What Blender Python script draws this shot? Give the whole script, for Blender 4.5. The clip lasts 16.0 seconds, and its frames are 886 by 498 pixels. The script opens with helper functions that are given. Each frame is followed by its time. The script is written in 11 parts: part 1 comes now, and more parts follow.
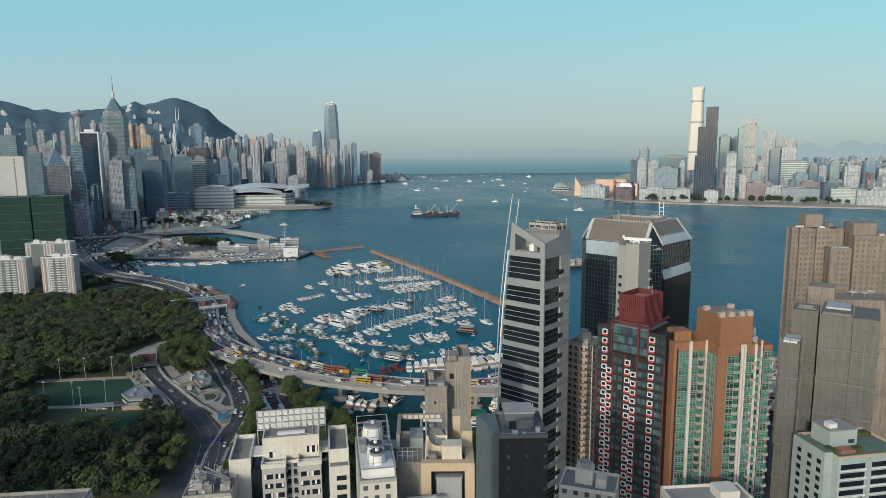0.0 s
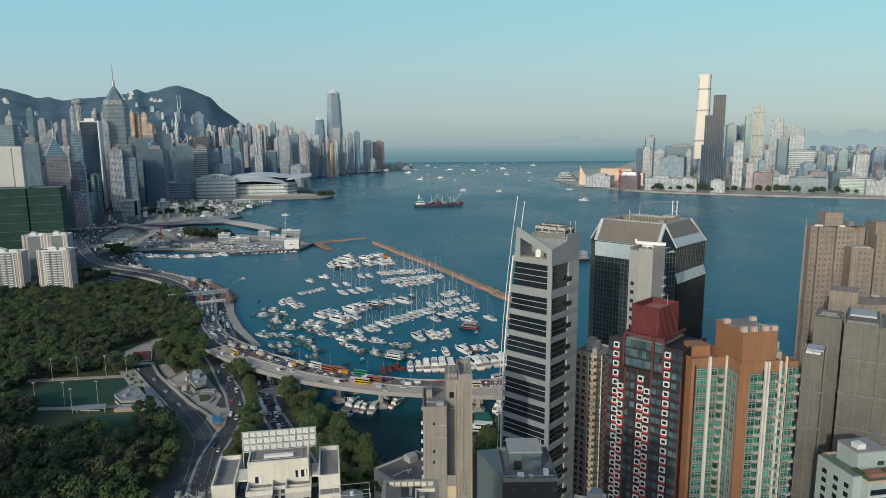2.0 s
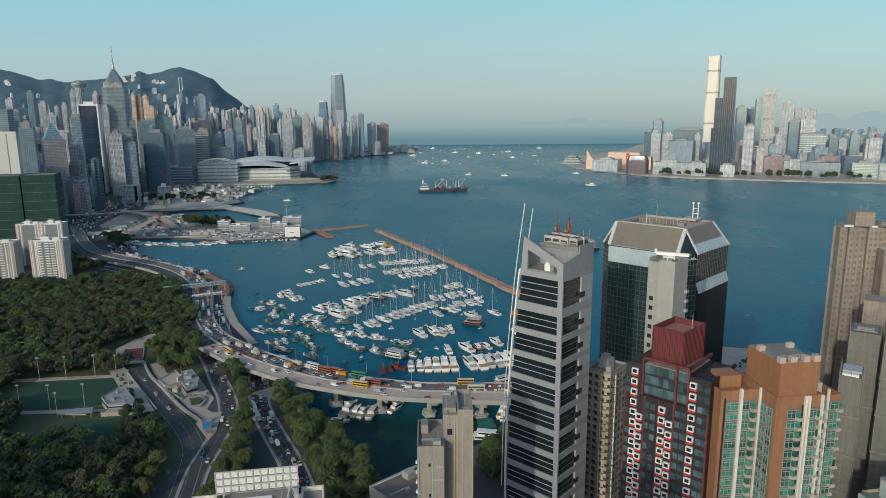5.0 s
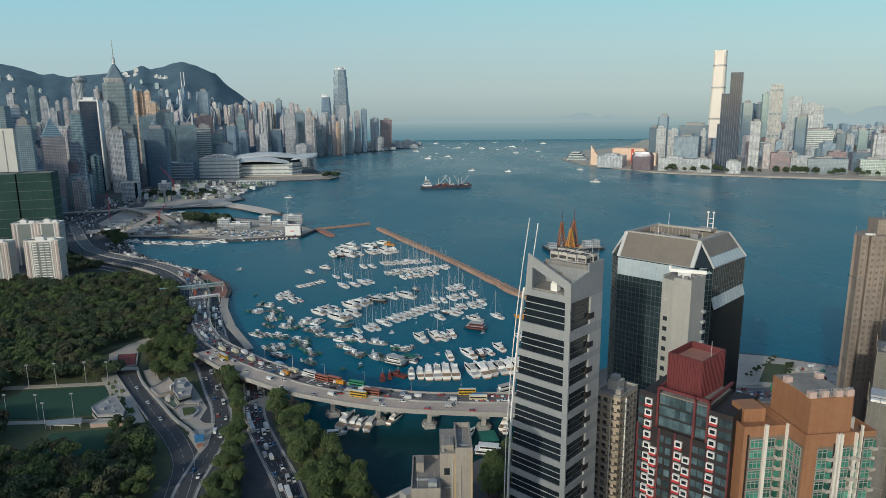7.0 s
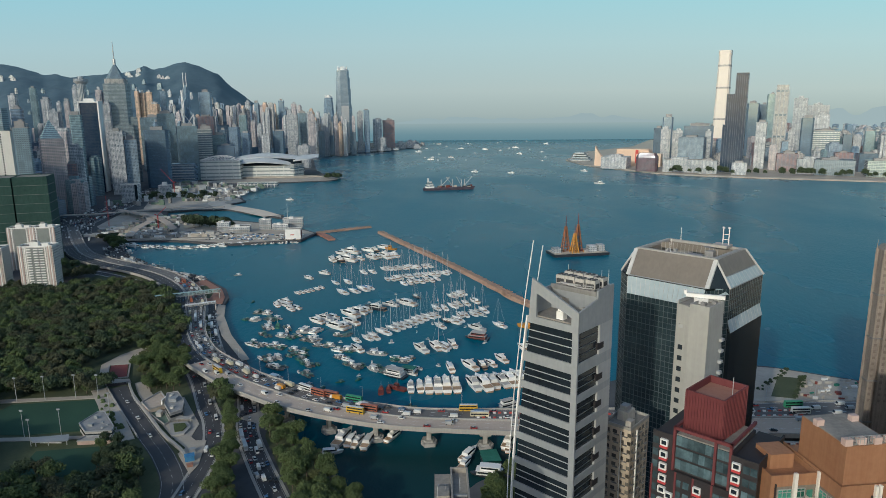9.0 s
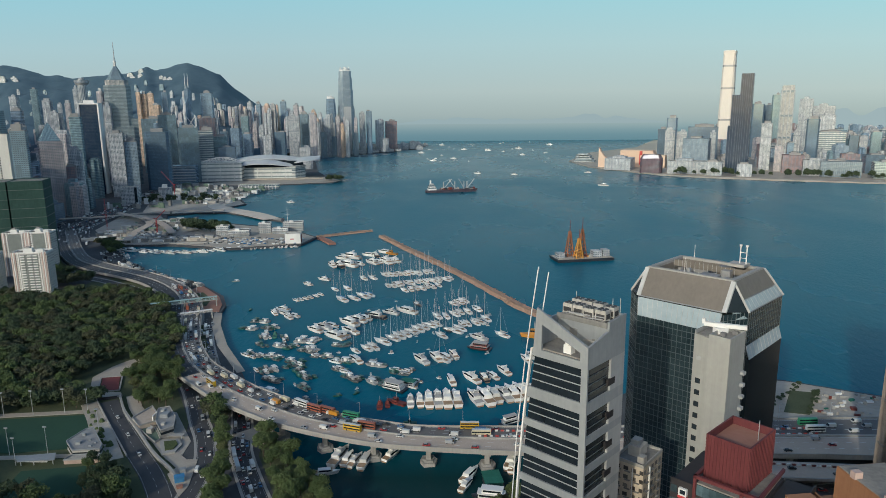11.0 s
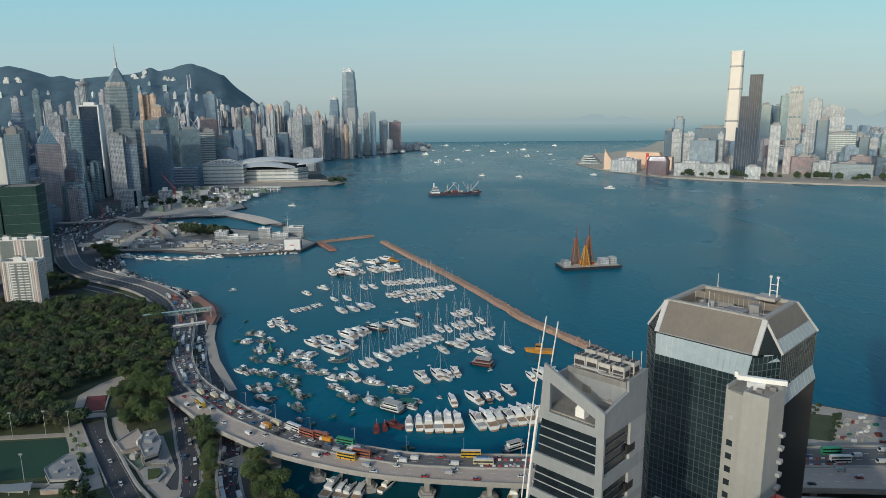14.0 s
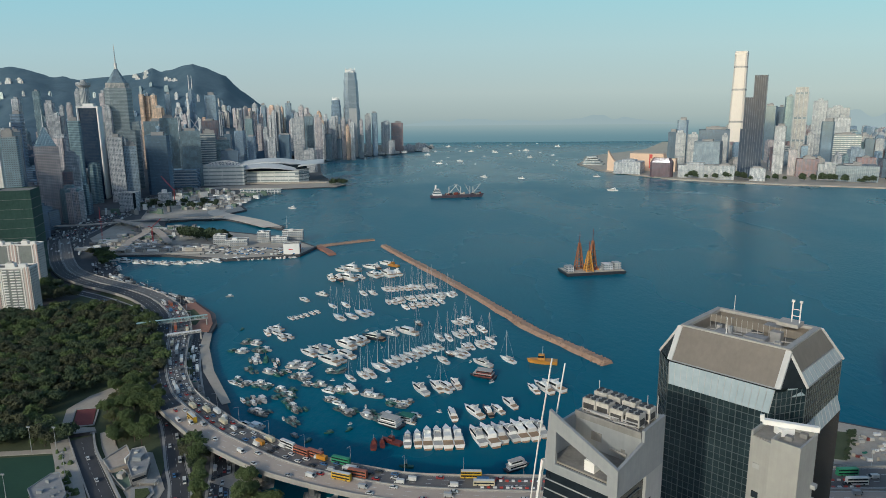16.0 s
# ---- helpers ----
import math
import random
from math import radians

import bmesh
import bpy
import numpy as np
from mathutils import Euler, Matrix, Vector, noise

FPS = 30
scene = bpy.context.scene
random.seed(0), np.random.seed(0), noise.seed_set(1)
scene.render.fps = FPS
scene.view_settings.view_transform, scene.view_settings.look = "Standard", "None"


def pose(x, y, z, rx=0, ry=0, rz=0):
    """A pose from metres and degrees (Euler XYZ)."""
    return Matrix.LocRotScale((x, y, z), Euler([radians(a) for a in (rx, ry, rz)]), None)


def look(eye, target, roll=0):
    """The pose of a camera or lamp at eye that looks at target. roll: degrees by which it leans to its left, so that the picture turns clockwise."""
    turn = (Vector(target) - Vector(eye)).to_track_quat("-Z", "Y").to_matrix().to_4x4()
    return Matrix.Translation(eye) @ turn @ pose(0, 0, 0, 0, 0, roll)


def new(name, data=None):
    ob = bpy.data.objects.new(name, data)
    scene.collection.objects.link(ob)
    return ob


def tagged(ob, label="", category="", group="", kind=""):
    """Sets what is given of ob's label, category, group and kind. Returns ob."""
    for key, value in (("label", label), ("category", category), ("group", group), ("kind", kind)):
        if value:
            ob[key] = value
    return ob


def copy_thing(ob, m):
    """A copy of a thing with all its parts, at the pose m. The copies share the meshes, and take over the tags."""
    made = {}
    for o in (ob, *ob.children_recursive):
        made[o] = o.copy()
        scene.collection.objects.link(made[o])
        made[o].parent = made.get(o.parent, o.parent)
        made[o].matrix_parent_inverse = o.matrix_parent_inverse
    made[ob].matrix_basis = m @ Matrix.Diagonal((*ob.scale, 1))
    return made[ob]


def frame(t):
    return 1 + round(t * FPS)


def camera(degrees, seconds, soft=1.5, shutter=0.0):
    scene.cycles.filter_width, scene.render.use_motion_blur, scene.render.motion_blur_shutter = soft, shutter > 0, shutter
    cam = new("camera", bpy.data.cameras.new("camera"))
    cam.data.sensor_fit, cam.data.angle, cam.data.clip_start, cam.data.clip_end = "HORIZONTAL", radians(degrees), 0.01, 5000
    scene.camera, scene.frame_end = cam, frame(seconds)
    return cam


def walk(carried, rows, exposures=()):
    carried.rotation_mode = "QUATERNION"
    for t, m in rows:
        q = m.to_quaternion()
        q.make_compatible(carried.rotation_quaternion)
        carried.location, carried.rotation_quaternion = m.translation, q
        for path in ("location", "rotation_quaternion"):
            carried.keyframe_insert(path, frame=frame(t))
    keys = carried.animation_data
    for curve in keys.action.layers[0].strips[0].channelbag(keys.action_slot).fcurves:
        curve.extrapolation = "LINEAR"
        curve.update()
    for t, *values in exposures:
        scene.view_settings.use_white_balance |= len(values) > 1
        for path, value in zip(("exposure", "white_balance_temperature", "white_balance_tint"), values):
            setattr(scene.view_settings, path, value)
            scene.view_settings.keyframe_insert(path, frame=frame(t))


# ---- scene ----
cam = camera(67.9, 16.0, soft=0.85)
METRES, EYE, TILT, LEAN, TURN = 136.7, 180.0, 0.0, 0.0, 0.0
ROWS = [
    (0.0, 0.0, 0.0, 0.0, -0.07, -8.59, 0.44),
    (0.5, 0.0027, 0.0315, 0.0067, -0.01, -8.81, 0.45),
    (1.0, 0.0051, 0.063, 0.0137, 0.08, -9.07, 0.44),
    (1.5, 0.0077, 0.0943, 0.0207, 0.18, -9.33, 0.44),
    (2.0, 0.0101, 0.1255, 0.0281, 0.27, -9.63, 0.43),
    (2.5, 0.0122, 0.1562, 0.0349, 0.32, -9.93, 0.43),
    (3.0, 0.0151, 0.1874, 0.0419, 0.41, -10.2, 0.42),
    (3.5, 0.0174, 0.2183, 0.049, 0.5, -10.45, 0.42),
    (4.0, 0.0199, 0.2489, 0.0561, 0.58, -10.7, 0.42),
    (6.5, 0.0329, 0.4019, 0.0912, 0.97, -11.63, 0.41),
    (7.0, 0.0358, 0.4328, 0.0979, 1.05, -11.65, 0.41),
    (7.5, 0.0388, 0.4636, 0.1046, 1.12, -11.66, 0.42),
    (8.0, 0.0419, 0.4941, 0.111, 1.2, -11.65, 0.42),
    (8.5, 0.0445, 0.5235, 0.118, 1.26, -11.66, 0.43),
    (9.0, 0.0473, 0.5546, 0.124, 1.33, -11.67, 0.43),
    (9.5, 0.0499, 0.5848, 0.1304, 1.4, -11.66, 0.45),
    (12.0, 0.0615, 0.7355, 0.1628, 1.73, -11.66, 0.48),
    (12.5, 0.0643, 0.7667, 0.1685, 1.81, -11.65, 0.48),
    (13.0, 0.0665, 0.7963, 0.1749, 1.86, -11.66, 0.47),
    (13.5, 0.069, 0.8264, 0.1808, 1.93, -11.66, 0.49),
    (14.0, 0.0716, 0.8562, 0.1873, 2.0, -11.66, 0.48),
    (14.5, 0.0741, 0.8869, 0.1933, 2.06, -11.67, 0.49),
    (15.0, 0.0766, 0.917, 0.1994, 2.12, -11.66, 0.49),
    (15.5, 0.0785, 0.9446, 0.2051, 2.17, -11.66, 0.5),
    (16.0, 0.0806, 0.974, 0.2113, 2.21, -11.65, 0.48),
]
walk(cam, [(t, pose(0, 0, EYE, TILT, LEAN, TURN) @ pose(METRES * x, METRES * y, METRES * z, 90 + pitch, roll, yaw)) for t, x, y, z, yaw, pitch, roll in ROWS],
     exposures=[(0.0, -0.15, 5950, 2.0), (16.0, -0.15, 5950, 2.0)])

# ---- sky and sun: clear morning, low sun behind the camera to the left ----
SUN_FROM = Vector((-0.44, -0.82, 0.36)).normalized()
world = bpy.data.worlds.new("sky")
scene.world = world
world.use_nodes = True
wn = world.node_tree.nodes
sky_tex = wn.new("ShaderNodeTexSky")
sky_tex.sky_type = 'NISHITA'
sky_tex.sun_disc = False
sky_tex.sun_elevation = math.asin(SUN_FROM.z)
sky_tex.sun_rotation = math.atan2(SUN_FROM.x, SUN_FROM.y)
sky_tex.altitude = 150
sky_tex.air_density, sky_tex.dust_density, sky_tex.ozone_density = 1.0, 2.4, 1.6
wn["Background"].inputs["Strength"].default_value = 0.15
world.node_tree.links.new(sky_tex.outputs["Color"], wn["Background"].inputs["Color"])
sun_data = bpy.data.lights.new("sun", 'SUN')
sun_data.energy, sun_data.angle, sun_data.color = 2.15, radians(1.0), (1.0, 0.86, 0.69)
sun = new("sun", sun_data)
sun.matrix_world = look(SUN_FROM * 600, (0, 0, 0))

# ---- mesh tools ----
rnd = random.Random(7)


def mesh_of(bm, name, mat, smooth=False):
    me = bpy.data.meshes.new(name)
    bm.to_mesh(me)
    bm.free()
    for m in (mat if isinstance(mat, (list, tuple)) else [mat]):
        me.materials.append(m)
    if smooth:
        me.shade_smooth()
    return me


def part(name, bm, mat, parent=None, label="", smooth=False):
    ob = new(name, mesh_of(bm, name, mat, smooth))
    ob.parent = parent
    if label:
        ob["label"] = label
    return ob


def thing(name, label, category, m=None, group="", kind=""):
    ob = new(name)
    ob.empty_display_size = 0.5
    if m is not None:
        ob.matrix_basis = m
    return tagged(ob, label, category, group, kind)


def box(bm, x0, x1, y0, y1, z0, z1, top=None, mi=0):
    """Box; top=(dx0, dx1, dy0, dy1) draws its upper corners in."""
    a, b, c, d = top or (0, 0, 0, 0)
    v = [bm.verts.new(p) for p in ((x0, y0, z0), (x1, y0, z0), (x1, y1, z0), (x0, y1, z0),
                                   (x0 + a, y0 + c, z1), (x1 - b, y0 + c, z1), (x1 - b, y1 - d, z1), (x0 + a, y1 - d, z1))]
    for q in ((3, 2, 1, 0), (4, 5, 6, 7), (0, 1, 5, 4), (1, 2, 6, 5), (2, 3, 7, 6), (3, 0, 4, 7)):
        bm.faces.new([v[i] for i in q]).material_index = mi
    return v


def prism(bm, pts, z0, z1, mi=0, scale=1.0, centre=None):
    """Upright prism over a plan outline (counter-clockwise); scale shrinks its top about centre."""
    n = len(pts)
    cx, cy = centre or (sum(p[0] for p in pts) / n, sum(p[1] for p in pts) / n)
    lo = [bm.verts.new((p[0], p[1], z0)) for p in pts]
    hi = [bm.verts.new((cx + (p[0] - cx) * scale, cy + (p[1] - cy) * scale, z1)) for p in pts]
    for i in range(n):
        bm.faces.new((lo[i], lo[(i + 1) % n], hi[(i + 1) % n], hi[i])).material_index = mi
    bm.faces.new(hi).material_index = mi
    bm.faces.new(lo[::-1]).material_index = mi


def ring(n, r, cx=0, cy=0, ry=None, turn=0.0):
    return [(cx + r * math.cos(turn + 2 * math.pi * i / n), cy + (ry or r) * math.sin(turn + 2 * math.pi * i / n)) for i in range(n)]


def quad(bm, a, b, c, d, mi=0):
    f = bm.faces.new([bm.verts.new(p) for p in (a, b, c, d)])
    f.material_index = mi
    return f


def beam(bm, a, b, w, h=None, mi=0):
    """Bar of section w x h from a to b."""
    a, b = Vector(a), Vector(b)
    d = (b - a).normalized()
    side = d.cross(Vector((0, 0, 1)))
    side = (side if side.length > 1e-4 else Vector((1, 0, 0))).normalized()
    up = side.cross(d)
    h = h or w
    v = []
    for p in (a, b):
        for s, u in ((-1, -1), (1, -1), (1, 1), (-1, 1)):
            v.append(bm.verts.new(p + side * (s * w / 2) + up * (u * h / 2)))
    for q in ((0, 1, 2, 3), (7, 6, 5, 4), (0, 4, 5, 1), (1, 5, 6, 2), (2, 6, 7, 3), (3, 7, 4, 0)):
        bm.faces.new([v[i] for i in q]).material_index = mi


def curve(pts, n=6):
    """Smooth line through the points."""
    out = []
    P = [Vector(p) for p in pts]
    for i in range(len(P) - 1):
        a, b, c, d = P[max(i - 1, 0)], P[i], P[i + 1], P[min(i + 2, len(P) - 1)]
        for k in range(n):
            t = k / n
            out.append(0.5 * ((2 * b) + (c - a) * t + (2 * a - 5 * b + 4 * c - d) * t * t + (3 * b - a - 3 * c + d) * t ** 3))
    return out + [P[-1]]


def strip(bm, L, R, dz=0.0, thick=0.0, mi=0):
    """Band between two lines of equal count; thick gives it depth downward."""
    up = Vector((0, 0, dz))
    dn = Vector((0, 0, dz - thick))
    a = [bm.verts.new(p + up) for p in L]
    b = [bm.verts.new(p + up) for p in R]
    for i in range(len(L) - 1):
        bm.faces.new((a[i], a[i + 1], b[i + 1], b[i])).material_index = mi
    if thick:
        c = [bm.verts.new(p + dn) for p in L]
        d = [bm.verts.new(p + dn) for p in R]
        for i in range(len(L) - 1):
            bm.faces.new((c[i], c[i + 1], a[i + 1], a[i])).material_index = mi
            bm.faces.new((b[i], b[i + 1], d[i + 1], d[i])).material_index = mi
            bm.faces.new((d[i], d[i + 1], c[i + 1], c[i])).material_index = mi
        bm.faces.new((a[0], b[0], d[0], c[0])).material_index = mi
        bm.faces.new((b[-1], a[-1], c[-1], d[-1])).material_index = mi
    bmesh.ops.recalc_face_normals(bm, faces=bm.faces[:]) if thick else None


def lerp(a, b, f):
    return [p.lerp(q, f) for p, q in zip(a, b)]


# ---- materials ----
class Tree:
    """Short hand for a node material."""

    def __init__(self, name):
        self.mat = bpy.data.materials.new(name)
        self.mat.use_nodes = True
        self.nt = self.mat.node_tree
        self.bsdf = self.nt.nodes["Principled BSDF"]

    def node(self, kind, **props):
        n = self.nt.nodes.new("ShaderNode" + kind)
        for k, v in props.items():
            if k == "op":
                n.operation = v
        return n

    def put(self, sock, v):
        if hasattr(v, "node"):
            self.nt.links.new(v, sock)
        else:
            sock.default_value = (*v, 1.0) if isinstance(v, tuple) and len(v) == 3 and sock.type == 'RGBA' else v

    def math(self, op, a, b=0.0, c=0.0):
        n = self.node("Math", op=op)
        for i, v in enumerate((a, b, c)):
            self.put(n.inputs[i], v)
        return n.outputs[0]

    def mix(self, fac, a, b):
        n = self.node("MixRGB")
        self.put(n.inputs[0], fac), self.put(n.inputs[1], a), self.put(n.inputs[2], b)
        return n.outputs[0]

    def noise(self, scale, detail=3.0, vec=None, rough=0.55):
        n = self.node("TexNoise")
        n.inputs["Scale"].default_value, n.inputs["Detail"].default_value, n.inputs["Roughness"].default_value = scale, detail, rough
        if vec is not None:
            self.nt.links.new(vec, n.inputs["Vector"])
        return n.outputs["Fac"]

    def coords(self, which="Object"):
        return self.node("TexCoord").outputs[which]

    def world_pos(self):
        return self.node("NewGeometry").outputs["Position"]

    def spread(self, v, lo, hi):
        n = self.node("MapRange")
        self.put(n.inputs[0], v)
        n.inputs[1].default_value, n.inputs[2].default_value = lo, hi
        return n.outputs[0]

    def bump(self, height, strength=0.3, distance=0.1):
        n = self.node("Bump")
        n.inputs["Strength"].default_value, n.inputs["Distance"].default_value = strength, distance
        self.nt.links.new(height, n.inputs["Height"])
        self.nt.links.new(n.outputs[0], self.bsdf.inputs["Normal"])

    def done(self, colour, rough=0.7, metal=0.0, spec=None):
        self.put(self.bsdf.inputs["Base Color"], colour)
        self.put(self.bsdf.inputs["Roughness"], rough)
        self.put(self.bsdf.inputs["Metallic"], metal)
        if spec is not None:
            self.put(self.bsdf.inputs["Specular IOR Level"], spec)
        return self.mat


def surface(name, c1, c2, big=0.05, fine=1.5, rough=0.75, metal=0.0, streak=0.0, bump=0.2, vary=0.0):
    """Painted or mineral surface: two tones at two scales, rain streaks down the face, fine relief, some change from piece to piece."""
    t = Tree(name)
    pos = t.world_pos()
    f = t.math("MULTIPLY_ADD", t.noise(big, 3, pos), 0.6, t.math("MULTIPLY", t.noise(fine, 4, pos), 0.4))
    if streak:
        m = t.node("Mapping")
        m.inputs["Scale"].default_value = (1.3, 1.3, 0.06)
        t.nt.links.new(pos, m.inputs["Vector"])
        f = t.math("ADD", f, t.math("MULTIPLY", t.math("SUBTRACT", t.noise(1.0, 3, m.outputs[0]), 0.5), streak))
    col = t.mix(t.spread(f, 0.32, 0.68), c1, c2)
    if vary:
        r = t.node("ObjectInfo").outputs["Random"]
        h = t.node("HueSaturation")
        t.put(h.inputs["Value"], t.math("MULTIPLY_ADD", r, vary, 1 - vary / 2))
        t.put(h.inputs["Color"], col)
        col = h.outputs[0]
    if bump:
        t.bump(t.noise(fine * 4, 3, pos), bump, 0.05)
    return t.done(col, rough, metal)


def framed(w, h, rim, depth, recess=0.12, mats=None, name="window"):
    """A framed window in one piece: rim of width rim standing depth proud of the wall, pane set back; base line at z 0, facing -y."""
    bm = bmesh.new()
    a, b = w / 2, w / 2 - rim
    rings = [[(-a, 0.0, 0), (a, 0.0, 0), (a, 0.0, h), (-a, 0.0, h)], [(-a, -depth, 0), (a, -depth, 0), (a, -depth, h), (-a, -depth, h)],
             [(-b, -depth, rim), (b, -depth, rim), (b, -depth, h - rim), (-b, -depth, h - rim)], [(-b, -depth + recess, rim), (b, -depth + recess, rim), (b, -depth + recess, h - rim), (-b, -depth + recess, h - rim)]]
    V = [[bm.verts.new(p) for p in q] for q in rings]
    for p, q in zip(V, V[1:]):
        for i in range(4):
            bm.faces.new((p[i], p[(i + 1) % 4], q[(i + 1) % 4], q[i]))
    bm.faces.new(V[3]).material_index = 1
    return mesh_of(bm, name, mats)


def facade(name, wall, glass, floor=3.2, bay=3.4, u=(0.18, 0.82), v=(0.28, 0.78), wall2=None, gloss=0.25, lit=0.25, macro=True):
    """Far-off tower front: windows in rows and columns of true size, some blinds drawn, stained wall between; roofs stay wall."""
    t = Tree(name)
    tc = t.node("TexCoord")
    p, n = t.node("SeparateXYZ"), t.node("SeparateXYZ")
    t.nt.links.new(tc.outputs["Object"], p.inputs[0]), t.nt.links.new(tc.outputs["Normal"], n.inputs[0])
    side = t.math("GREATER_THAN", t.math("ABSOLUTE", n.outputs[0]), 0.7)
    along = t.math("ADD", t.math("MULTIPLY", side, p.outputs[1]), t.math("MULTIPLY", t.math("SUBTRACT", 1.0, side), p.outputs[0]))
    upright = t.math("LESS_THAN", t.math("ABSOLUTE", n.outputs[2]), 0.5)
    cu, cv = t.math("DIVIDE", along, bay), t.math("DIVIDE", p.outputs[2], floor)
    fu, fv = t.math("FRACT", cu), t.math("FRACT", cv)
    win = upright
    for f, (a, b) in ((fu, u), (fv, v)):
        if a > 0:
            win = t.math("MULTIPLY", win, t.math("GREATER_THAN", f, a))
        if b < 1:
            win = t.math("MULTIPLY", win, t.math("LESS_THAN", f, b))
    cell = t.node("CombineXYZ")
    t.put(cell.inputs[0], t.math("FLOOR", cu)), t.put(cell.inputs[1], t.math("FLOOR", cv)), t.put(cell.inputs[2], side)
    wn_ = t.node("TexWhiteNoise")
    t.nt.links.new(cell.outputs[0], wn_.inputs["Vector"])
    blind = t.math("MULTIPLY", t.math("POWER", wn_.outputs["Value"], 3.0), lit)
    pane = t.mix(blind, glass, (0.55, 0.52, 0.46))
    pos = t.world_pos()
    w2 = wall2 or tuple(c * 0.72 for c in wall)
    m = t.node("Mapping")
    m.inputs["Scale"].default_value = (0.25, 0.25, 0.03)
    t.nt.links.new(pos, m.inputs["Vector"])
    wallc = t.mix(t.spread(t.math("MULTIPLY_ADD", t.noise(1.0, 4, m.outputs[0]), 0.7, t.math("MULTIPLY", t.noise(0.06, 2, pos), 0.3)), 0.3, 0.7), wall, w2)
    r = t.node("NewGeometry").outputs["Random Per Island"]
    h = t.node("HueSaturation")
    t.put(h.inputs["Value"], t.math("MULTIPLY_ADD", r, 0.24, 0.88))
    t.put(h.inputs["Hue"], t.math("MULTIPLY_ADD", r, 0.03, 0.485))
    t.put(h.inputs["Color"], wallc)
    wallv, panev = h.outputs[0], pane
    if macro:
        # window shafts and plant floors toned darker, groups of bays in another tone
        own = t.node("ObjectInfo").outputs["Random"]
        shaft = t.math("LESS_THAN", t.math("FRACT", t.math("ADD", t.math("DIVIDE", along, 11.0), own)), t.math("MULTIPLY_ADD", own, 0.3, 0.16))
        plant = t.math("LESS_THAN", t.math("FRACT", t.math("ADD", t.math("DIVIDE", p.outputs[2], 46.0), own)), 0.085)
        dark = t.math("MULTIPLY", upright, t.math("MAXIMUM", shaft, plant))
        group = t.node("CombineXYZ")
        t.put(group.inputs[0], t.math("FLOOR", t.math("DIVIDE", along, 7.3))), t.put(group.inputs[1], t.math("FLOOR", t.math("DIVIDE", p.outputs[2], 9.6)))
        t.put(group.inputs[2], t.math("ADD", side, t.math("MULTIPLY", own, 50.0)))
        gn = t.node("TexWhiteNoise")
        t.nt.links.new(group.outputs[0], gn.inputs["Vector"])
        tone = t.node("HueSaturation")
        t.put(tone.inputs["Value"], t.math("MULTIPLY", t.math("MULTIPLY_ADD", gn.outputs["Value"], 0.42, 0.79), t.math("MULTIPLY_ADD", own, 0.3, 0.85)))
        t.put(tone.inputs["Color"], wallv)
        wallv = t.mix(t.math("MULTIPLY", dark, 0.36), tone.outputs[0], tuple(c * 1.5 for c in glass))
    # far panes lifted towards pale blue in place of distance haze
    if macro:
        panev = t.mix(0.42, panev, (0.34, 0.44, 0.54))
    return t.done(t.mix(win, wallv, panev), t.mix(win, (0.75,) * 3, (gloss,) * 3), t.math("MULTIPLY", win, 0.5 if macro else 0.0))

from mathutils.geometry import tessellate_polygon

# ---- surface materials of the setting ----
def water_material():
    t = Tree("sea_water")
    pos = t.world_pos()
    m = t.node("Mapping")
    m.inputs["Scale"].default_value = (1.0, 0.55, 1.0)
    m.inputs["Rotation"].default_value = (0, 0, radians(20))
    t.nt.links.new(pos, m.inputs["Vector"])
    waves = t.math("MULTIPLY_ADD", t.noise(0.16, 4, m.outputs[0], 0.6), 0.7, t.math("MULTIPLY", t.noise(0.035, 3, m.outputs[0]), 0.5))
    t.bump(waves, 0.62, 1.1)
    # waves flatten and specular rises with distance, to lighten the far water
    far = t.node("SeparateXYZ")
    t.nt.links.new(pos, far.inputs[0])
    far_flat = t.spread(far.outputs[1], 1300.0, 3800.0)
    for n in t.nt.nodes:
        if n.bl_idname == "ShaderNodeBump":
            t.put(n.inputs["Strength"], t.math("MULTIPLY_ADD", far_flat, -0.34, 0.62))
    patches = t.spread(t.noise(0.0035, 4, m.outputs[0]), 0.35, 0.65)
    # inlet base colour darkened below y 474: shade and reflections put into it
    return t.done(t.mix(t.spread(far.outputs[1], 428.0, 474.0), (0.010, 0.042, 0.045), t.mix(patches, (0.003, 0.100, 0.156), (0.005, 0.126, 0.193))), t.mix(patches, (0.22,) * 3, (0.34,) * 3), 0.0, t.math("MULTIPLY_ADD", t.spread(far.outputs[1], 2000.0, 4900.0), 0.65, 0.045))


WATER = water_material()
ASPHALT = surface("asphalt", (0.045, 0.047, 0.052), (0.075, 0.075, 0.08), 0.08, 1.2, 0.85)
ASPHALT_PALE = surface("worn_concrete_road", (0.445, 0.36, 0.29), (0.55, 0.45, 0.37), 0.05, 0.9, 0.85)
CONCRETE = surface("concrete", (0.30, 0.29, 0.27), (0.40, 0.385, 0.36), 0.12, 1.0, 0.8, streak=0.35)
CONCRETE_DARK = surface("stained_concrete", (0.16, 0.155, 0.15), (0.24, 0.235, 0.225), 0.15, 1.0, 0.85, streak=0.4)
PAVING = surface("pale_paving", (0.36, 0.315, 0.26), (0.47, 0.415, 0.345), 0.08, 0.8, 0.8)
RED_PAVING = surface("red_brown_paving", (0.28, 0.13, 0.09), (0.36, 0.19, 0.135), 0.06, 0.7, 0.8)
EARTH = surface("bare_earth_and_rubble", (0.34, 0.30, 0.25), (0.50, 0.45, 0.385), 0.03, 0.25, 0.9)
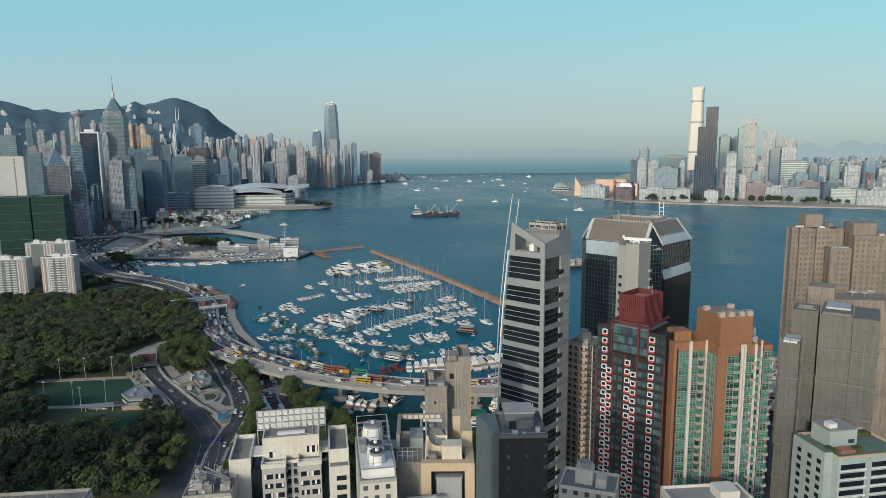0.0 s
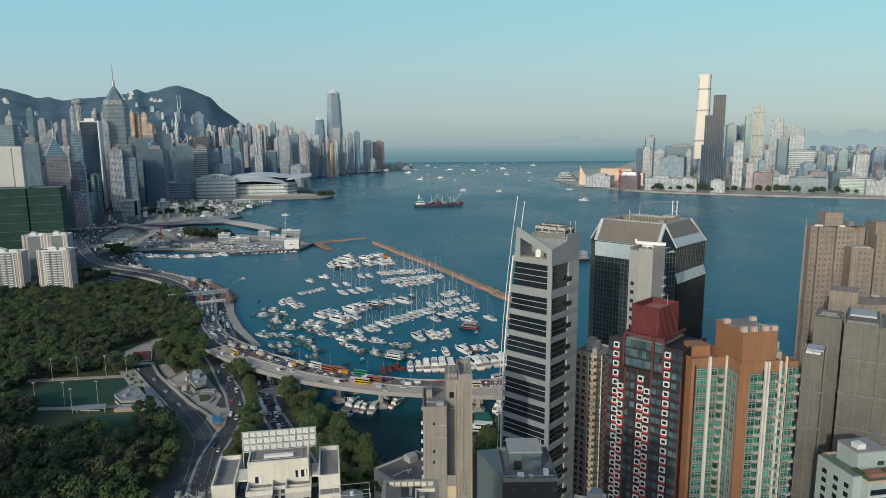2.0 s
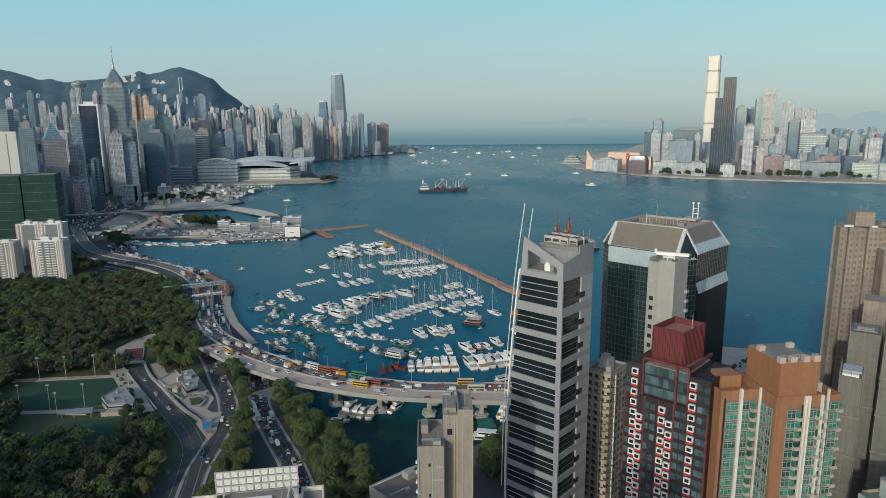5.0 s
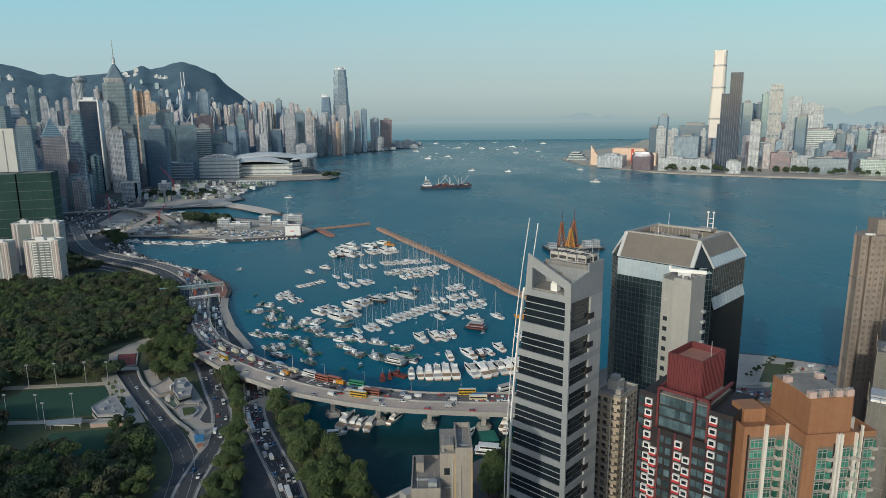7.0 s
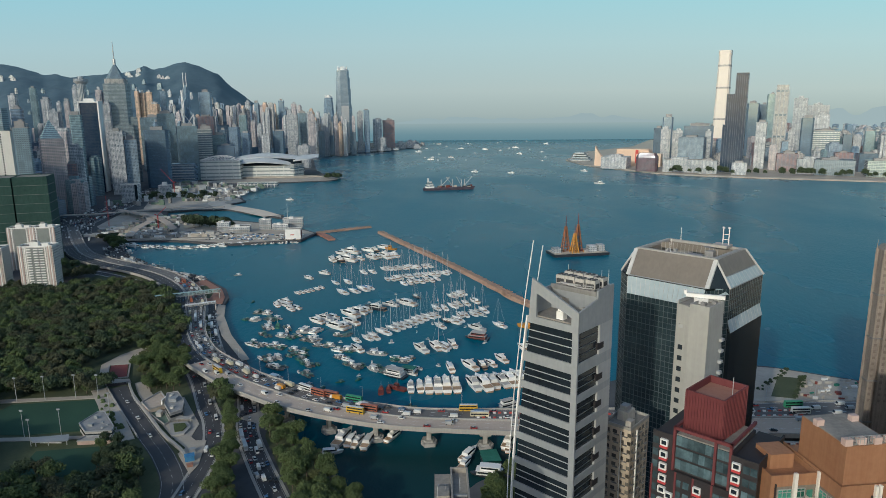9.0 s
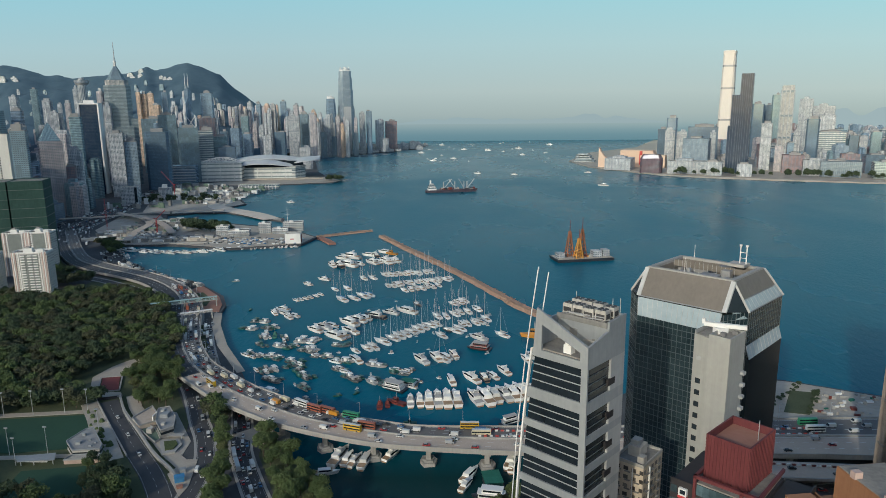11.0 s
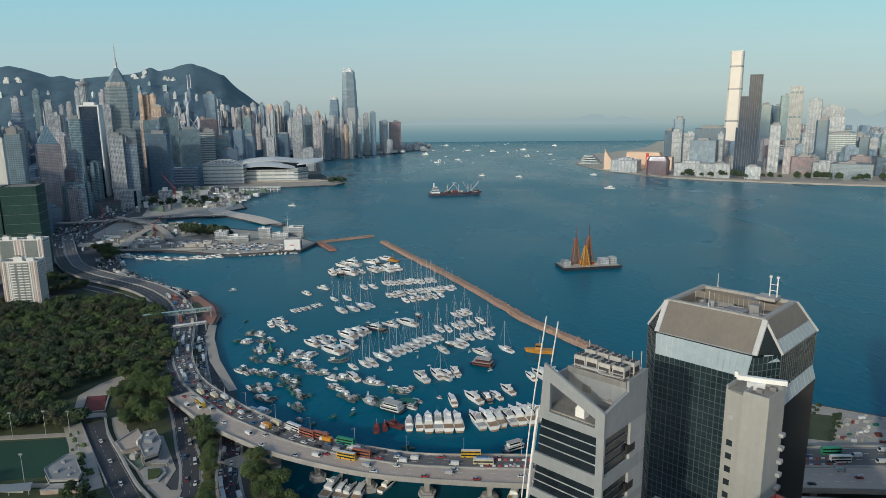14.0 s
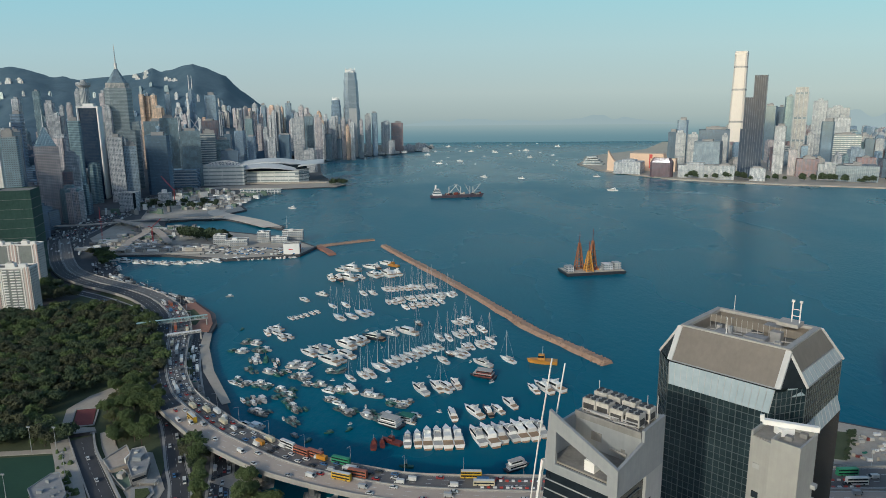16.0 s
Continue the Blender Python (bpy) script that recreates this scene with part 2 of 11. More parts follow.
CITY_GROUND = surface("city_ground", (0.045, 0.048, 0.054), (0.095, 0.096, 0.10), 0.02, 0.2, 0.9)
ROCK = surface("breakwater_stone", (0.30, 0.19, 0.13), (0.43, 0.30, 0.22), 0.2, 1.4, 0.9, vary=0.3)
GRASS = surface("grass", (0.050, 0.068, 0.030), (0.092, 0.104, 0.052), 0.06, 0.8, 0.95)
TURF = surface("green_sports_turf", (0.018, 0.060, 0.035), (0.025, 0.075, 0.042), 0.05, 0.6, 0.95)
WHITE_LINE = surface("road_marking_white", (0.62, 0.62, 0.60), (0.75, 0.75, 0.73), 0.2, 2.0, 0.7)
# slope green shifted to blue: distance haze put into the base colour
FOREST_HAZED = surface("forest_slope", (0.046, 0.090, 0.130), (0.078, 0.128, 0.170), 0.008, 0.035, 0.95, bump=0.0)

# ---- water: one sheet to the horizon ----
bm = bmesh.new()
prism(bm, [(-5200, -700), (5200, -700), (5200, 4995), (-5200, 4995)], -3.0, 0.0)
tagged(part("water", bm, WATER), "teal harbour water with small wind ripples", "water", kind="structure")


def land(name, outline, z, mat, label, skirt=None):
    bm = bmesh.new()
    n = len(outline)
    lo, hi = [bm.verts.new((*p, -2.5)) for p in outline], [bm.verts.new((*p, z)) for p in outline]
    for i in range(n):
        bm.faces.new((lo[i], lo[(i + 1) % n], hi[(i + 1) % n], hi[i]))
    for tri in tessellate_polygon([[Vector((*p, 0)) for p in outline]]):
        bm.faces.new([hi[i] for i in tri])
    for f in bm.faces:
        f.normal_update()
        if abs(f.normal.z) > 0.5 and f.normal.z < 0:
            f.normal_flip()
    return tagged(part(name, bm, mat), label, "ground", kind="structure")


# Island shore, from the near quay round the shelter and out past the ferry piers
ISLAND_COAST = [
    (700, 420), (300, 535), (246, 562), (190, 575), (100, 522), (70, 448), (45, 420), (16, 396), (0, 375),
    (-5, 352), (-30, 352), (-43, 378), (-77, 424), (-122, 485), (-150, 545), (-168, 579), (-205, 640), (-238, 728),
    (-243, 759), (-258, 793), (-299, 840), (-373, 888), (-431, 938), (-540, 1086), (-440, 1086), (-342, 1056), (-242, 1086),
    (-230, 1150), (-300, 1235), (-420, 1290), (-560, 1330), (-590, 1400), (-545, 1425), (-480, 1430), (-330, 1312), (-338, 1350),
    (-470, 1460), (-500, 1510), (-480, 1560)]
ISLAND_WEST = [
    (-534, 1672), (-630, 1955), (-520, 1975), (-372, 2030), (-355, 2084), (-420, 2190), (-498, 2403), (-666, 3107),
    (-588, 3440), (-430, 3520), (-347, 3900), (-213, 4150), (-320, 4350), (-700, 4700), (-4200, 4700), (-4200, -600), (700, -600)]
land("ground", ISLAND_COAST + ISLAND_WEST, 3.0, CITY_GROUND, "grey city ground and quays along the shore")
KOWLOON_COAST = [
    (452, 2850), (480, 2560), (545, 2400), (640, 2215), (739, 2135), (907, 2043), (1130, 1945), (1500, 1800), (3200, 1500),
    (4200, 1500), (4200, 4800), (1350, 4800), (1000, 3900), (560, 3300), (500, 3000)]
land("ground_far_shore", KOWLOON_COAST, 3.0, PAVING, "pale promenade ground of the far shore")

# promenade edge wall of the far shore
bm = bmesh.new()
edge = [Vector((x, y, 4.2)) for x, y in KOWLOON_COAST[:9]]
inner = [p + Vector((4, 7, 0)) for p in edge]
strip(bm, edge, inner, 0, 2.2)
tagged(part("promenade_wall", bm, CONCRETE), "pale concrete sea wall along the far promenade", "sea wall", kind="structure")


# ---- breakwaters of loose stone ----
def breakwater(name, line, half, top, label):
    pts = curve([(*p, 0) for p in line], 10)
    base = thing(name, label, "breakwater", kind="structure")
    bm = bmesh.new()
    L, R, LB, RB = [], [], [], []
    for i, p in enumerate(pts):
        d = (pts[min(i + 1, len(pts) - 1)] - pts[max(i - 1, 0)]).normalized()
        n = Vector((-d.y, d.x, 0))
        w = half * (0.88 + 0.24 * noise.noise(p * 0.05))
        L.append(p + n * w * 0.62), R.append(p - n * w * 0.62), LB.append(p + n * w * 1.25), RB.append(p - n * w * 1.25)
    for P, z in ((L, top), (R, top), (LB, -1), (RB, -1)):
        for i in range(len(P)):
            P[i] = P[i] + Vector((0, 0, z + (0.25 * noise.noise(P[i] * 0.2))))
    strip(bm, LB, L), strip(bm, L, R), strip(bm, R, RB)
    for a in (0, -1):
        quad(bm, LB[a], L[a], R[a], RB[a])
    bmesh.ops.recalc_face_normals(bm, faces=bm.faces[:])
    part("core", bm, ROCK, base)
    bm = bmesh.new()
    r = random.Random(3)
    for i in range(len(pts) - 1):
        for k in range(12):
            s, f = r.random(), r.uniform(-1.2, 1.2)
            c = LB[i].lerp(RB[i], (f + 1.25) / 2.5).lerp(LB[i + 1].lerp(RB[i + 1], (f + 1.25) / 2.5), s)
            z = top if abs(f) < 0.62 else top * max(0.0, (1.25 - abs(f)) / 0.63)
            if abs(f) < 0.5 and r.random() < 0.75:
                continue
            q = r.uniform(0.8, 1.7)
            v = [bm.verts.new(Vector((c.x, c.y, z)) + Vector((r.uniform(-q, q), r.uniform(-q, q), h))) for h in (-0.5, -0.5, -0.5, q * 0.7, q * 0.6)]
            try:
                for t3 in ((0, 1, 3), (1, 2, 3), (2, 0, 4), (0, 3, 4), (2, 4, 3)):
                    bm.faces.new([v[j] for j in t3])
            except ValueError:
                pass
    st = part("boulders", bm, ROCK, base)
    st["kind"] = "stuff"
    return base


breakwater("breakwater", [(-126, 1166), (-72, 1056), (-6, 926), (51, 800), (70, 756), (104, 700), (128, 662)], 6.5, 3.2, "long straight breakwater of red-brown stone blocks")
breakwater("breakwater", [(-232, 1162), (-195, 1188), (-150, 1219)], 5.5, 2.6, "short breakwater of red-brown stone blocks")
bm = bmesh.new()
strip(bm, [Vector(p) for p in ((-232, 1150, 3), (-214, 1122, 3), (-200, 1096, 3))], [Vector(p) for p in ((-222, 1154, 3), (-203, 1126, 3), (-190, 1100, 3))], 0, 3)
tagged(part("jetty", bm, RED_PAVING), "short brown landing jetty", "jetty", kind="structure")

# ---- hills behind the city ----
RIDGE = [(-4200, 380), (-3400, 470), (-2869, 525), (-2743, 500), (-2604, 454), (-2535, 460), (-2448, 436), (-2302, 452), (-2130, 462), (-2037, 472),
         (-1969, 508), (-1907, 481), (-1827, 500), (-1706, 531), (-1633, 506), (-1506, 452), (-1446, 389), (-1378, 337), (-1289, 270), (-1171, 190), (-1000, 90), (-800, 10)]


def ridge_height(x):
    for (a, h), (b, k) in zip(RIDGE, RIDGE[1:]):
        if a <= x <= b:
            return h + (k - h) * (x - a) / (b - a)
    return 5.0


def hill_height(x, y):
    c = x + (4300 - y) * (-0.36) * 0.0
    s = (y - 2700) / 1600
    if s < 0:
        return -2.0
    f = min(1.0, s) ** 1.25 if s <= 1 else max(0.0, 1 - (s - 1) * 1.3)
    r = ridge_height(x * 4300 / max(y, 3000) if y < 4300 else x)
    gully = noise.fractal(Vector((x * 0.0022, y * 0.0022, 3.0)), 0.9, 2.1, 5)
    bite = min(1.0, abs(1 - s) * 2.2)
    return max(-2.0, r * f + gully * 85 * bite * min(1.0, r / 250))


bm = bmesh.new()
NX, NY = 150, 60
grid = []
for j in range(NY + 1):
    y = 2650 + (4690 - 2650) * j / NY
    row = []
    for i in range(NX + 1):
        x = -4150 + (-760 + 4150) * i / NX
        z = hill_height(x, y)
        row.append(bm.verts.new((x, y, z + (noise.noise(Vector((x * 0.02, y * 0.02, 0))) * 7 if z > 12 else 0))))
    grid.append(row)
for j in range(NY):
    for i in range(NX):
        bm.faces.new((grid[j][i], grid[j][i + 1], grid[j + 1][i + 1], grid[j + 1][i]))
tagged(part("hill", bm, FOREST_HAZED, smooth=True), "dark green wooded ridge behind the towers", "hill", kind="structure")


# unseen hills added to the left, to cast morning shade over the town
bm = bmesh.new()
CREST = curve([(-1080, -500, 230), (-1100, -150, 300), (-1130, 150, 450), (-1190, 800, 420), (-1450, 1400, 430), (-1950, 2000, 440), (-2700, 2600, 460)], 6)
lines = [[], [], [], [], []]
for i, p in enumerate(CREST):
    d = (CREST[min(i + 1, len(CREST) - 1)] - CREST[max(i - 1, 0)]).normalized()
    n = Vector((-d.y, d.x, 0))
    z = p.z * (0.93 + 0.14 * noise.noise(p * 0.004))
    for k, (o, h) in enumerate(((520, 2.5), (230, z * 0.55), (0, z), (-170, z * 0.5), (-330, 2.5))):
        lines[k].append(Vector((p.x, p.y, 0)) + n * o + Vector((0, 0, h)))
for a, b in zip(lines, lines[1:]):
    strip(bm, a, b)
bmesh.ops.recalc_face_normals(bm, faces=bm.faces[:])
tagged(part("hill_side_range", bm, FOREST_HAZED), "wooded hills rising behind the town", "hill", kind="structure")


# ---- distance: far water, islands, haze and sky painted on glowing sheets ----
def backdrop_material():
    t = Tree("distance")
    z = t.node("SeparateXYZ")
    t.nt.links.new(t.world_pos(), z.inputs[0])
    # height ramp puts far water, haze and sky into the glow
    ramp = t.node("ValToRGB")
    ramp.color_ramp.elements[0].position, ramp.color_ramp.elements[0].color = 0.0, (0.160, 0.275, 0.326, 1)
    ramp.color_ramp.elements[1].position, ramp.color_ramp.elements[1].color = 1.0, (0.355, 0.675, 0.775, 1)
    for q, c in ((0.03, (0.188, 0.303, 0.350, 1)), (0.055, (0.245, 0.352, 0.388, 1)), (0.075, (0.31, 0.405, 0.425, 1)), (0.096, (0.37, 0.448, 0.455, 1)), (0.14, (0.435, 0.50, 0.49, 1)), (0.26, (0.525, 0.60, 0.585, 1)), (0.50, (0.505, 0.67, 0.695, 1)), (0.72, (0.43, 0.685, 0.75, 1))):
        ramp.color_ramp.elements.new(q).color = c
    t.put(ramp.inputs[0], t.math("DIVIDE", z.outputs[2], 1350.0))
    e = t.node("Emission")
    # side tint put into the glow: warmer and brighter to the right
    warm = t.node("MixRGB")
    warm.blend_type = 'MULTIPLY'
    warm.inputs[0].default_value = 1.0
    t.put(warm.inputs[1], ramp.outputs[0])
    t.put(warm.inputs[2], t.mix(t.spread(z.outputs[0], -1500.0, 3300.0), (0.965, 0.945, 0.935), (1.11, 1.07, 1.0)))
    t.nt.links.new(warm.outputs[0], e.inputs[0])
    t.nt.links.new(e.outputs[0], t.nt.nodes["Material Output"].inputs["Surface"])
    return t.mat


# hill outlines glow with the haze already in their colour
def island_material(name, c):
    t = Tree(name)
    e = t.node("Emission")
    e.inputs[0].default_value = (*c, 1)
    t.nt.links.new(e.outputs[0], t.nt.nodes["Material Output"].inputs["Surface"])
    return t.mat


bm = bmesh.new()
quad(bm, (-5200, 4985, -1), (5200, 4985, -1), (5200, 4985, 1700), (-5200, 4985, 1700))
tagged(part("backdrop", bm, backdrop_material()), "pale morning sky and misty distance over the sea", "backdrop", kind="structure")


def far_hills(x0, x1, base, peak, seed, c, y):
    bm = bmesh.new()
    n = 60
    lo, hi = [], []
    for i in range(n + 1):
        f = i / n
        x = x0 + (x1 - x0) * f
        h = base + (peak - base) * (math.sin(math.pi * f) ** 0.7) * (0.55 + 0.7 * abs(noise.fractal(Vector((f * 3.2, seed, 0)), 0.9, 2.0, 4)))
        lo.append(bm.verts.new((x, y, base))), hi.append(bm.verts.new((x, y, h)))
    for i in range(n):
        bm.faces.new((lo[i], lo[i + 1], hi[i + 1], hi[i]))
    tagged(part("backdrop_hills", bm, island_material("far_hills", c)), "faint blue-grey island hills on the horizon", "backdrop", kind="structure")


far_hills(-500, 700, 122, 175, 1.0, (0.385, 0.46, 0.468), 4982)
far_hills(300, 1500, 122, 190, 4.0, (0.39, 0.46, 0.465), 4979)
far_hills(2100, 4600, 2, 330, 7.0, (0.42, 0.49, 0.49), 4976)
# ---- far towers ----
# wall tones shifted to blue: distance haze put into the palette
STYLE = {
    "pale": facade("pale_render_front", (0.54, 0.55, 0.56), (0.10, 0.13, 0.16), 3.0, 3.2, (0.2, 0.8), (0.3, 0.75)),
    "cream": facade("cream_front", (0.52, 0.49, 0.45), (0.12, 0.13, 0.14), 3.2, 3.0, (0.15, 0.85), (0.35, 0.8)),
    "pink": facade("dusty_pink_front", (0.54, 0.48, 0.48), (0.14, 0.17, 0.20), 3.0, 3.4, (0.25, 0.75), (0.3, 0.75)),
    # peach here is warm sunlight put into the wall colour
    "peach": facade("peach_front", (0.66, 0.47, 0.35), (0.16, 0.14, 0.13), 3.0, 3.4, (0.3, 0.7), (0.35, 0.7)),
    "red": facade("brick_red_front", (0.33, 0.215, 0.205), (0.12, 0.15, 0.19), 3.3, 3.0, (0.2, 0.8), (0.3, 0.8)),
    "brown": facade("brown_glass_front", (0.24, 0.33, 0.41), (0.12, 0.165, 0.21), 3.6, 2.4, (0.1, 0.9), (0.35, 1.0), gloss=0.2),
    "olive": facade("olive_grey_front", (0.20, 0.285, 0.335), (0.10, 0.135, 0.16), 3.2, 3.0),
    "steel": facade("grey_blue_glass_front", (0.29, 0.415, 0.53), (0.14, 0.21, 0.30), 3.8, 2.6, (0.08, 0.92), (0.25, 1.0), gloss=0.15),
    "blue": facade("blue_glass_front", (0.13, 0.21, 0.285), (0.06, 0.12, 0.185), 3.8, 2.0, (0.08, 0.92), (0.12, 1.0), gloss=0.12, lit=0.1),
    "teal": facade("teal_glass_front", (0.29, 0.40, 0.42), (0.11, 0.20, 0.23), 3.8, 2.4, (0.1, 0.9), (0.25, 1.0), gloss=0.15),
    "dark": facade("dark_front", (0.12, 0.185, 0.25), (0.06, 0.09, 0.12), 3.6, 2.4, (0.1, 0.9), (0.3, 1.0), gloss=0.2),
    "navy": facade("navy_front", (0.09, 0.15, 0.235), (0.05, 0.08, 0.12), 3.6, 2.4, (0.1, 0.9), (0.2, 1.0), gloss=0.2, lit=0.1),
    "rib": facade("ribbed_front", (0.52, 0.52, 0.50), (0.15, 0.18, 0.20), 3.0, 4.2, (0.45, 1.0), (0.0, 1.0)),
    "dots": facade("dotted_front", (0.32, 0.395, 0.46), (0.10, 0.15, 0.20), 3.6, 3.2, (0.25, 0.75), (0.3, 0.75)),
    "stripe": facade("striped_front", (0.60, 0.60, 0.57), (0.07, 0.12, 0.14), 7.0, 3.0, (0.0, 1.0), (0.4, 0.95)),
    "glassgrid": facade("grey_blue_grid_front", (0.24, 0.28, 0.31), (0.12, 0.16, 0.19), 4.0, 5.0, (0.08, 0.92), (0.1, 0.9)),
    "greenish": facade("pale_green_front", (0.44, 0.50, 0.44), (0.26, 0.32, 0.29), 4.5, 6.0, (0.06, 0.94), (0.15, 0.9)),
}
ROOF = surface("roof_grey", (0.22, 0.22, 0.22), (0.34, 0.33, 0.32), 0.08, 0.8, 0.85)
TOWN = {"pale": "pale rendered tower block with rows of small windows", "cream": "tall cream office tower with window bands", "pink": "dusty pink slender apartment tower",
        "peach": "peach-coloured apartment tower in warm sunlight", "red": "dark red-brown office tower", "brown": "brown-grey glass office tower", "olive": "olive-grey concrete office tower",
        "steel": "grey-blue glass office tower", "blue": "dark blue glass office tower", "teal": "teal glass curtain-wall tower", "dark": "dark grey glass tower", "navy": "dark navy blue glass block",
        "rib": "pale tower with vertical ribs", "dots": "grey-blue tower with a grid of windows", "stripe": "white tower with broad horizontal bands", "glassgrid": "long low grey-blue gridded block", "greenish": "low pale green block"}


def tower(x, y, w, h, style, depth=None, turn=0.0, seed=0, label=""):
    """A city tower: shaft with notched corners or wings, parapet, roof plant and ribs by style."""
    r = random.Random(seed * 31 + int(x * 7 + y))
    d = depth or w * r.uniform(0.7, 1.1)
    base = thing("tower", label or TOWN[style], "tower", pose(x, y + d / 2, 3.0, 0, 0, turn), group="city towers")
    mat = STYLE[style]
    a, b = w / 2, d / 2
    bm = bmesh.new()
    slim = style in ("pink", "peach", "pale") and h > 60
    if slim:
        k, m = a * 0.32, b * 0.32
        prism(bm, [(-a, -b + m), (-a + k, -b + m), (-a + k, -b), (a - k, -b), (a - k, -b + m), (a, -b + m), (a, b - m), (a - k, b - m), (a - k, b), (-a + k, b), (-a + k, b - m), (-a, b - m)], 0, h)
        bmesh.ops.triangulate(bm, faces=[f for f in bm.faces if len(f.verts) > 4])
    elif style in ("steel", "blue", "teal") and h > 90:
        k = min(a, b) * 0.25
        prism(bm, [(-a + k, -b), (a - k, -b), (a, -b + k), (a, b - k), (a - k, b), (-a + k, b), (-a, b - k), (-a, -b + k)], 0, h)
    else:
        box(bm, -a, a, -b, b, 0, h)
    part("shaft", bm, mat, base)
    bm = bmesh.new()
    if style in ("rib", "brown", "cream"):
        n = max(3, int(w / 6))
        comb = [(-a, -b - 0.05)]
        for i in range(n + 1):
            u = min(max(-a + w * i / n, -a + 0.5), a - 0.5)
            comb += [(u - 0.5, -b - 0.08), (u - 0.5, -b - 0.8), (u + 0.5, -b - 0.8), (u + 0.5, -b - 0.08)]
        comb = comb[1:] + [(a, -b - 0.02), (-a, -b - 0.02)]
        prism(bm, comb, 0, h + 1)
        bmesh.ops.triangulate(bm, faces=[f for f in bm.faces if len(f.verts) > 4])
        part("ribbing", bm, STYLE["pale"] if style != "brown" else STYLE["olive"], base)
        bm = bmesh.new()
    k = r.uniform(0.35, 0.7)
    hh = r.uniform(3, 7) if h < 120 else r.uniform(5, 11)
    ox = r.uniform(-0.2, 0.2) * a
    box(bm, -a * k + ox, a * k + ox, -b * k, b * k, h, h + hh)
    if r.random() < 0.5:
        box(bm, -a * k * 0.4, a * k * 0.5, -b * k * 0.4, b * k * 0.5, h + hh, h + hh + r.uniform(2, 5))
    part("roof_plant", bm, ROOF if style not in ("peach", "pale", "cream", "pink") else STYLE["pale"], base)
    bm = bmesh.new()
    t = 0.6
    for q in ((-a, a, -b, -b + t), (-a, a, b - t, b), (-a, -a + t, -b + t, b - t), (a - t, a, -b + t, b - t)):
        if not slim and style not in ("steel", "blue", "teal"):
            box(bm, *q, h, h + 1.4)
    if bm.verts and y < 2000:
        part("parapet", bm, ROOF, base)
    else:
        bm.free()
    return base


# x, y, width, height, style
WAN_CHAI = [
    (-1275, 2300, 19, 289, "pale"), (-894, 1800, 49, 152, "rib"), (-857, 1790, 27, 136, "dots"),
    (-817, 1850, 71, 158, "blue"), (-893, 2100, 59, 201, "brown"), (-812, 2050, 66, 164, "brown"),
    (-1111, 3000, 62, 295, "steel"), (-680, 1100, 24, 179, "olive"), (-859, 1500, 36, 164, "pink"),
    (-910, 1650, 30, 199, "teal"), (-800, 1450, 26, 131, "pale"), (-1301, 2200, 50, 211, "pale"),
    (-1309, 2300, 21, 245, "pink"), (-1366, 2350, 18, 243, "pale"), (-1547, 2500, 27, 299, "teal"),
    (-1507, 2500, 36, 258, "pale"), (-1085, 2400, 88, 190, "olive"), (-1004, 2300, 58, 176, "steel"),
    (-794, 1420, 20, 100, "red"), (-804, 1450, 25, 133, "pale"), (-812, 1300, 24, 183, "dark"), (-845, 1700, 38, 158, "rib"), (-821, 1720, 33, 137, "dots"),
]
WAN_CHAI_BACK = [
    (-1627, 2500, 33, 273, "pale"), (-1217, 1900, 32, 217, "steel"), (-1359, 2600, 24, 293, "pink"),
    (-1344, 2620, 28, 285, "pink"), (-989, 1950, 24, 230, "pale"), (-845, 2300, 59, 192, "red"),
    (-797, 2150, 52, 154, "stripe"), (-772, 2200, 53, 133, "teal"), (-732, 2150, 59, 102, "navy"),
    (-1260, 2700, 20, 291, "peach"), (-1248, 2720, 25, 285, "peach"), (-1207, 2690, 25, 286, "peach"),
    (-1153, 2600, 43, 239, "peach"), (-1179, 2750, 25, 292, "steel"), (-873, 1300, 32, 187, "steel"),
    (-813, 1250, 16, 180, "dark"),
]
CENTRAL = [
    (-565, 2500, 54, 83, "pale"), (-703, 2900, 53, 193, "cream"), (-683, 3000, 45, 200, "brown"),
    (-630, 2950, 34, 197, "pink"), (-547, 3500, 20, 230, "dark"), (-493, 3450, 34, 204, "cream"),
    (-461, 3460, 32, 215, "steel"), (-504, 3300, 28, 110, "dark"), (-425, 3600, 51, 168, "pale"),
    (-371, 3650, 70, 162, "red"), (-395, 3550, 50, 73, "pale"), (-913, 2900, 39, 194, "teal"),
    (-841, 2700, 36, 126, "steel"), (-761, 2700, 36, 117, "cream"), (-725, 2750, 53, 131, "blue"),
    (-921, 2800, 47, 147, "steel"),
]
CENTRAL_BACK = [
    (-897, 3000, 30, 167, "pink"), (-856, 2950, 25, 151, "pale"), (-895, 2600, 30, 140, "blue"),
    (-620, 3100, 31, 121, "brown"), (-611, 3250, 49, 96, "blue"), (-582, 3300, 28, 105, "dark"),
    (-663, 3150, 39, 164, "pale"), (-904, 3500, 35, 266, "steel"), (-826, 3450, 29, 248, "pink"),
    (-955, 3480, 29, 247, "pale"), (-1076, 3500, 29, 262, "pale"), (-1016, 3450, 26, 255, "steel"),
    (-315, 3800, 51, 38, "pale"), (-271, 3850, 45, 42, "cream"), (-228, 3780, 44, 20, "pale"),
]
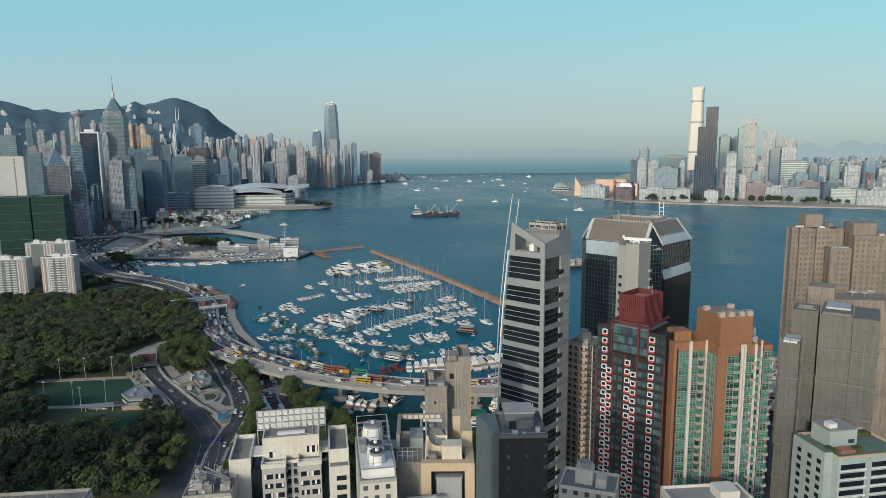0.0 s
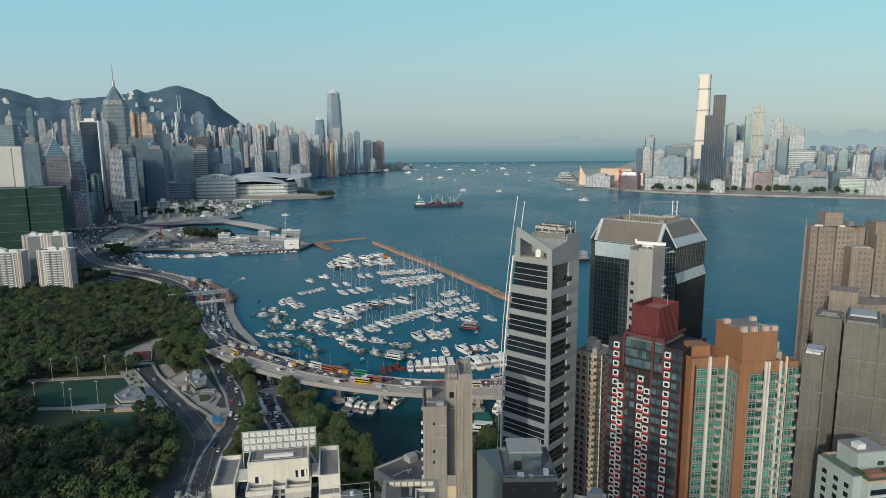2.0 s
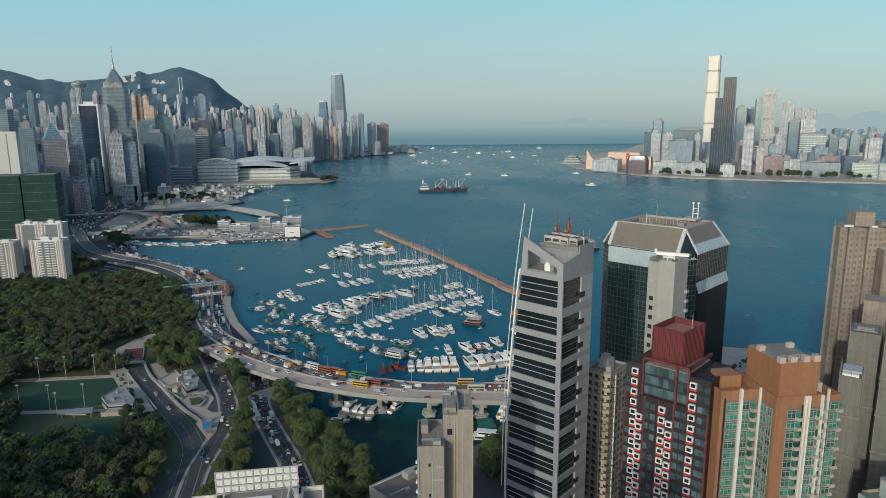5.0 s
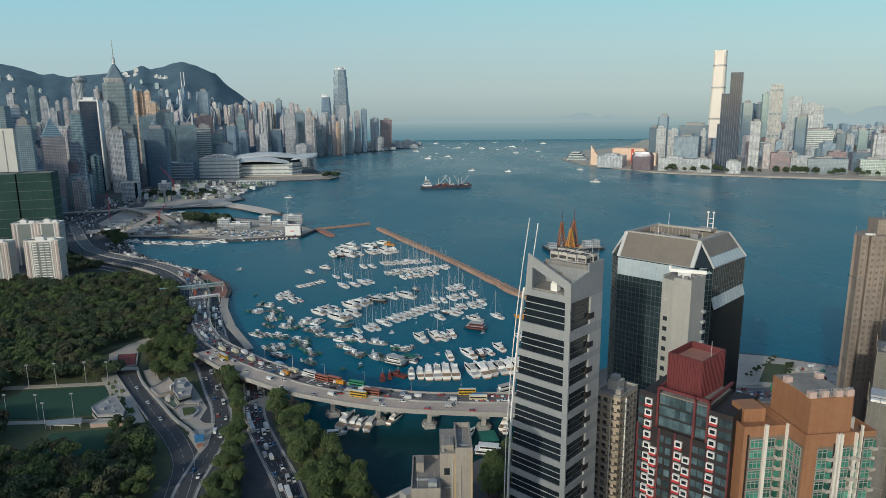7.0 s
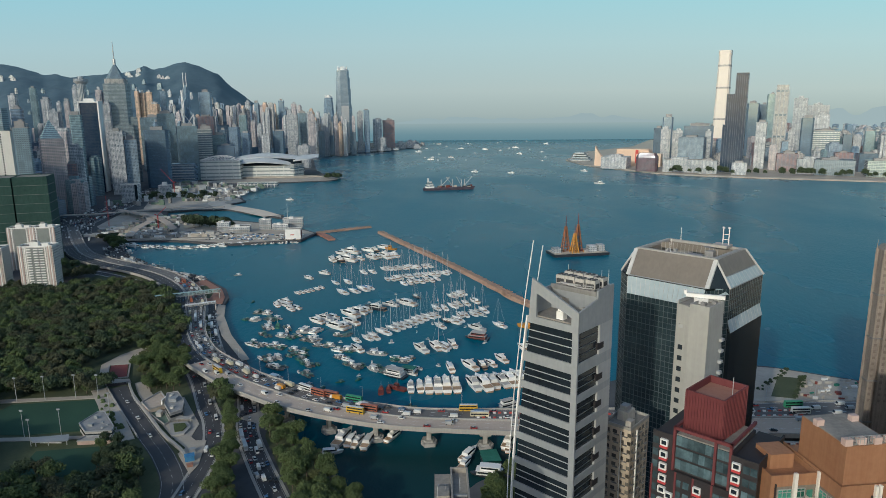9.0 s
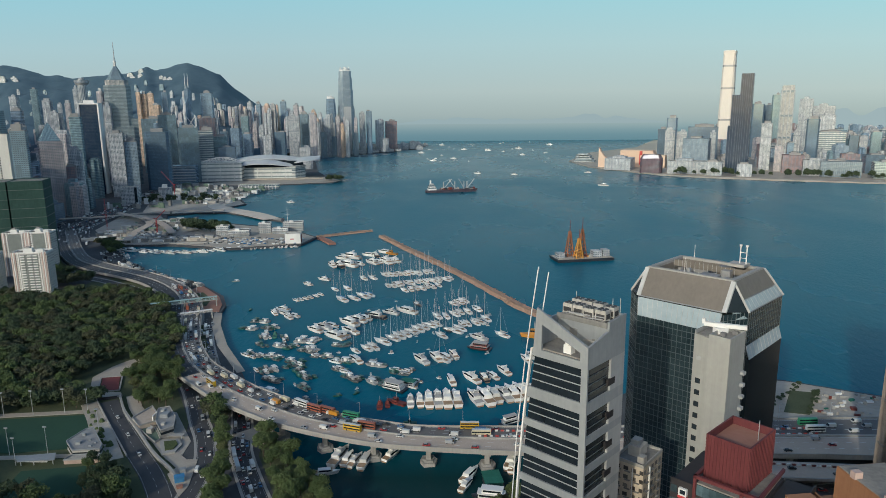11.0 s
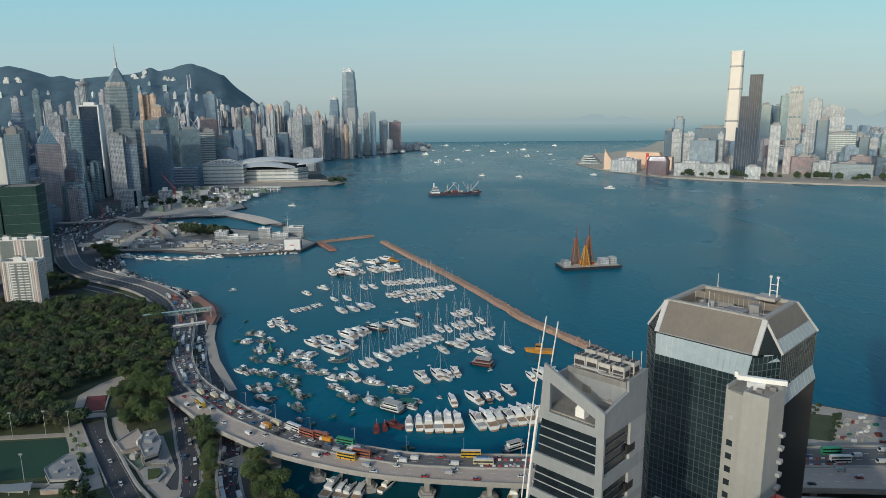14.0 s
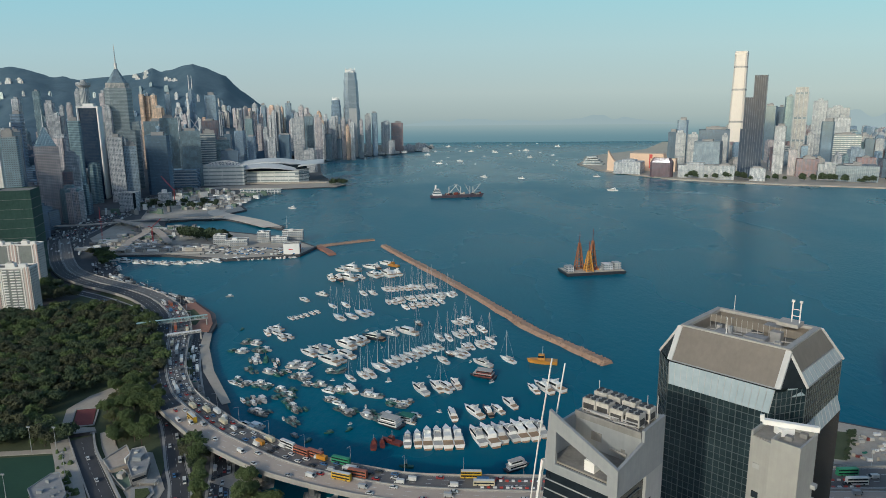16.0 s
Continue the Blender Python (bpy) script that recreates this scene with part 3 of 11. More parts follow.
KOWLOON = [
    (792, 2700, 40, 133, "dark"), (842, 2750, 45, 175, "steel"), (773, 2550, 39, 132, "pale"),
    (819, 2560, 42, 127, "cream"), (954, 2700, 127, 140, "navy"), (849, 2450, 99, 106, "dots"),
    (908, 2500, 22, 126, "pale"), (1285, 3000, 58, 228, "blue"), (1373, 3100, 40, 224, "dark"),
    (1361, 3000, 48, 266, "teal"), (1031, 2350, 38, 159, "rib"), (1385, 2800, 56, 244, "cream"),
    (1512, 2900, 98, 216, "cream"), (1419, 2700, 63, 180, "pale"), (1264, 2500, 48, 170, "blue"),
    (1369, 2550, 109, 122, "stripe"),
]
KOWLOON_EAST = [
    (1408, 2500, 32, 111, "dark"), (1452, 2520, 30, 106, "cream"), (1548, 2600, 42, 119, "teal"),
    (1053, 2300, 28, 86, "pink"), (1082, 2250, 73, 59, "red"), (1310, 2200, 60, 61, "dark"),
    (1561, 2500, 60, 106, "pale"), (1657, 2550, 51, 124, "steel"), (1663, 2450, 69, 97, "cream"),
    (1721, 2800, 23, 104, "pink"), (1278, 2650, 26, 120, "pale"), (1135, 2400, 23, 92, "steel"),
]
KOWLOON_LOW = [
    (1099, 2150, 66, 49, "cream"), (1156, 2090, 113, 49, "glassgrid"), (1264, 2030, 94, 50, "greenish"),
    (744, 2230, 122, 42, "cream"), (561, 2380, 92, 43, "pale"), (800, 2170, 56, 44, "rib"),
    (878, 2130, 45, 40, "rib"), (1342, 1980, 127, 45, "cream"), (1292, 2300, 56, 58, "red"),
]

for rows, turn in ((WAN_CHAI, 24), (WAN_CHAI_BACK, 18), (CENTRAL, 10), (CENTRAL_BACK, 8), (KOWLOON, -24), (KOWLOON_EAST, -22), (KOWLOON_LOW, -22)):
    for i, (x, y, w, h, s) in enumerate(rows):
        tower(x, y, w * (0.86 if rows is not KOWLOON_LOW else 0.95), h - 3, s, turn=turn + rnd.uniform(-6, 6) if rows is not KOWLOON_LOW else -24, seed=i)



def cluster(name, label, rows):
    """Many far blocks, too many to count, joined into one mesh."""
    mats = [STYLE[k] for k in STYLE]
    keys = list(STYLE)
    bm = bmesh.new()
    r = random.Random(5)
    for x, y, w, d, z0, h, s in rows:
        k = keys.index(s)
        a, b = w * 0.28, d * 0.28
        if r.random() < 0.5:
            box(bm, x - w / 2, x + w / 2, y - d / 2 + b, y + d / 2 - b, z0, z0 + h, mi=k)
            box(bm, x - w / 2 + a, x + w / 2 - a, y - d / 2, y + d / 2, z0, z0 + h - 0.5, mi=k)
        else:
            box(bm, x - w / 2, x + w / 2, y - d / 2, y + d / 2, z0, z0 + h, mi=k)
        q = r.uniform(0.4, 0.8)
        box(bm, x - w / 2 * q, x + w / 2 * q, y - d / 2 * q, y + d / 2 * q, z0 + h, z0 + h + r.uniform(3, 8), mi=k)
        if r.random() < 0.4:
            box(bm, x - w * 0.1, x + w * 0.15, y - d * 0.1, y + d * 0.15, z0 + h, z0 + h + r.uniform(7, 13), mi=k)
    return tagged(part(name, bm, mats), label, "city blocks", kind="stuff")


r = random.Random(11)
# hillside apartment towers, rising with the slope
rows = []
for i in range(150):
    x = -1500 + 980 * (i / 150) + r.uniform(-22, 22)
    y = 3150 + r.uniform(0, 560)
    g = max(1.0, hill_height(x, y) - 12)
    top = 160 + 72 * math.sin(math.pi * min(1, max(0, (x + 1500) / 950))) + r.uniform(-45, 26)
    rows.append((x, y, r.uniform(13, 22), r.uniform(13, 22), g, max(40, top - g), r.choice(("pale", "pink", "pale", "pale", "cream", "steel", "peach"))))
for i in range(60):
    x = -2300 + 1050 * (i / 60) + r.uniform(-15, 15)
    y = 2500 + r.uniform(-150, 480)
    g = max(1.0, hill_height(x, y) - 10)
    rows.append((x, y, r.uniform(15, 26), r.uniform(15, 24), g, r.uniform(80, 175), r.choice(("pale", "pink", "steel", "cream", "olive"))))
for i in range(34):
    x = -2700 + 1150 * (i / 34) + r.uniform(-25, 25)
    y = 3300 + r.uniform(0, 650)
    g = max(1.0, hill_height(x, y) - 8)
    rows.append((x, y, r.uniform(12, 26), r.uniform(11, 16), g, r.uniform(16, 38), r.choice(("pale", "olive", "steel"))))
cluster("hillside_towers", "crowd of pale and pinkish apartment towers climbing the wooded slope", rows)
# houses along the crest
rows = []
for cx, cy, n in ((-1960, 4180, 4), (-1730, 4060, 3), (-2660, 4000, 5)):
    for i in range(n):
        x, y = cx + (i - n / 2) * 34 + r.uniform(-8, 8), cy + r.uniform(-40, 40)
        rows.append((x, y, r.uniform(24, 40), 14, hill_height(x, y) - 7, r.uniform(13, 21), "pale"))
cluster("crest_houses", "white houses scattered along the wooded crest", rows)
# street blocks between the front towers
rows = []
for i in range(110):
    y = r.uniform(1180, 2400)
    x = -0.50 * y - r.uniform(40, 470)
    rows.append((x, y, r.uniform(20, 40), r.uniform(20, 34), 2.5, r.uniform(40, 115) * (0.7 if y < 1500 else 1.0), r.choice(("steel", "dark", "steel", "pink", "pale", "navy", "teal", "blue", "brown"))))
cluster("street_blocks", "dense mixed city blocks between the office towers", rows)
# low and middle-high blocks of the far peninsula
rows = []
for i in range(340):
    y = r.uniform(2330, 4600)
    x = (0.335 + 0.38 * r.random() ** 0.8) * y + 60
    if y < 2500 and x < 900:
        continue
    rows.append((x, y, r.uniform(16, 46), r.uniform(16, 34), 2.5, r.uniform(28, 82) + (y - 2350) * 0.016, r.choice(("cream", "pale", "pale", "pale", "pink", "steel", "cream", "stripe", "teal", "dots", "steel", "red"))))
cluster("peninsula_blocks", "hazy cream and pale blocks of the far peninsula", rows)

# low pale quay blocks at the tip of the island
rows = []
for i in range(46):
    f = i / 46
    x, y = -420 + 200 * f + r.uniform(-30, 12), 3560 + 560 * f + r.uniform(-10, 60)
    rows.append((x, y, r.uniform(14, 40), r.uniform(14, 26), 2.5, r.uniform(8, 30), r.choice(("pale", "pale", "cream", "stripe"))))
cluster("quay_blocks", "low white buildings on the far quays", rows)
# ---- landmark towers ----
WHITE_PAINT = surface("white_paint", (0.70, 0.69, 0.66), (0.80, 0.79, 0.77), 0.1, 1.5, 0.6)
DARK_GLASS = surface("dark_glass", (0.010, 0.015, 0.020), (0.022, 0.031, 0.040), 0.05, 0.6, 0.08)
STEEL = surface("painted_steel", (0.42, 0.43, 0.43), (0.55, 0.56, 0.56), 0.3, 3.0, 0.45, metal=0.3)
# cream base colour carries the sun's reflection on the glass
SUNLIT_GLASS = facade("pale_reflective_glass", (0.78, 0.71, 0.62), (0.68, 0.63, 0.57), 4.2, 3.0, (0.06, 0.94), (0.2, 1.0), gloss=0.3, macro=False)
NAVY_SLAB = facade("navy_slab_glass", (0.030, 0.055, 0.095), (0.018, 0.040, 0.078), 3.6, 2.4, (0.06, 0.94), (0.12, 1.0), gloss=0.15, lit=0.04, macro=False)
IFC_GLASS = facade("silver_glass", (0.40, 0.455, 0.50), (0.18, 0.245, 0.31), 4.2, 3.0, (0.14, 1.0), (0.2, 1.0), gloss=0.18)
GREEN_GOLD = facade("grey_gold_glass", (0.32, 0.36, 0.365), (0.13, 0.175, 0.19), 3.8, 2.6, (0.1, 0.9), (0.3, 1.0), gloss=0.2)


def framed_slab():
    """Dark glass slab with a white frame round its broad face."""
    t = thing("framed_tower", "dark glass slab tower with a white frame round its face", "tower", pose(-931, 1760, 3, 0, 0, 14))
    bm = bmesh.new()
    box(bm, -20.5, 20.5, 0, 34, 0, 226)
    part("shaft", bm, NAVY_SLAB, t)
    for a, b, c, d, e, f in ((-24, -20.7, -2.5, 35, 0, 230), (20.7, 24, -2.5, 35, 0, 230), (-20.7, 20.7, -2.5, 35, 226.5, 230)):
        bm = bmesh.new()
        box(bm, a, b, c, d, e, f)
        part("frame_bar", bm, WHITE_PAINT, t)
    for x in (-23.4, 23.4):
        bm = bmesh.new()
        prism(bm, ring(8, 1.8, x, -2.5), 0, 231)
        part("corner_column", bm, WHITE_PAINT, t)
    bm = bmesh.new()
    box(bm, -12, 12, 6, 28, 230, 237)
    part("roof_plant", bm, WHITE_PAINT, t)


def spired_tower():
    """Tall stepped tower with a pyramid roof and mast."""
    t = thing("spired_tower", "very tall grey-gold tower with a pyramid roof and mast", "tower", pose(-981, 2010, 3, 0, 0, 26))
    bm = bmesh.new()
    a, k = 35, 13
    tri = [(-a + k, -a), (a - k, -a), (a, -a + k), (a, a - k), (a - k, a), (-a + k, a), (-a, a - k), (-a, -a + k)]
    prism(bm, tri, 0, 283)
    part("shaft", bm, GREEN_GOLD, t)
    bm = bmesh.new()
    box(bm, -44, 46, -30, 34, 0, 190)
    box(bm, -30, 34, -44, 42, 0, 168)
    part("shoulder", bm, GREEN_GOLD, t)
    bm = bmesh.new()
    prism(bm, [(x * 0.86, y * 0.86) for x, y in tri], 283, 297)
    part("crown_storey", bm, STYLE["cream"], t)
    bm = bmesh.new()
    prism(bm, [(x * 0.74, y * 0.74) for x, y in tri], 297, 336, scale=0.16)
    part("pyramid_roof", bm, STYLE["olive"], t)
    bm = bmesh.new()
    prism(bm, ring(8, 4), 334, 352)
    prism(bm, ring(6, 1.8), 352, 402, scale=0.4)
    part("mast", bm, STEEL, t)


def round_tower():
    t = thing("round_tower", "pale cylindrical tower with a wide drum on top", "tower", pose(-1228, 2265, 3))
    bm = bmesh.new()
    prism(bm, ring(24, 15), 0, 296)
    part("shaft", bm, STYLE["rib"], t)
    bm = bmesh.new()
    prism(bm, ring(24, 15), 296, 304, scale=1.5)
    prism(bm, ring(24, 22), 304, 312)
    prism(bm, ring(12, 8), 312, 320)
    part("drum", bm, STYLE["pale"], t)


def braced_tower():
    """Prism tower of stepped triangles with white diagonal bracing and twin masts."""
    t = thing("braced_tower", "blue glass prism tower with white diagonal bracing and twin masts", "tower", pose(-1150, 2920, 3, 0, 0, 32))
    s = 17
    tops = ((((-s, -s), (s, -s), (0, 0)), 170), (((s, -s), (s, s), (0, 0)), 225), (((s, s), (-s, s), (0, 0)), 320), (((-s, s), (-s, -s), (0, 0)), 270))
    bm = bmesh.new()
    for (p, q, c), h in tops:
        lo = [bm.verts.new((*v, 0)) for v in (p, q, c)]
        hi = [bm.verts.new((*p, h - 26)), bm.verts.new((*q, h - 26)), bm.verts.new((*c, h))]
        for i in range(3):
            bm.faces.new((lo[i], lo[(i + 1) % 3], hi[(i + 1) % 3], hi[i]))
        bm.faces.new(hi)
    part("shaft", bm, STYLE["steel"], t)
    e = s + 0.8
    for i in range(5):
        z = 38 + i * 52
        for (x0, y0), (x1, y1), lim in (((-e, -e), (e, -e), 170), ((-e, e), (-e, -e), 275)):
            if z + 52 <= lim + 30:
                for za, zb in ((z, z + 52), (z + 52, z)):
                    bm = bmesh.new()
                    beam(bm, (x0, y0, za), (x1, y1, zb), 2.6)
                    part("brace", bm, WHITE_PAINT, t)
    for x, y, h in ((-e, -e, 246), (e, -e, 200), (-e, e, 296)):
        bm = bmesh.new()
        beam(bm, (x, y, 0), (x, y, h), 3.4)
        part("corner_post", bm, WHITE_PAINT, t)
    for x in (-6, 6):
        bm = bmesh.new()
        prism(bm, ring(6, 1.8, x, 14), 300, 370, scale=0.5)
        part("mast", bm, WHITE_PAINT, t)


def silver_tower(x, y, w, h, turn, label, glass):
    """Tower that narrows in steps to a crown of upright fins."""
    t = thing("stepped_tower", label, "tower", pose(x, y, 3, 0, 0, turn))
    a = w / 2
    for k, z0, z1 in ((1.0, 0, 0.56), (0.94, 0.56, 0.74), (0.87, 0.74, 0.87), (0.77, 0.87, 0.95)):
        bm = bmesh.new()
        q = a * k
        c = q * 0.42
        prism(bm, [(-q + c, -q), (q - c, -q), (q, -q + c), (q, q - c), (q - c, q), (-q + c, q), (-q, q - c), (-q, -q + c)], h * z0, h * z1)
        part("stage", bm, glass, t)
    bm = bmesh.new()
    q = a * 0.74
    for i in range(36):
        g = 2 * math.pi * i / 36
        c = Vector((math.cos(g), math.sin(g), 0))
        z = h * (0.985 + 0.015 * math.cos(4 * g))
        beam(bm, c * q * 1.0 + Vector((0, 0, h * 0.94)), c * q * 0.80 + Vector((0, 0, z)), 2.2, 1.6)
    part("crown_screen", bm, WHITE_PAINT, t)
    bm = bmesh.new()
    for sx in (-1, 1):
        box(bm, sx * a * 1.0 - 0.8, sx * a * 1.0 + 0.8, -a * 0.5, a * 0.5, 0, h * 0.55)
        box(bm, -a * 0.5, a * 0.5, sx * a * 1.0 - 0.8, sx * a * 1.0 + 0.8, 0, h * 0.55)
    part("fin_screen", bm, STEEL, t)


def sunlit_tower():
    """Very tall tapering tower; the sun's reflection is put into its pale colour."""
    t = thing("supertall_tower", "very tall pale glass tower glowing in the sun", "tower", pose(1306, 3430, 3, 0, 0, -30))
    a, c = 34, 9
    o = [(-a + c, -a), (a - c, -a), (a, -a + c), (a, a - c), (a - c, a), (-a + c, a), (-a, a - c), (-a, -a + c)]
    bm = bmesh.new()
    prism(bm, o, 0, 470, scale=0.80)
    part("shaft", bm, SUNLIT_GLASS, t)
    for z in (150, 300, 405):
        bm = bmesh.new()
        k = 1 - 0.2 * z / 470
        prism(bm, [(x * k * 1.012, y * k * 1.012) for x, y in o], z, z + 9)
        part("plant_floor_band", bm, STYLE["cream"], t)
    bm = bmesh.new()
    for x0, x1, y0, y1 in ((-24, 24, -27.5, -26.5), (-24, 24, 26.5, 27.5), (-27.5, -26.5, -24, 24), (26.5, 27.5, -24, 24)):
        box(bm, x0, x1, y0, y1, 462, 481)
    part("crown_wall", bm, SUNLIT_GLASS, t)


FIN_GREY = surface("grey_fin_metal", (0.10, 0.14, 0.19), (0.15, 0.19, 0.245), 0.05, 0.4, 0.5)


def finned_pair():
    """Twin-stepped dark tower on the far waterfront with pale upright fins."""
    t = thing("finned_tower", "blue-grey stepped waterfront tower with pale upright fins", "tower", pose(889, 2240, 3, 0, 0, -26))
    for x0, x1, y0, y1, h in ((-28, 8, 0, 34, 246), (-6, 30, 14, 52, 312), (-34, -12, -6, 20, 150), (8, 30, -4, 20, 208)):
        bm = bmesh.new()
        box(bm, x0, x1, y0, y1, 0, h)
        part("stage", bm, NAVY_SLAB, t)
        n = int((x1 - x0) / 6)
        for i in range(n + 1):
            u = x0 + (x1 - x0) * i / n
            bm = bmesh.new()
            box(bm, u - 0.4, u + 0.4, y0 - 1.0, y0, 0, h + 1.5)
            part("fin", bm, FIN_GREY, t)
        n = int((y1 - y0) / 9)
        for i in range(1, n + 1):
            u = y0 + (y1 - y0) * i / n
            bm = bmesh.new()
            box(bm, x0 - 1.0, x0, u - 0.5, u + 0.5, 0, h + 1.5)
            part("fin", bm, FIN_GREY, t)


def slender_cream_tower():
    t = thing("slender_tower", "slender cream tower with a dark recessed top storey", "tower", pose(1212, 2620, 3, 0, 0, -24))
    bm = bmesh.new()
    box(bm, -21, 21, -16, 16, 0, 262)
    part("shaft", bm, STYLE["cream"], t)
    bm = bmesh.new()
    for x in (-21, -7, 7, 21):
        box(bm, x - 2, x + 2, -18, -16, 0, 270)
    part("pier_facing", bm, STYLE["pale"], t)
    for z in (95, 175, 262):
        bm = bmesh.new()
        box(bm, -21.6, 21.6, -17, 17, z, z + 7)
        part("dark_band", bm, STYLE["dark"], t)
    bm = bmesh.new()
    box(bm, -20, 20, -15, 15, 269, 287)
    part("crown", bm, STYLE["cream"], t)


ROOF_METAL = surface("pale_metal_roof", (0.46, 0.48, 0.49), (0.56, 0.575, 0.58), 0.03, 0.4, 0.45)


HALL_FRONT = facade("banded_hall_front", (0.70, 0.71, 0.68), (0.25, 0.29, 0.30), 11.0, 40.0, (0.02, 0.98), (0.55, 0.9), macro=False)


def convention_hall():
    """Waterfront hall under sweeping wing-shaped roofs."""
    t = thing("convention_hall", "waterfront convention hall under sweeping grey wing roofs", "hall", pose(-588, 2150, 3, 0, 0, 8) @ Matrix.Scale(1.06, 4))
    bm = bmesh.new()
    prism(bm, [(-95, -10), (70, -18), (95, 20), (70, 95), (-90, 95)], 0, 34)
    part("hall_wall", bm, HALL_FRONT, t)
    bm = bmesh.new()
    prism(bm, [(-88, 4), (66, -4), (90, 24), (68, 92), (-86, 92)], 34, 52)
    part("clerestory", bm, DARK_GLASS, t)
    for z in (14, 24, 34):
        bm = bmesh.new()
        prism(bm, [(60, -19.5), (72, -19.5), (98, 20), (72, 98), (60, 98)], z, z + 4)
        part("glazed_band", bm, STYLE["stripe"], t)
    for x0, x1, y0, y1, zb, zc, tip in ((-118, 62, -34, 50, 43, 56, 0), (-110, 82, 10, 100, 55, 68, 0), (34, 140, -6, 120, 50, 56, 12)):
        bm = bmesh.new()
        n, m = 30, 8
        g = []
        for i in range(n + 1):
            f = i / n
            x = x0 + (x1 - x0) * f
            z = zb + (zc - zb) * math.sin(math.pi * (0.06 + 0.88 * f)) + tip * f * f
            pinch = 1 - 0.62 * abs(2 * f - 1) ** 2.6
            g.append([Vector((x, (y0 + y1) / 2 + (e / m - 0.5) * (y1 - y0) * pinch, z - 9 * (2 * e / m - 1) ** 2)) for e in range(m + 1)])
        lo, hi = [[bm.verts.new(p - Vector((0, 0, 2.4))) for p in row] for row in g], [[bm.verts.new(p) for p in row] for row in g]
        for i in range(n):
            for j in range(m):
                bm.faces.new((hi[i][j], hi[i + 1][j], hi[i + 1][j + 1], hi[i][j + 1]))
                bm.faces.new((lo[i][j + 1], lo[i + 1][j + 1], lo[i + 1][j], lo[i][j]))
            for j in (0, m):
                bm.faces.new((lo[i][j], lo[i + 1][j], hi[i + 1][j], hi[i][j]))
        bmesh.ops.recalc_face_normals(bm, faces=bm.faces[:])
        part("wing_roof", bm, ROOF_METAL, t)
    bm = bmesh.new()
    prism(bm, [(-80, -34), (90, -40), (150, -30), (120, 10), (-80, 0)], 0, 3)
    part("terrace", bm, PAVING, t)
    o = thing("exhibition_block", "long beige exhibition block with an arched truss roof", "hall", pose(-724, 2075, 3, 0, 0, 8))
    bm = bmesh.new()
    box(bm, -62, 62, 0, 70, 0, 56)
    part("block_wall", bm, HALL_FRONT, o)
    for y in (2, 36):
        bm = bmesh.new()
        n = 12
        pts = [Vector((-60 + 120 * i / n, y, 57 + 14 * math.sin(math.pi * i / n))) for i in range(n + 1)]
        for p, q in zip(pts, pts[1:]):
            beam(bm, p, q, 2.0)
            beam(bm, (p.x, y, 57), q, 1.2)
            beam(bm, (q.x, y, 57), q, 1.2)
        part("arch_truss", bm, WHITE_PAINT, o)
    l = thing("podium_block", "dark low podium with horizontal louvres", "building", pose(-820, 2010, 3, 0, 0, 8))
    bm = bmesh.new()
    box(bm, -42, 42, 0, 60, 0, 52)
    part("podium_wall", bm, STYLE["steel"], l)
    for i in range(6):
        bm = bmesh.new()
        box(bm, -43, 43, -1.2, 0, 8 + i * 8, 10 + i * 8)
        part("louvre", bm, STEEL, l)


def culture_halls():
    """Far-shore concert hall with a swept windowless wall, its neighbours and the ferry pier."""
    BUFF = surface("buff_tile", (0.62, 0.45, 0.33), (0.70, 0.53, 0.40), 0.02, 0.3, 0.7)
    t = thing("concert_hall", "windowless buff-tiled hall with a swept curved wall", "hall", pose(560, 2490, 3, 0, 0, -24))
    bm = bmesh.new()
    n = 14
    for i in range(n):
        f0, f1 = i / n, (i + 1) / n
        h0, h1 = (16 + 56 * (1 - f) ** 2.2 for f in (f0, f1))
        x0, x1 = -62 + 62 * f0, -62 + 62 * f1
        lo = [(x0, 0, 0), (x1, 0, 0), (x1, 34, 0), (x0, 34, 0)]
        hi = [(x0, 6, h0), (x1, 6, h1), (x1, 30, h1), (x0, 30, h0)]
        v = [bm.verts.new(p) for p in lo + hi]
        for q in ((0, 1, 5, 4), (1, 2, 6, 5), (2, 3, 7, 6), (3, 0, 4, 7), (4, 5, 6, 7)):
            bm.faces.new([v[k] for k in q])
    bmesh.ops.remove_doubles(bm, verts=bm.verts[:], dist=0.02)
    part("swept_wall", bm, BUFF, t)
    bm = bmesh.new()
    box(bm, 8, 150, 46, 110, 0, 60, top=(0, 30, 0, 0))
    box(bm, 80, 165, 40, 90, 0, 44)
    part("stage_house", bm, BUFF, t)
    bm = bmesh.new()
    box(bm, 76, 86, 43, 46, 10, 58)
    part("red_banner", bm, surface("red_banner", (0.45, 0.05, 0.04), (0.52, 0.07, 0.06), 0.1, 1, 0.7), t)
    m = thing("museum_block", "dark purple-brown rounded waterfront block", "building", pose(632, 2290, 3, 0, 0, -24))
    bm = bmesh.new()
    prism(bm, [(-34, -14), (-28, -20), (28, -20), (34, -14), (34, 16), (-34, 16)], 0, 46)
    prism(bm, [(-34, -14), (-28, -20), (28, -20), (34, -14), (34, 16), (-34, 16)], 46, 60, scale=0.78)
    part("block_wall", bm, facade("plum_front", (0.14, 0.085, 0.10), (0.09, 0.06, 0.075), 4, 3, (0.3, 0.7), (0.2, 0.8)), m)
    p = thing("ferry_terminal", "white ferry terminal with stacked decks on the point", "building", pose(505, 2790, 3, 0, 0, -20))
    for i in range(4):
        bm = bmesh.new()
        box(bm, -40 + i * 5, 40 - i * 9, -16 + i * 2, 40, i * 9, i * 9 + 6.5)
        part("deck", bm, STYLE["stripe"], p)


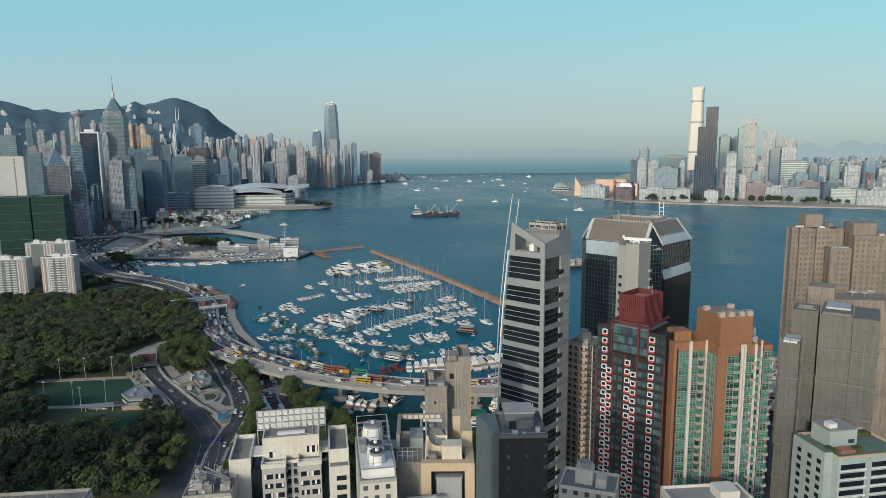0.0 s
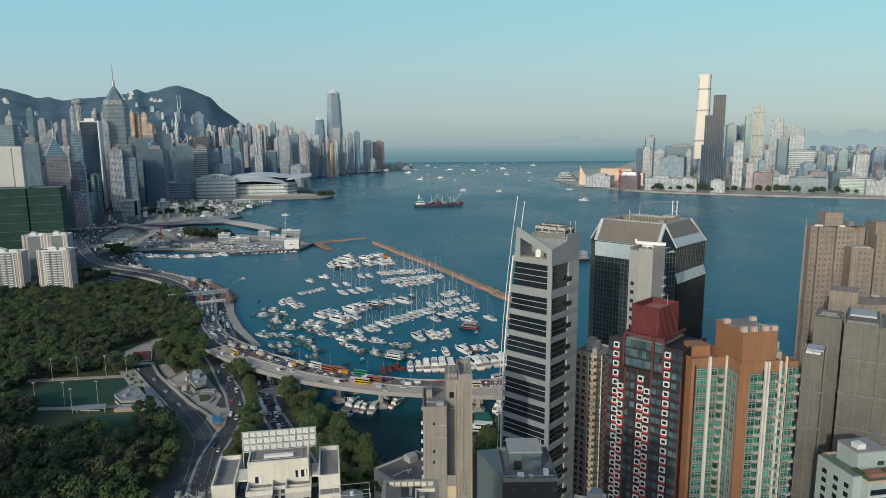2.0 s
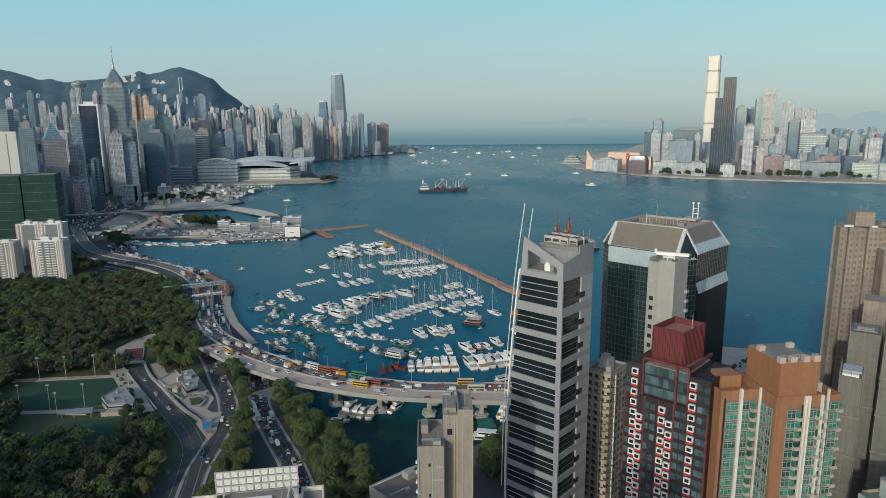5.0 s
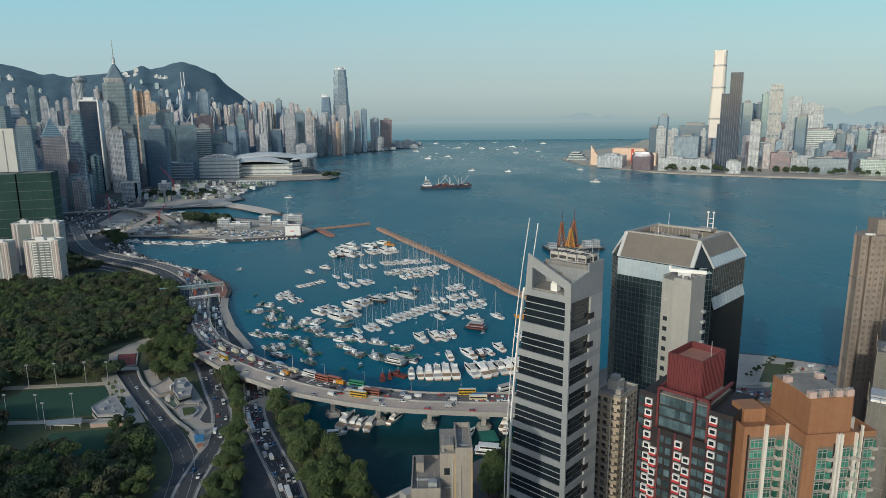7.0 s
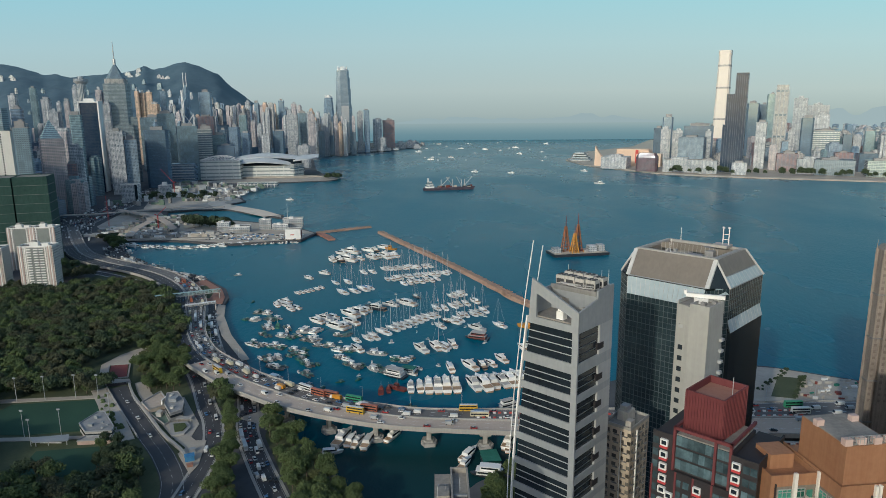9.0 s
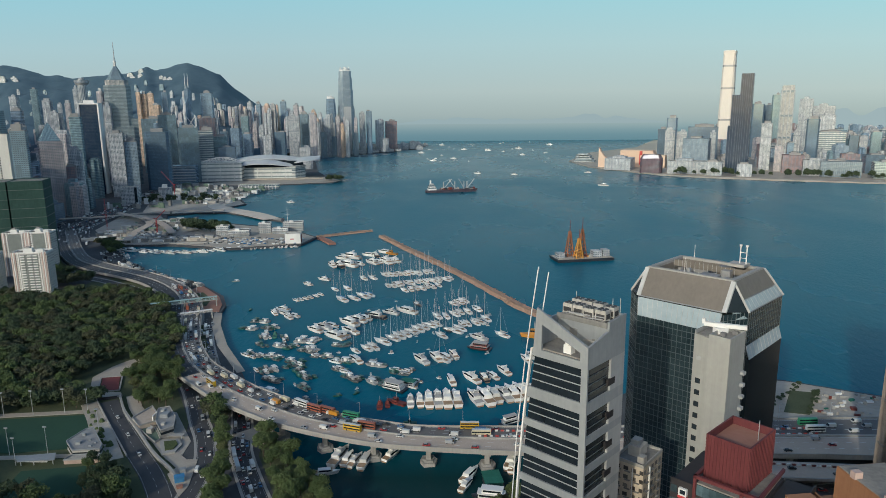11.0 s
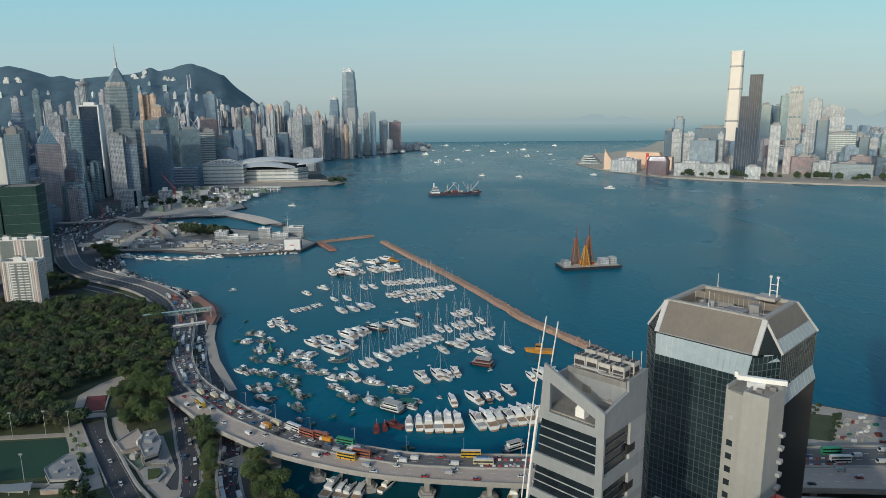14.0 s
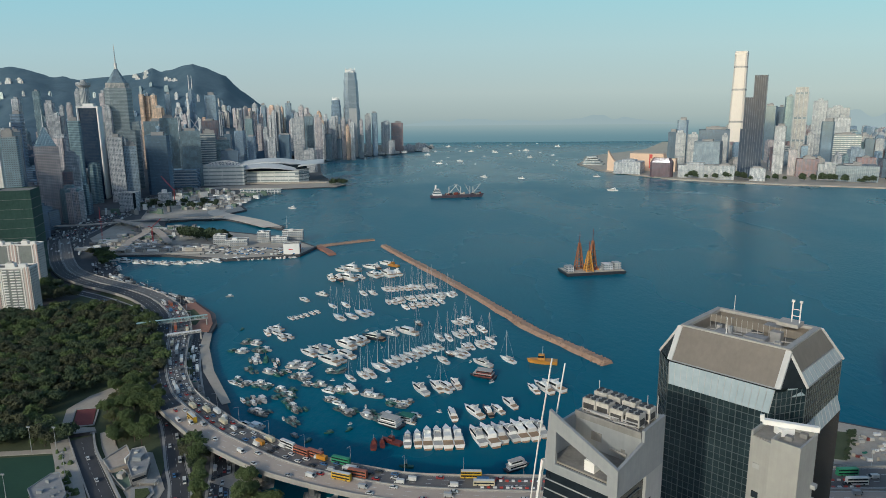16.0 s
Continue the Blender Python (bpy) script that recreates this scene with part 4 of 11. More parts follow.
def pyramid_roofed_tower():
    t = thing("pyramid_tower", "tower with a pale glass pyramid roof and thin spire", "tower", pose(-815, 1400, 3, 0, 0, 38))
    bm = bmesh.new()
    box(bm, -20, 20, -20, 20, 0, 150)
    part("shaft", bm, STYLE["pink"], t)
    bm = bmesh.new()
    prism(bm, [(-18, -18), (18, -18), (18, 18), (-18, 18)], 150, 186, scale=0.05)
    part("pyramid_roof", bm, STYLE["teal"], t)
    bm = bmesh.new()
    prism(bm, ring(6, 1.0), 184, 220, scale=0.3)
    part("spire", bm, WHITE_PAINT, t)


framed_slab()
spired_tower()
round_tower()
braced_tower()
silver_tower(-566, 3420, 72, 424, 20, "very tall silver glass tower stepping in to a crown of fins", IFC_GLASS)
silver_tower(-632, 3370, 50, 286, 20, "blue glass tower with a rounded crown", STYLE["steel"])
sunlit_tower()
finned_pair()
slender_cream_tower()
convention_hall()
culture_halls()
pyramid_roofed_tower()
# ---- elevated shore road ----
EDGE_NEAR = [(430, 424, 9), (240, 434, 11), (100, 433, 12.5), (39, 433, 13), (-12, 437, 13), (-44, 442, 13), (-78, 453, 13), (-108, 467, 12.6), (-135, 485, 12),
             (-161, 505, 11.2), (-186, 530, 10.2), (-206, 552, 9.4), (-225, 578, 8.6), (-250, 622, 7.6), (-279, 683, 6.6), (-294, 720, 6.2),
             (-314, 766, 6), (-340, 804, 6), (-374, 838, 6.5), (-418, 868, 7), (-466, 897, 7), (-528, 950, 6), (-586, 1024, 6), (-640, 1104, 6), (-694, 1190, 6)]
EDGE_FAR = [(430, 482, 9), (240, 482, 11), (100, 466, 12.5), (41, 464, 13), (-13, 464, 13), (-42, 470, 13), (-68, 479, 13), (-94, 493, 12.6), (-117, 510, 12),
            (-140, 528, 11.2), (-164, 552, 10.2), (-184, 573, 9.4), (-199, 594, 8.6), (-221, 635, 7.6), (-245, 697, 6.6), (-258, 735, 6.2),
            (-284, 784, 6), (-316, 828, 6), (-354, 866, 6.5), (-402, 899, 7), (-452, 930, 7), (-510, 978, 6), (-562, 1046, 6), (-612, 1122, 6), (-666, 1205, 6)]
NEAR, FAR = curve(EDGE_NEAR, 8), curve(EDGE_FAR, 8)
deck = thing("elevated_road", "elevated dual carriageway on concrete piers over the water", "road", kind="structure")
bm = bmesh.new()
strip(bm, NEAR, FAR, 0, 2.0)
part("deck", bm, CONCRETE, deck)
SPLIT = 11 * 8 - 2
for sl, mt, lb in ((slice(0, SPLIT + 1), ASPHALT_PALE, "pale worn concrete carriageway"), (slice(SPLIT, None), ASPHALT, "dark asphalt carriageway")):
    bm = bmesh.new()
    strip(bm, lerp(NEAR, FAR, 0.03)[sl], lerp(NEAR, FAR, 0.49)[sl], 0.03)
    bmesh.ops.recalc_face_normals(bm, faces=bm.faces[:])
    part("carriageway", bm, mt, deck, lb)
bm = bmesh.new()
strip(bm, lerp(NEAR, FAR, 0.53), lerp(NEAR, FAR, 0.97), 0.03)
bmesh.ops.recalc_face_normals(bm, faces=bm.faces[:])
part("carriageway", bm, surface("grey_carriageway", (0.13, 0.12, 0.115), (0.18, 0.17, 0.16), 0.05, 0.9, 0.85), deck, "darker grey carriageway")
for a, b, h in ((0.0, 0.014, 1.1), (0.986, 1.0, 1.1), (0.495, 0.525, 0.9)):
    bm = bmesh.new()
    strip(bm, lerp(NEAR, FAR, a), lerp(NEAR, FAR, b), h, h)
    part("parapet", bm, CONCRETE, deck)


def dashes(bm, A, B, f, w=0.2, on=3, off=5, dz=0.045):
    line = lerp(A, B, f)
    side = lerp(A, B, f + w / 30)
    fine, fine2 = [], []
    for i in range(len(line) - 1):
        n = max(1, int((line[i + 1] - line[i]).length / 1.0))
        for k in range(n):
            fine.append(line[i].lerp(line[i + 1], k / n)), fine2.append(side[i].lerp(side[i + 1], k / n))
    i = 0
    while i + on < len(fine):
        strip(bm, fine[i:i + on + 1], fine2[i:i + on + 1], dz)
        i += on + off


bm = bmesh.new()
for f in (0.185, 0.34, 0.68, 0.82):
    dashes(bm, NEAR, FAR, f, 0.25)
for f in (0.045, 0.47, 0.55, 0.95):
    dashes(bm, NEAR, FAR, f, 0.22, on=40, off=0)
bmesh.ops.recalc_face_normals(bm, faces=bm.faces[:])
part("lane_markings", bm, WHITE_LINE, deck, "white lane lines")
bm = bmesh.new()
bm_r = bmesh.new()
k = 0
for i in range(60):
    x = 18 + i * 3.4
    y = 451.5 + max(0, (x - 100)) * 0.07
    z = 13 - max(0, x - 39) * 0.0085
    box(bm_r if i % 2 else bm, x - 0.9, x + 0.9, y - 0.4, y + 0.4, z + 0.04, z + 0.95)
    box(bm if i % 2 else bm_r, x - 0.9, x + 0.9, y + 6.4, y + 7.2, z + 0.04, z + 0.95)
part("white_barriers", bm, WHITE_PAINT, deck, "white water-filled barriers")
part("red_barriers", bm_r, surface("red_plastic", (0.42, 0.05, 0.04), (0.5, 0.08, 0.06), 0.3, 2, 0.5), deck, "red water-filled barriers")


def pier(x, y, z, turn):
    """Column pair with a hammerhead and footing in the water."""
    me = thing("bridge_pier", "concrete bridge pier with a broad footing", "pier", pose(x, y, 0, 0, 0, turn), group="bridge piers")
    bm = bmesh.new()
    prism(bm, [(-3.2, -5), (3.2, -5), (5, 0), (3.2, 5), (-3.2, 5), (-5, 0)], -2, 2.2)
    prism(bm, [(-2.4, -4), (2.4, -4), (4, 0), (2.4, 4), (-2.4, 4), (-4, 0)], 2.2, 2.9, scale=0.8)
    part("footing", bm, CONCRETE, me)
    bm = bmesh.new()
    prism(bm, [(-1.1, -1.6), (1.1, -1.6), (1.5, -1.0), (1.5, 1.0), (1.1, 1.6), (-1.1, 1.6), (-1.5, 1.0), (-1.5, -1.0)], 2.6, z - 3.6)
    part("column", bm, CONCRETE, me)
    bm = bmesh.new()
    box(bm, -1.6, 1.6, -5.4, 5.4, z - 3.6, z - 2.02)
    part("pier_cap", bm, CONCRETE, me)
    return me


for x, y, z, turn in ((195, 442, 11.6, 0), (150, 441, 12, 0), (104, 441, 12.4, 0), (58, 440, 12.8, 0), (22, 440, 13, 2), (-12, 444, 13, 8), (-45, 449, 13, 16), (-76, 459, 13, 24), (-106, 473, 12.6, 32), (-134, 492, 12, 38)):
    pier(x, y, z, turn)
    n = Vector((math.sin(radians(turn)), math.cos(radians(turn)), 0)) * 18
    pier(x + n.x, y + n.y, z, turn)

# ---- surface streets and ramps ----
def street(name, line, width, label, mat=None, z=3.2, lanes=2, kerb=True):
    pts = curve([(x, y, z) for x, y in line], 6)
    L, R = [], []
    for i, p in enumerate(pts):
        d = (pts[min(i + 1, len(pts) - 1)] - pts[max(i - 1, 0)]).normalized()
        n = Vector((-d.y, d.x, 0)) * width / 2
        L.append(p + n), R.append(p - n)
    t = thing(name, label, "road", kind="structure")
    bm = bmesh.new()
    strip(bm, L, R, 0, 0.18)
    part("surface", bm, mat or ASPHALT, t)
    bm = bmesh.new()
    for k in range(1, lanes):
        dashes(bm, L, R, k / lanes, 0.3 * 30 / width * width / 30, on=3, off=4, dz=0.03)
    for f in (0.05, 0.94):
        dashes(bm, L, R, f, 0.25, on=30, off=0, dz=0.03)
    bmesh.ops.recalc_face_normals(bm, faces=bm.faces[:])
    part("markings", bm, WHITE_LINE, t)
    if kerb:
        for A, B in ((L, R), (R, L)):
            bm = bmesh.new()
            out = [a + (a - b).normalized() * 1.6 for a, b in zip(A, B)]
            strip(bm, A, out, 0.14, 0.4)
            part("kerb", bm, CONCRETE, t)
    return L, R


street("road", [(-128, 330), (-135, 366), (-137, 395), (-141, 433), (-152, 464), (-166, 490), (-192, 540), (-222, 585), (-252, 632), (-282, 690), (-300, 724), (-320, 762), (-348, 800), (-384, 830), (-426, 858), (-476, 888), (-540, 942)], 10, "two-lane road winding along the park edge", lanes=2)
street("road", [(-66, 330), (-85, 373), (-105, 410), (-125, 450), (-136, 486), (-150, 520), (-176, 552), (-196, 590), (-225, 655), (-242, 710), (-262, 762)], 11, "street packed with traffic under the elevated road", lanes=4)
street("road", [(-672, 1184), (-704, 1350), (-740, 1550), (-800, 1800), (-860, 2100)], 40, "wide expressway running into the city", lanes=8)
# ---- near towers ----
PALE_CLAD = surface("pale_grey_cladding", (0.228, 0.244, 0.255), (0.298, 0.313, 0.322), 0.08, 0.6, 0.55, streak=0.35)
GREY_CLAD = surface("mid_grey_cladding", (0.30, 0.305, 0.31), (0.38, 0.385, 0.39), 0.08, 0.6, 0.6, streak=0.35)
BROWN_PANEL = surface("brown_grey_panel", (0.15, 0.13, 0.108), (0.205, 0.18, 0.15), 0.1, 0.5, 0.45, streak=0.3)
CORE_WALL = surface("pale_grey_concrete_wall", (0.295, 0.295, 0.28), (0.365, 0.365, 0.345), 0.06, 0.6, 0.8, streak=0.4)
BEIGE_WALL = surface("beige_render", (0.35, 0.335, 0.305), (0.44, 0.42, 0.385), 0.1, 0.7, 0.75, streak=0.5)
# pale blue of the reflected sky put into the glass colour
SKYLIGHT = surface("pale_skylight_glass", (0.34, 0.42, 0.46), (0.44, 0.51, 0.54), 0.3, 0.9, 0.16)
MULLION = surface("dark_steel_mullion", (0.115, 0.135, 0.14), (0.165, 0.185, 0.19), 0.3, 2, 0.4, metal=0.4)
RIB_WHITE = surface("pale_rib_cladding", (0.46, 0.46, 0.45), (0.56, 0.56, 0.55), 0.1, 0.6, 0.5, streak=0.2)
MAROON = surface("maroon_cladding", (0.105, 0.022, 0.026), (0.145, 0.036, 0.038), 0.12, 0.9, 0.6, streak=0.4)
CHARCOAL = surface("charcoal_cladding", (0.014, 0.012, 0.014), (0.028, 0.024, 0.026), 0.1, 0.9, 0.65, streak=0.3)
ORANGE_TILE = surface("orange_brown_tile", (0.25, 0.118, 0.060), (0.32, 0.165, 0.088), 0.06, 0.7, 0.7, streak=0.5)
RED_TRIM = surface("red_trim", (0.42, 0.04, 0.045), (0.50, 0.06, 0.06), 0.3, 2, 0.5)
WINDOW_BLUE = surface("blue_grey_window", (0.03, 0.05, 0.06), (0.10, 0.15, 0.17), 0.4, 0.35, 0.1, vary=0.8, bump=0.0)
WINDOW_GREEN = surface("green_window", (0.014, 0.070, 0.058), (0.085, 0.275, 0.205), 0.4, 0.5, 0.12, vary=1.2, bump=0.0)
FAN_DARK = surface("dark_fan_grille", (0.03, 0.03, 0.032), (0.06, 0.06, 0.062), 0.5, 3, 0.6)
ROOF_STAIN = surface("stained_flat_roof", (0.17, 0.16, 0.145), (0.30, 0.28, 0.25), 0.18, 1.2, 0.9)
ROOF_GREEN = surface("green_roof_coating", (0.10, 0.16, 0.12), (0.16, 0.21, 0.16), 0.2, 1.0, 0.85)
MESH_TAN = surface("tan_scaffold_netting", (0.20, 0.165, 0.140), (0.33, 0.28, 0.24), 0.12, 0.9, 0.9, streak=0.7)
MESH_GREY = surface("grey_scaffold_netting", (0.128, 0.126, 0.114), (0.190, 0.186, 0.170), 0.07, 0.5, 0.9, streak=0.5)
MESH_GREEN = surface("green_scaffold_netting", (0.014, 0.044, 0.038), (0.030, 0.074, 0.062), 0.05, 0.4, 0.9, streak=0.5)
CREAM_UNIT = surface("weathered_white_casing", (0.36, 0.34, 0.31), (0.52, 0.50, 0.46), 0.4, 2.0, 0.6, streak=0.5)
BAMBOO = surface("bamboo_pole", (0.30, 0.255, 0.20), (0.40, 0.345, 0.275), 0.5, 3, 0.8)


BAND = pose(38.1, 243.3, 0, 0, 0, -41.7)


def banded_tower():
    """Office tower with dark two-storey window bands between pale spandrels and a sloping cut-out crown."""
    t = thing("banded_tower", "pale office tower with dark window bands and a sloping crown", "tower", BAND)

    def left(z):
        return -21.3 + 6.3 * max(0.0, (z - 66) / 84) ** 1.9

    levels = [(130.2, 139.0)]
    z = 127.2
    while z > 12:
        levels.append((z - 6.2, z))
        z -= 8.25
    bm = bmesh.new()
    n = 24
    zs = [3 + (141 - 3) * i / n for i in range(n + 1)]
    lo = None
    for q in zs:
        v = [bm.verts.new(p) for p in ((left(q) + 0.6, 0.5, q), (-0.6, 0.5, q), (-0.6, 18.0, q), (left(q) + 0.6, 18.0, q))]
        if lo:
            for i in range(4):
                bm.faces.new((lo[i], lo[(i + 1) % 4], v[(i + 1) % 4], v[i]))
        lo = v
    bm.faces.new(lo)
    part("glass_core", bm, DARK_GLASS, t, "dark reflective glazing")
    for i, (a, b) in enumerate(levels):
        top = 141.0 if i == 0 else levels[i - 1][0]
        bm = bmesh.new()
        x0, x1 = left(b), left(top)
        v = [bm.verts.new(p) for p in ((x0, 0, b), (0, 0, b), (0, 0, top), (x1, 0, top), (x0, 0.6, b), (0, 0.6, b), (0, 0.6, top), (x1, 0.6, top))]
        for q in ((0, 1, 2, 3), (7, 6, 5, 4), (0, 4, 5, 1), (3, 2, 6, 7), (1, 5, 6, 2), (0, 3, 7, 4)):
            bm.faces.new([v[k] for k in q])
        box(bm, -0.6, 0, 0.6, 18.4, b, top)
        part("spandrel", bm, PALE_CLAD, t)
        for k in ((1, 2) if i else (1, 2, 3)):
            zz = a + (b - a) * k / (3 if i else 4)
            bm = bmesh.new()
            box(bm, left(zz) + 0.7, -1.8, 0.32, 0.5, zz - 0.1, zz + 0.1)
            part("transom", bm, STEEL, t)
            bm = bmesh.new()
            box(bm, -0.52, -0.36, 0.8, 10.2, zz - 0.1, zz + 0.1)
            part("transom", bm, MULLION, t)
        bm = bmesh.new()
        box(bm, -0.5, 0.12, 10.2, 13.6, a + 1.6, a + 3.4)
        part("sunshade", bm, CHARCOAL, t)
    for i, (a, b) in enumerate(levels):
        bm = bmesh.new()
        box(bm, -1.8, 0, 0, 0.6, a, b)
        part("corner_post", bm, PALE_CLAD, t)
        bm = bmesh.new()
        box(bm, -0.6, 0.02, 11.4, 18.4, a, b)
        part("side_wall", bm, GREY_CLAD, t)
    bm = bmesh.new()
    for i in range(n):
        a, b = zs[i], zs[i + 1]
        for off, w in ((-0.5, 0.5),):
            v = [bm.verts.new(p) for p in ((left(a) + off, -0.35, a), (left(a) + off + w, -0.35, a), (left(a) + off + w, 0.4, a), (left(a) + off, 0.4, a),
                                           (left(b) + off, -0.35, b), (left(b) + off + w, -0.35, b), (left(b) + off + w, 0.4, b), (left(b) + off, 0.4, b))]
            for q in ((0, 1, 5, 4), (1, 2, 6, 5), (2, 3, 7, 6), (3, 0, 4, 7)):
                bm.faces.new([v[k] for k in q])
    part("edge_fin", bm, WHITE_PAINT, t)
    for y, h, o in ((-0.3, 162.8, -1.7), (3.5, 160.8, -0.9)):
        bm = bmesh.new()
        for a, b in ((60, 90), (90, 115), (115, 135), (135, 148), (148, h)):
            beam(bm, (left(a) + o, y, a), (left(b) + o, y, b), 0.22)
        part("mast", bm, WHITE_PAINT, t)
    # crown: sloping screen with a triangular opening
    bm = bmesh.new()

    def slab(p, y0=0.0, y1=0.7):
        f = [bm.verts.new((a, y0, c)) for a, c in p]
        g = [bm.verts.new((a, y1, c)) for a, c in p]
        bm.faces.new(f), bm.faces.new(g[::-1])
        for i in range(len(p)):
            bm.faces.new((f[i], g[i], g[(i + 1) % len(p)], f[(i + 1) % len(p)]))

    slab([(-16.1, 141), (-13.6, 141), (-13.6, 151.2), (-15.2, 152.0)])
    slab([(-13.6, 147.9), (0, 142.2), (0, 144.8), (-13.6, 151.2)])
    slab([(-2.2, 141), (0, 141), (0, 142.2), (-2.2, 143.1)])
    bmesh.ops.recalc_face_normals(bm, faces=bm.faces[:])
    part("crown_screen", bm, PALE_CLAD, t)
    bm = bmesh.new()
    slab([(0.2, 141), (9.8, 141), (9.8, 146.6), (0.2, 144.8)])
    slab([(9.8, 141), (18.4, 141), (18.4, 149.4), (9.8, 149.0)])
    for v in bm.verts:
        v.co = Vector((-v.co.y * 0.85, v.co.x, v.co.z))
    box(bm, -15.2, -0.6, 17.8, 18.4, 141, 149.2)
    box(bm, -15.8, -15.2, 0.7, 18.4, 141, 148)
    bmesh.ops.recalc_face_normals(bm, faces=bm.faces[:])
    part("roof_parapet", bm, PALE_CLAD, t)
    bm = bmesh.new()
    box(bm, -15.2, -0.6, 0.7, 17.8, 141, 141.4)
    part("roof_deck", bm, ROOF_STAIN, t)
    bm = bmesh.new()
    box(bm, -15.2, -0.7, 9.8, 17.7, 141.4, 148.0)
    part("plant_room", bm, PALE_CLAD, t)
    bm = bmesh.new()
    box(bm, -15.3, -0.62, 9.4, 9.8, 147.3, 148.7)
    part("plant_parapet", bm, CONCRETE_DARK, t, "stained dark concrete parapet")
    bm = bmesh.new()
    box(bm, -15.1, -0.7, 9.85, 17.7, 148.0, 148.15)
    part("plant_deck", bm, ROOF_STAIN, t)
    for x0, x1, z0, z1 in ((-11.5, -9.2, 143.4, 145.2), (-4.8, -3.9, 142.0, 143.6)):
        bm = bmesh.new()
        box(bm, x0, x1, 9.7, 9.85, z0, z1)
        part("plant_louvre", bm, CONCRETE_DARK, t)
    rp = random.Random(12)
    for i in range(16):
        bm = bmesh.new()
        y = rp.uniform(9.9, 11.4)
        beam(bm, (rp.uniform(-14, -8), y, 148.4 + rp.uniform(0, 1.2)), (rp.uniform(-7, -1), y + rp.uniform(-0.3, 1.8), 148.4 + rp.uniform(0, 1.2)), rp.choice((0.16, 0.25, 0.4)))
        part("roof_pipe", bm, rp.choice((CONCRETE_DARK, BROWN_PANEL, GREY_CLAD)), t)
    for a, b in (((-5.2, 4.6, 141.6), (-1.2, 2.2, 143.2)), ((-3.0, 8.8, 142.2), (-0.8, 4.0, 143.6)), ((-7.0, 9.4, 143.0), (-3.4, 9.3, 143.0))):
        bm = bmesh.new()
        beam(bm, a, b, 0.4)
        part("crown_strut", bm, CONCRETE, t)
    for x, y, h in ((-13.2, 12.4, 2.9), (-10.2, 12.6, 2.9), (-6.6, 11.8, 2.9), (-3.2, 12.0, 3.0), (-12.8, 16.2, 3.3), (-9.6, 16.2, 3.3), (-6.2, 16.0, 3.3), (-3.0, 16.0, 3.0)):
        u = thing("air_handler", "weathered white rooftop cooler under twin dark fans", "cooler", BAND @ pose(x, y, 148.15), group="rooftop coolers")
        bm = bmesh.new()
        box(bm, -1.45, 1.45, -1.35, 1.35, 0.5, h)
        for sx in (-1.3, 1.3):
            for sy in (-1.2, 1.2):
                box(bm, sx - 0.1, sx + 0.1, sy - 0.1, sy + 0.1, 0, 0.5)
        part("casing", bm, CREAM_UNIT, u)
        for sx in (-0.7, 0.7):
            bm = bmesh.new()
            box(bm, sx - 0.64, sx + 0.64, -1.24, 1.24, h, h + 0.06)
            fan_deck = part("fan_deck", bm, CREAM_UNIT, u)
            for sy in (-0.6, 0.6):
                bm = bmesh.new()
                prism(bm, ring(12, 0.5, sx, sy), h + 0.06, h + 0.26)
                part("fan", bm, FAN_DARK, fan_deck)
        bm = bmesh.new()
        box(bm, -1.2, 1.2, -1.4, -1.35, 0.8, h - 0.9)
        box(bm, 1.45, 1.5, -0.9, 0.9, 0.8, h - 0.9)
        part("grille", bm, FAN_DARK, u)
    u = thing("air_handler", "white boxed unit standing in the crown opening", "cooler", BAND @ pose(-6.8, 2.4, 141.4))
    bm = bmesh.new()
    box(bm, -1.1, 1.1, -1.0, 1.0, 0, 2.2)
    box(bm, -0.8, 0.8, -0.7, 0.7, 2.2, 2.8)
    part("casing", bm, WHITE_PAINT, u)
    bm = bmesh.new()
    prism(bm, ring(10, 0.5, 0, 0), 2.8, 2.95)
    part("fan", bm, FAN_DARK, u)
    for x, y, h in ((-1.2, 17.2, 153.5), (-3.4, 17.2, 153), (-14.4, 17.2, 153)):
        a = thing("antenna", "thin rooftop whip antenna on a pipe", "antenna", BAND @ pose(x, y, 148.15))
        bm = bmesh.new()
        prism(bm, ring(6, 0.09), 0, h - 148.15)
        part("mast", bm, STEEL, a)
        bm = bmesh.new()
        prism(bm, ring(6, 0.25), 0, 0.5)
        part("base", bm, STEEL, a)


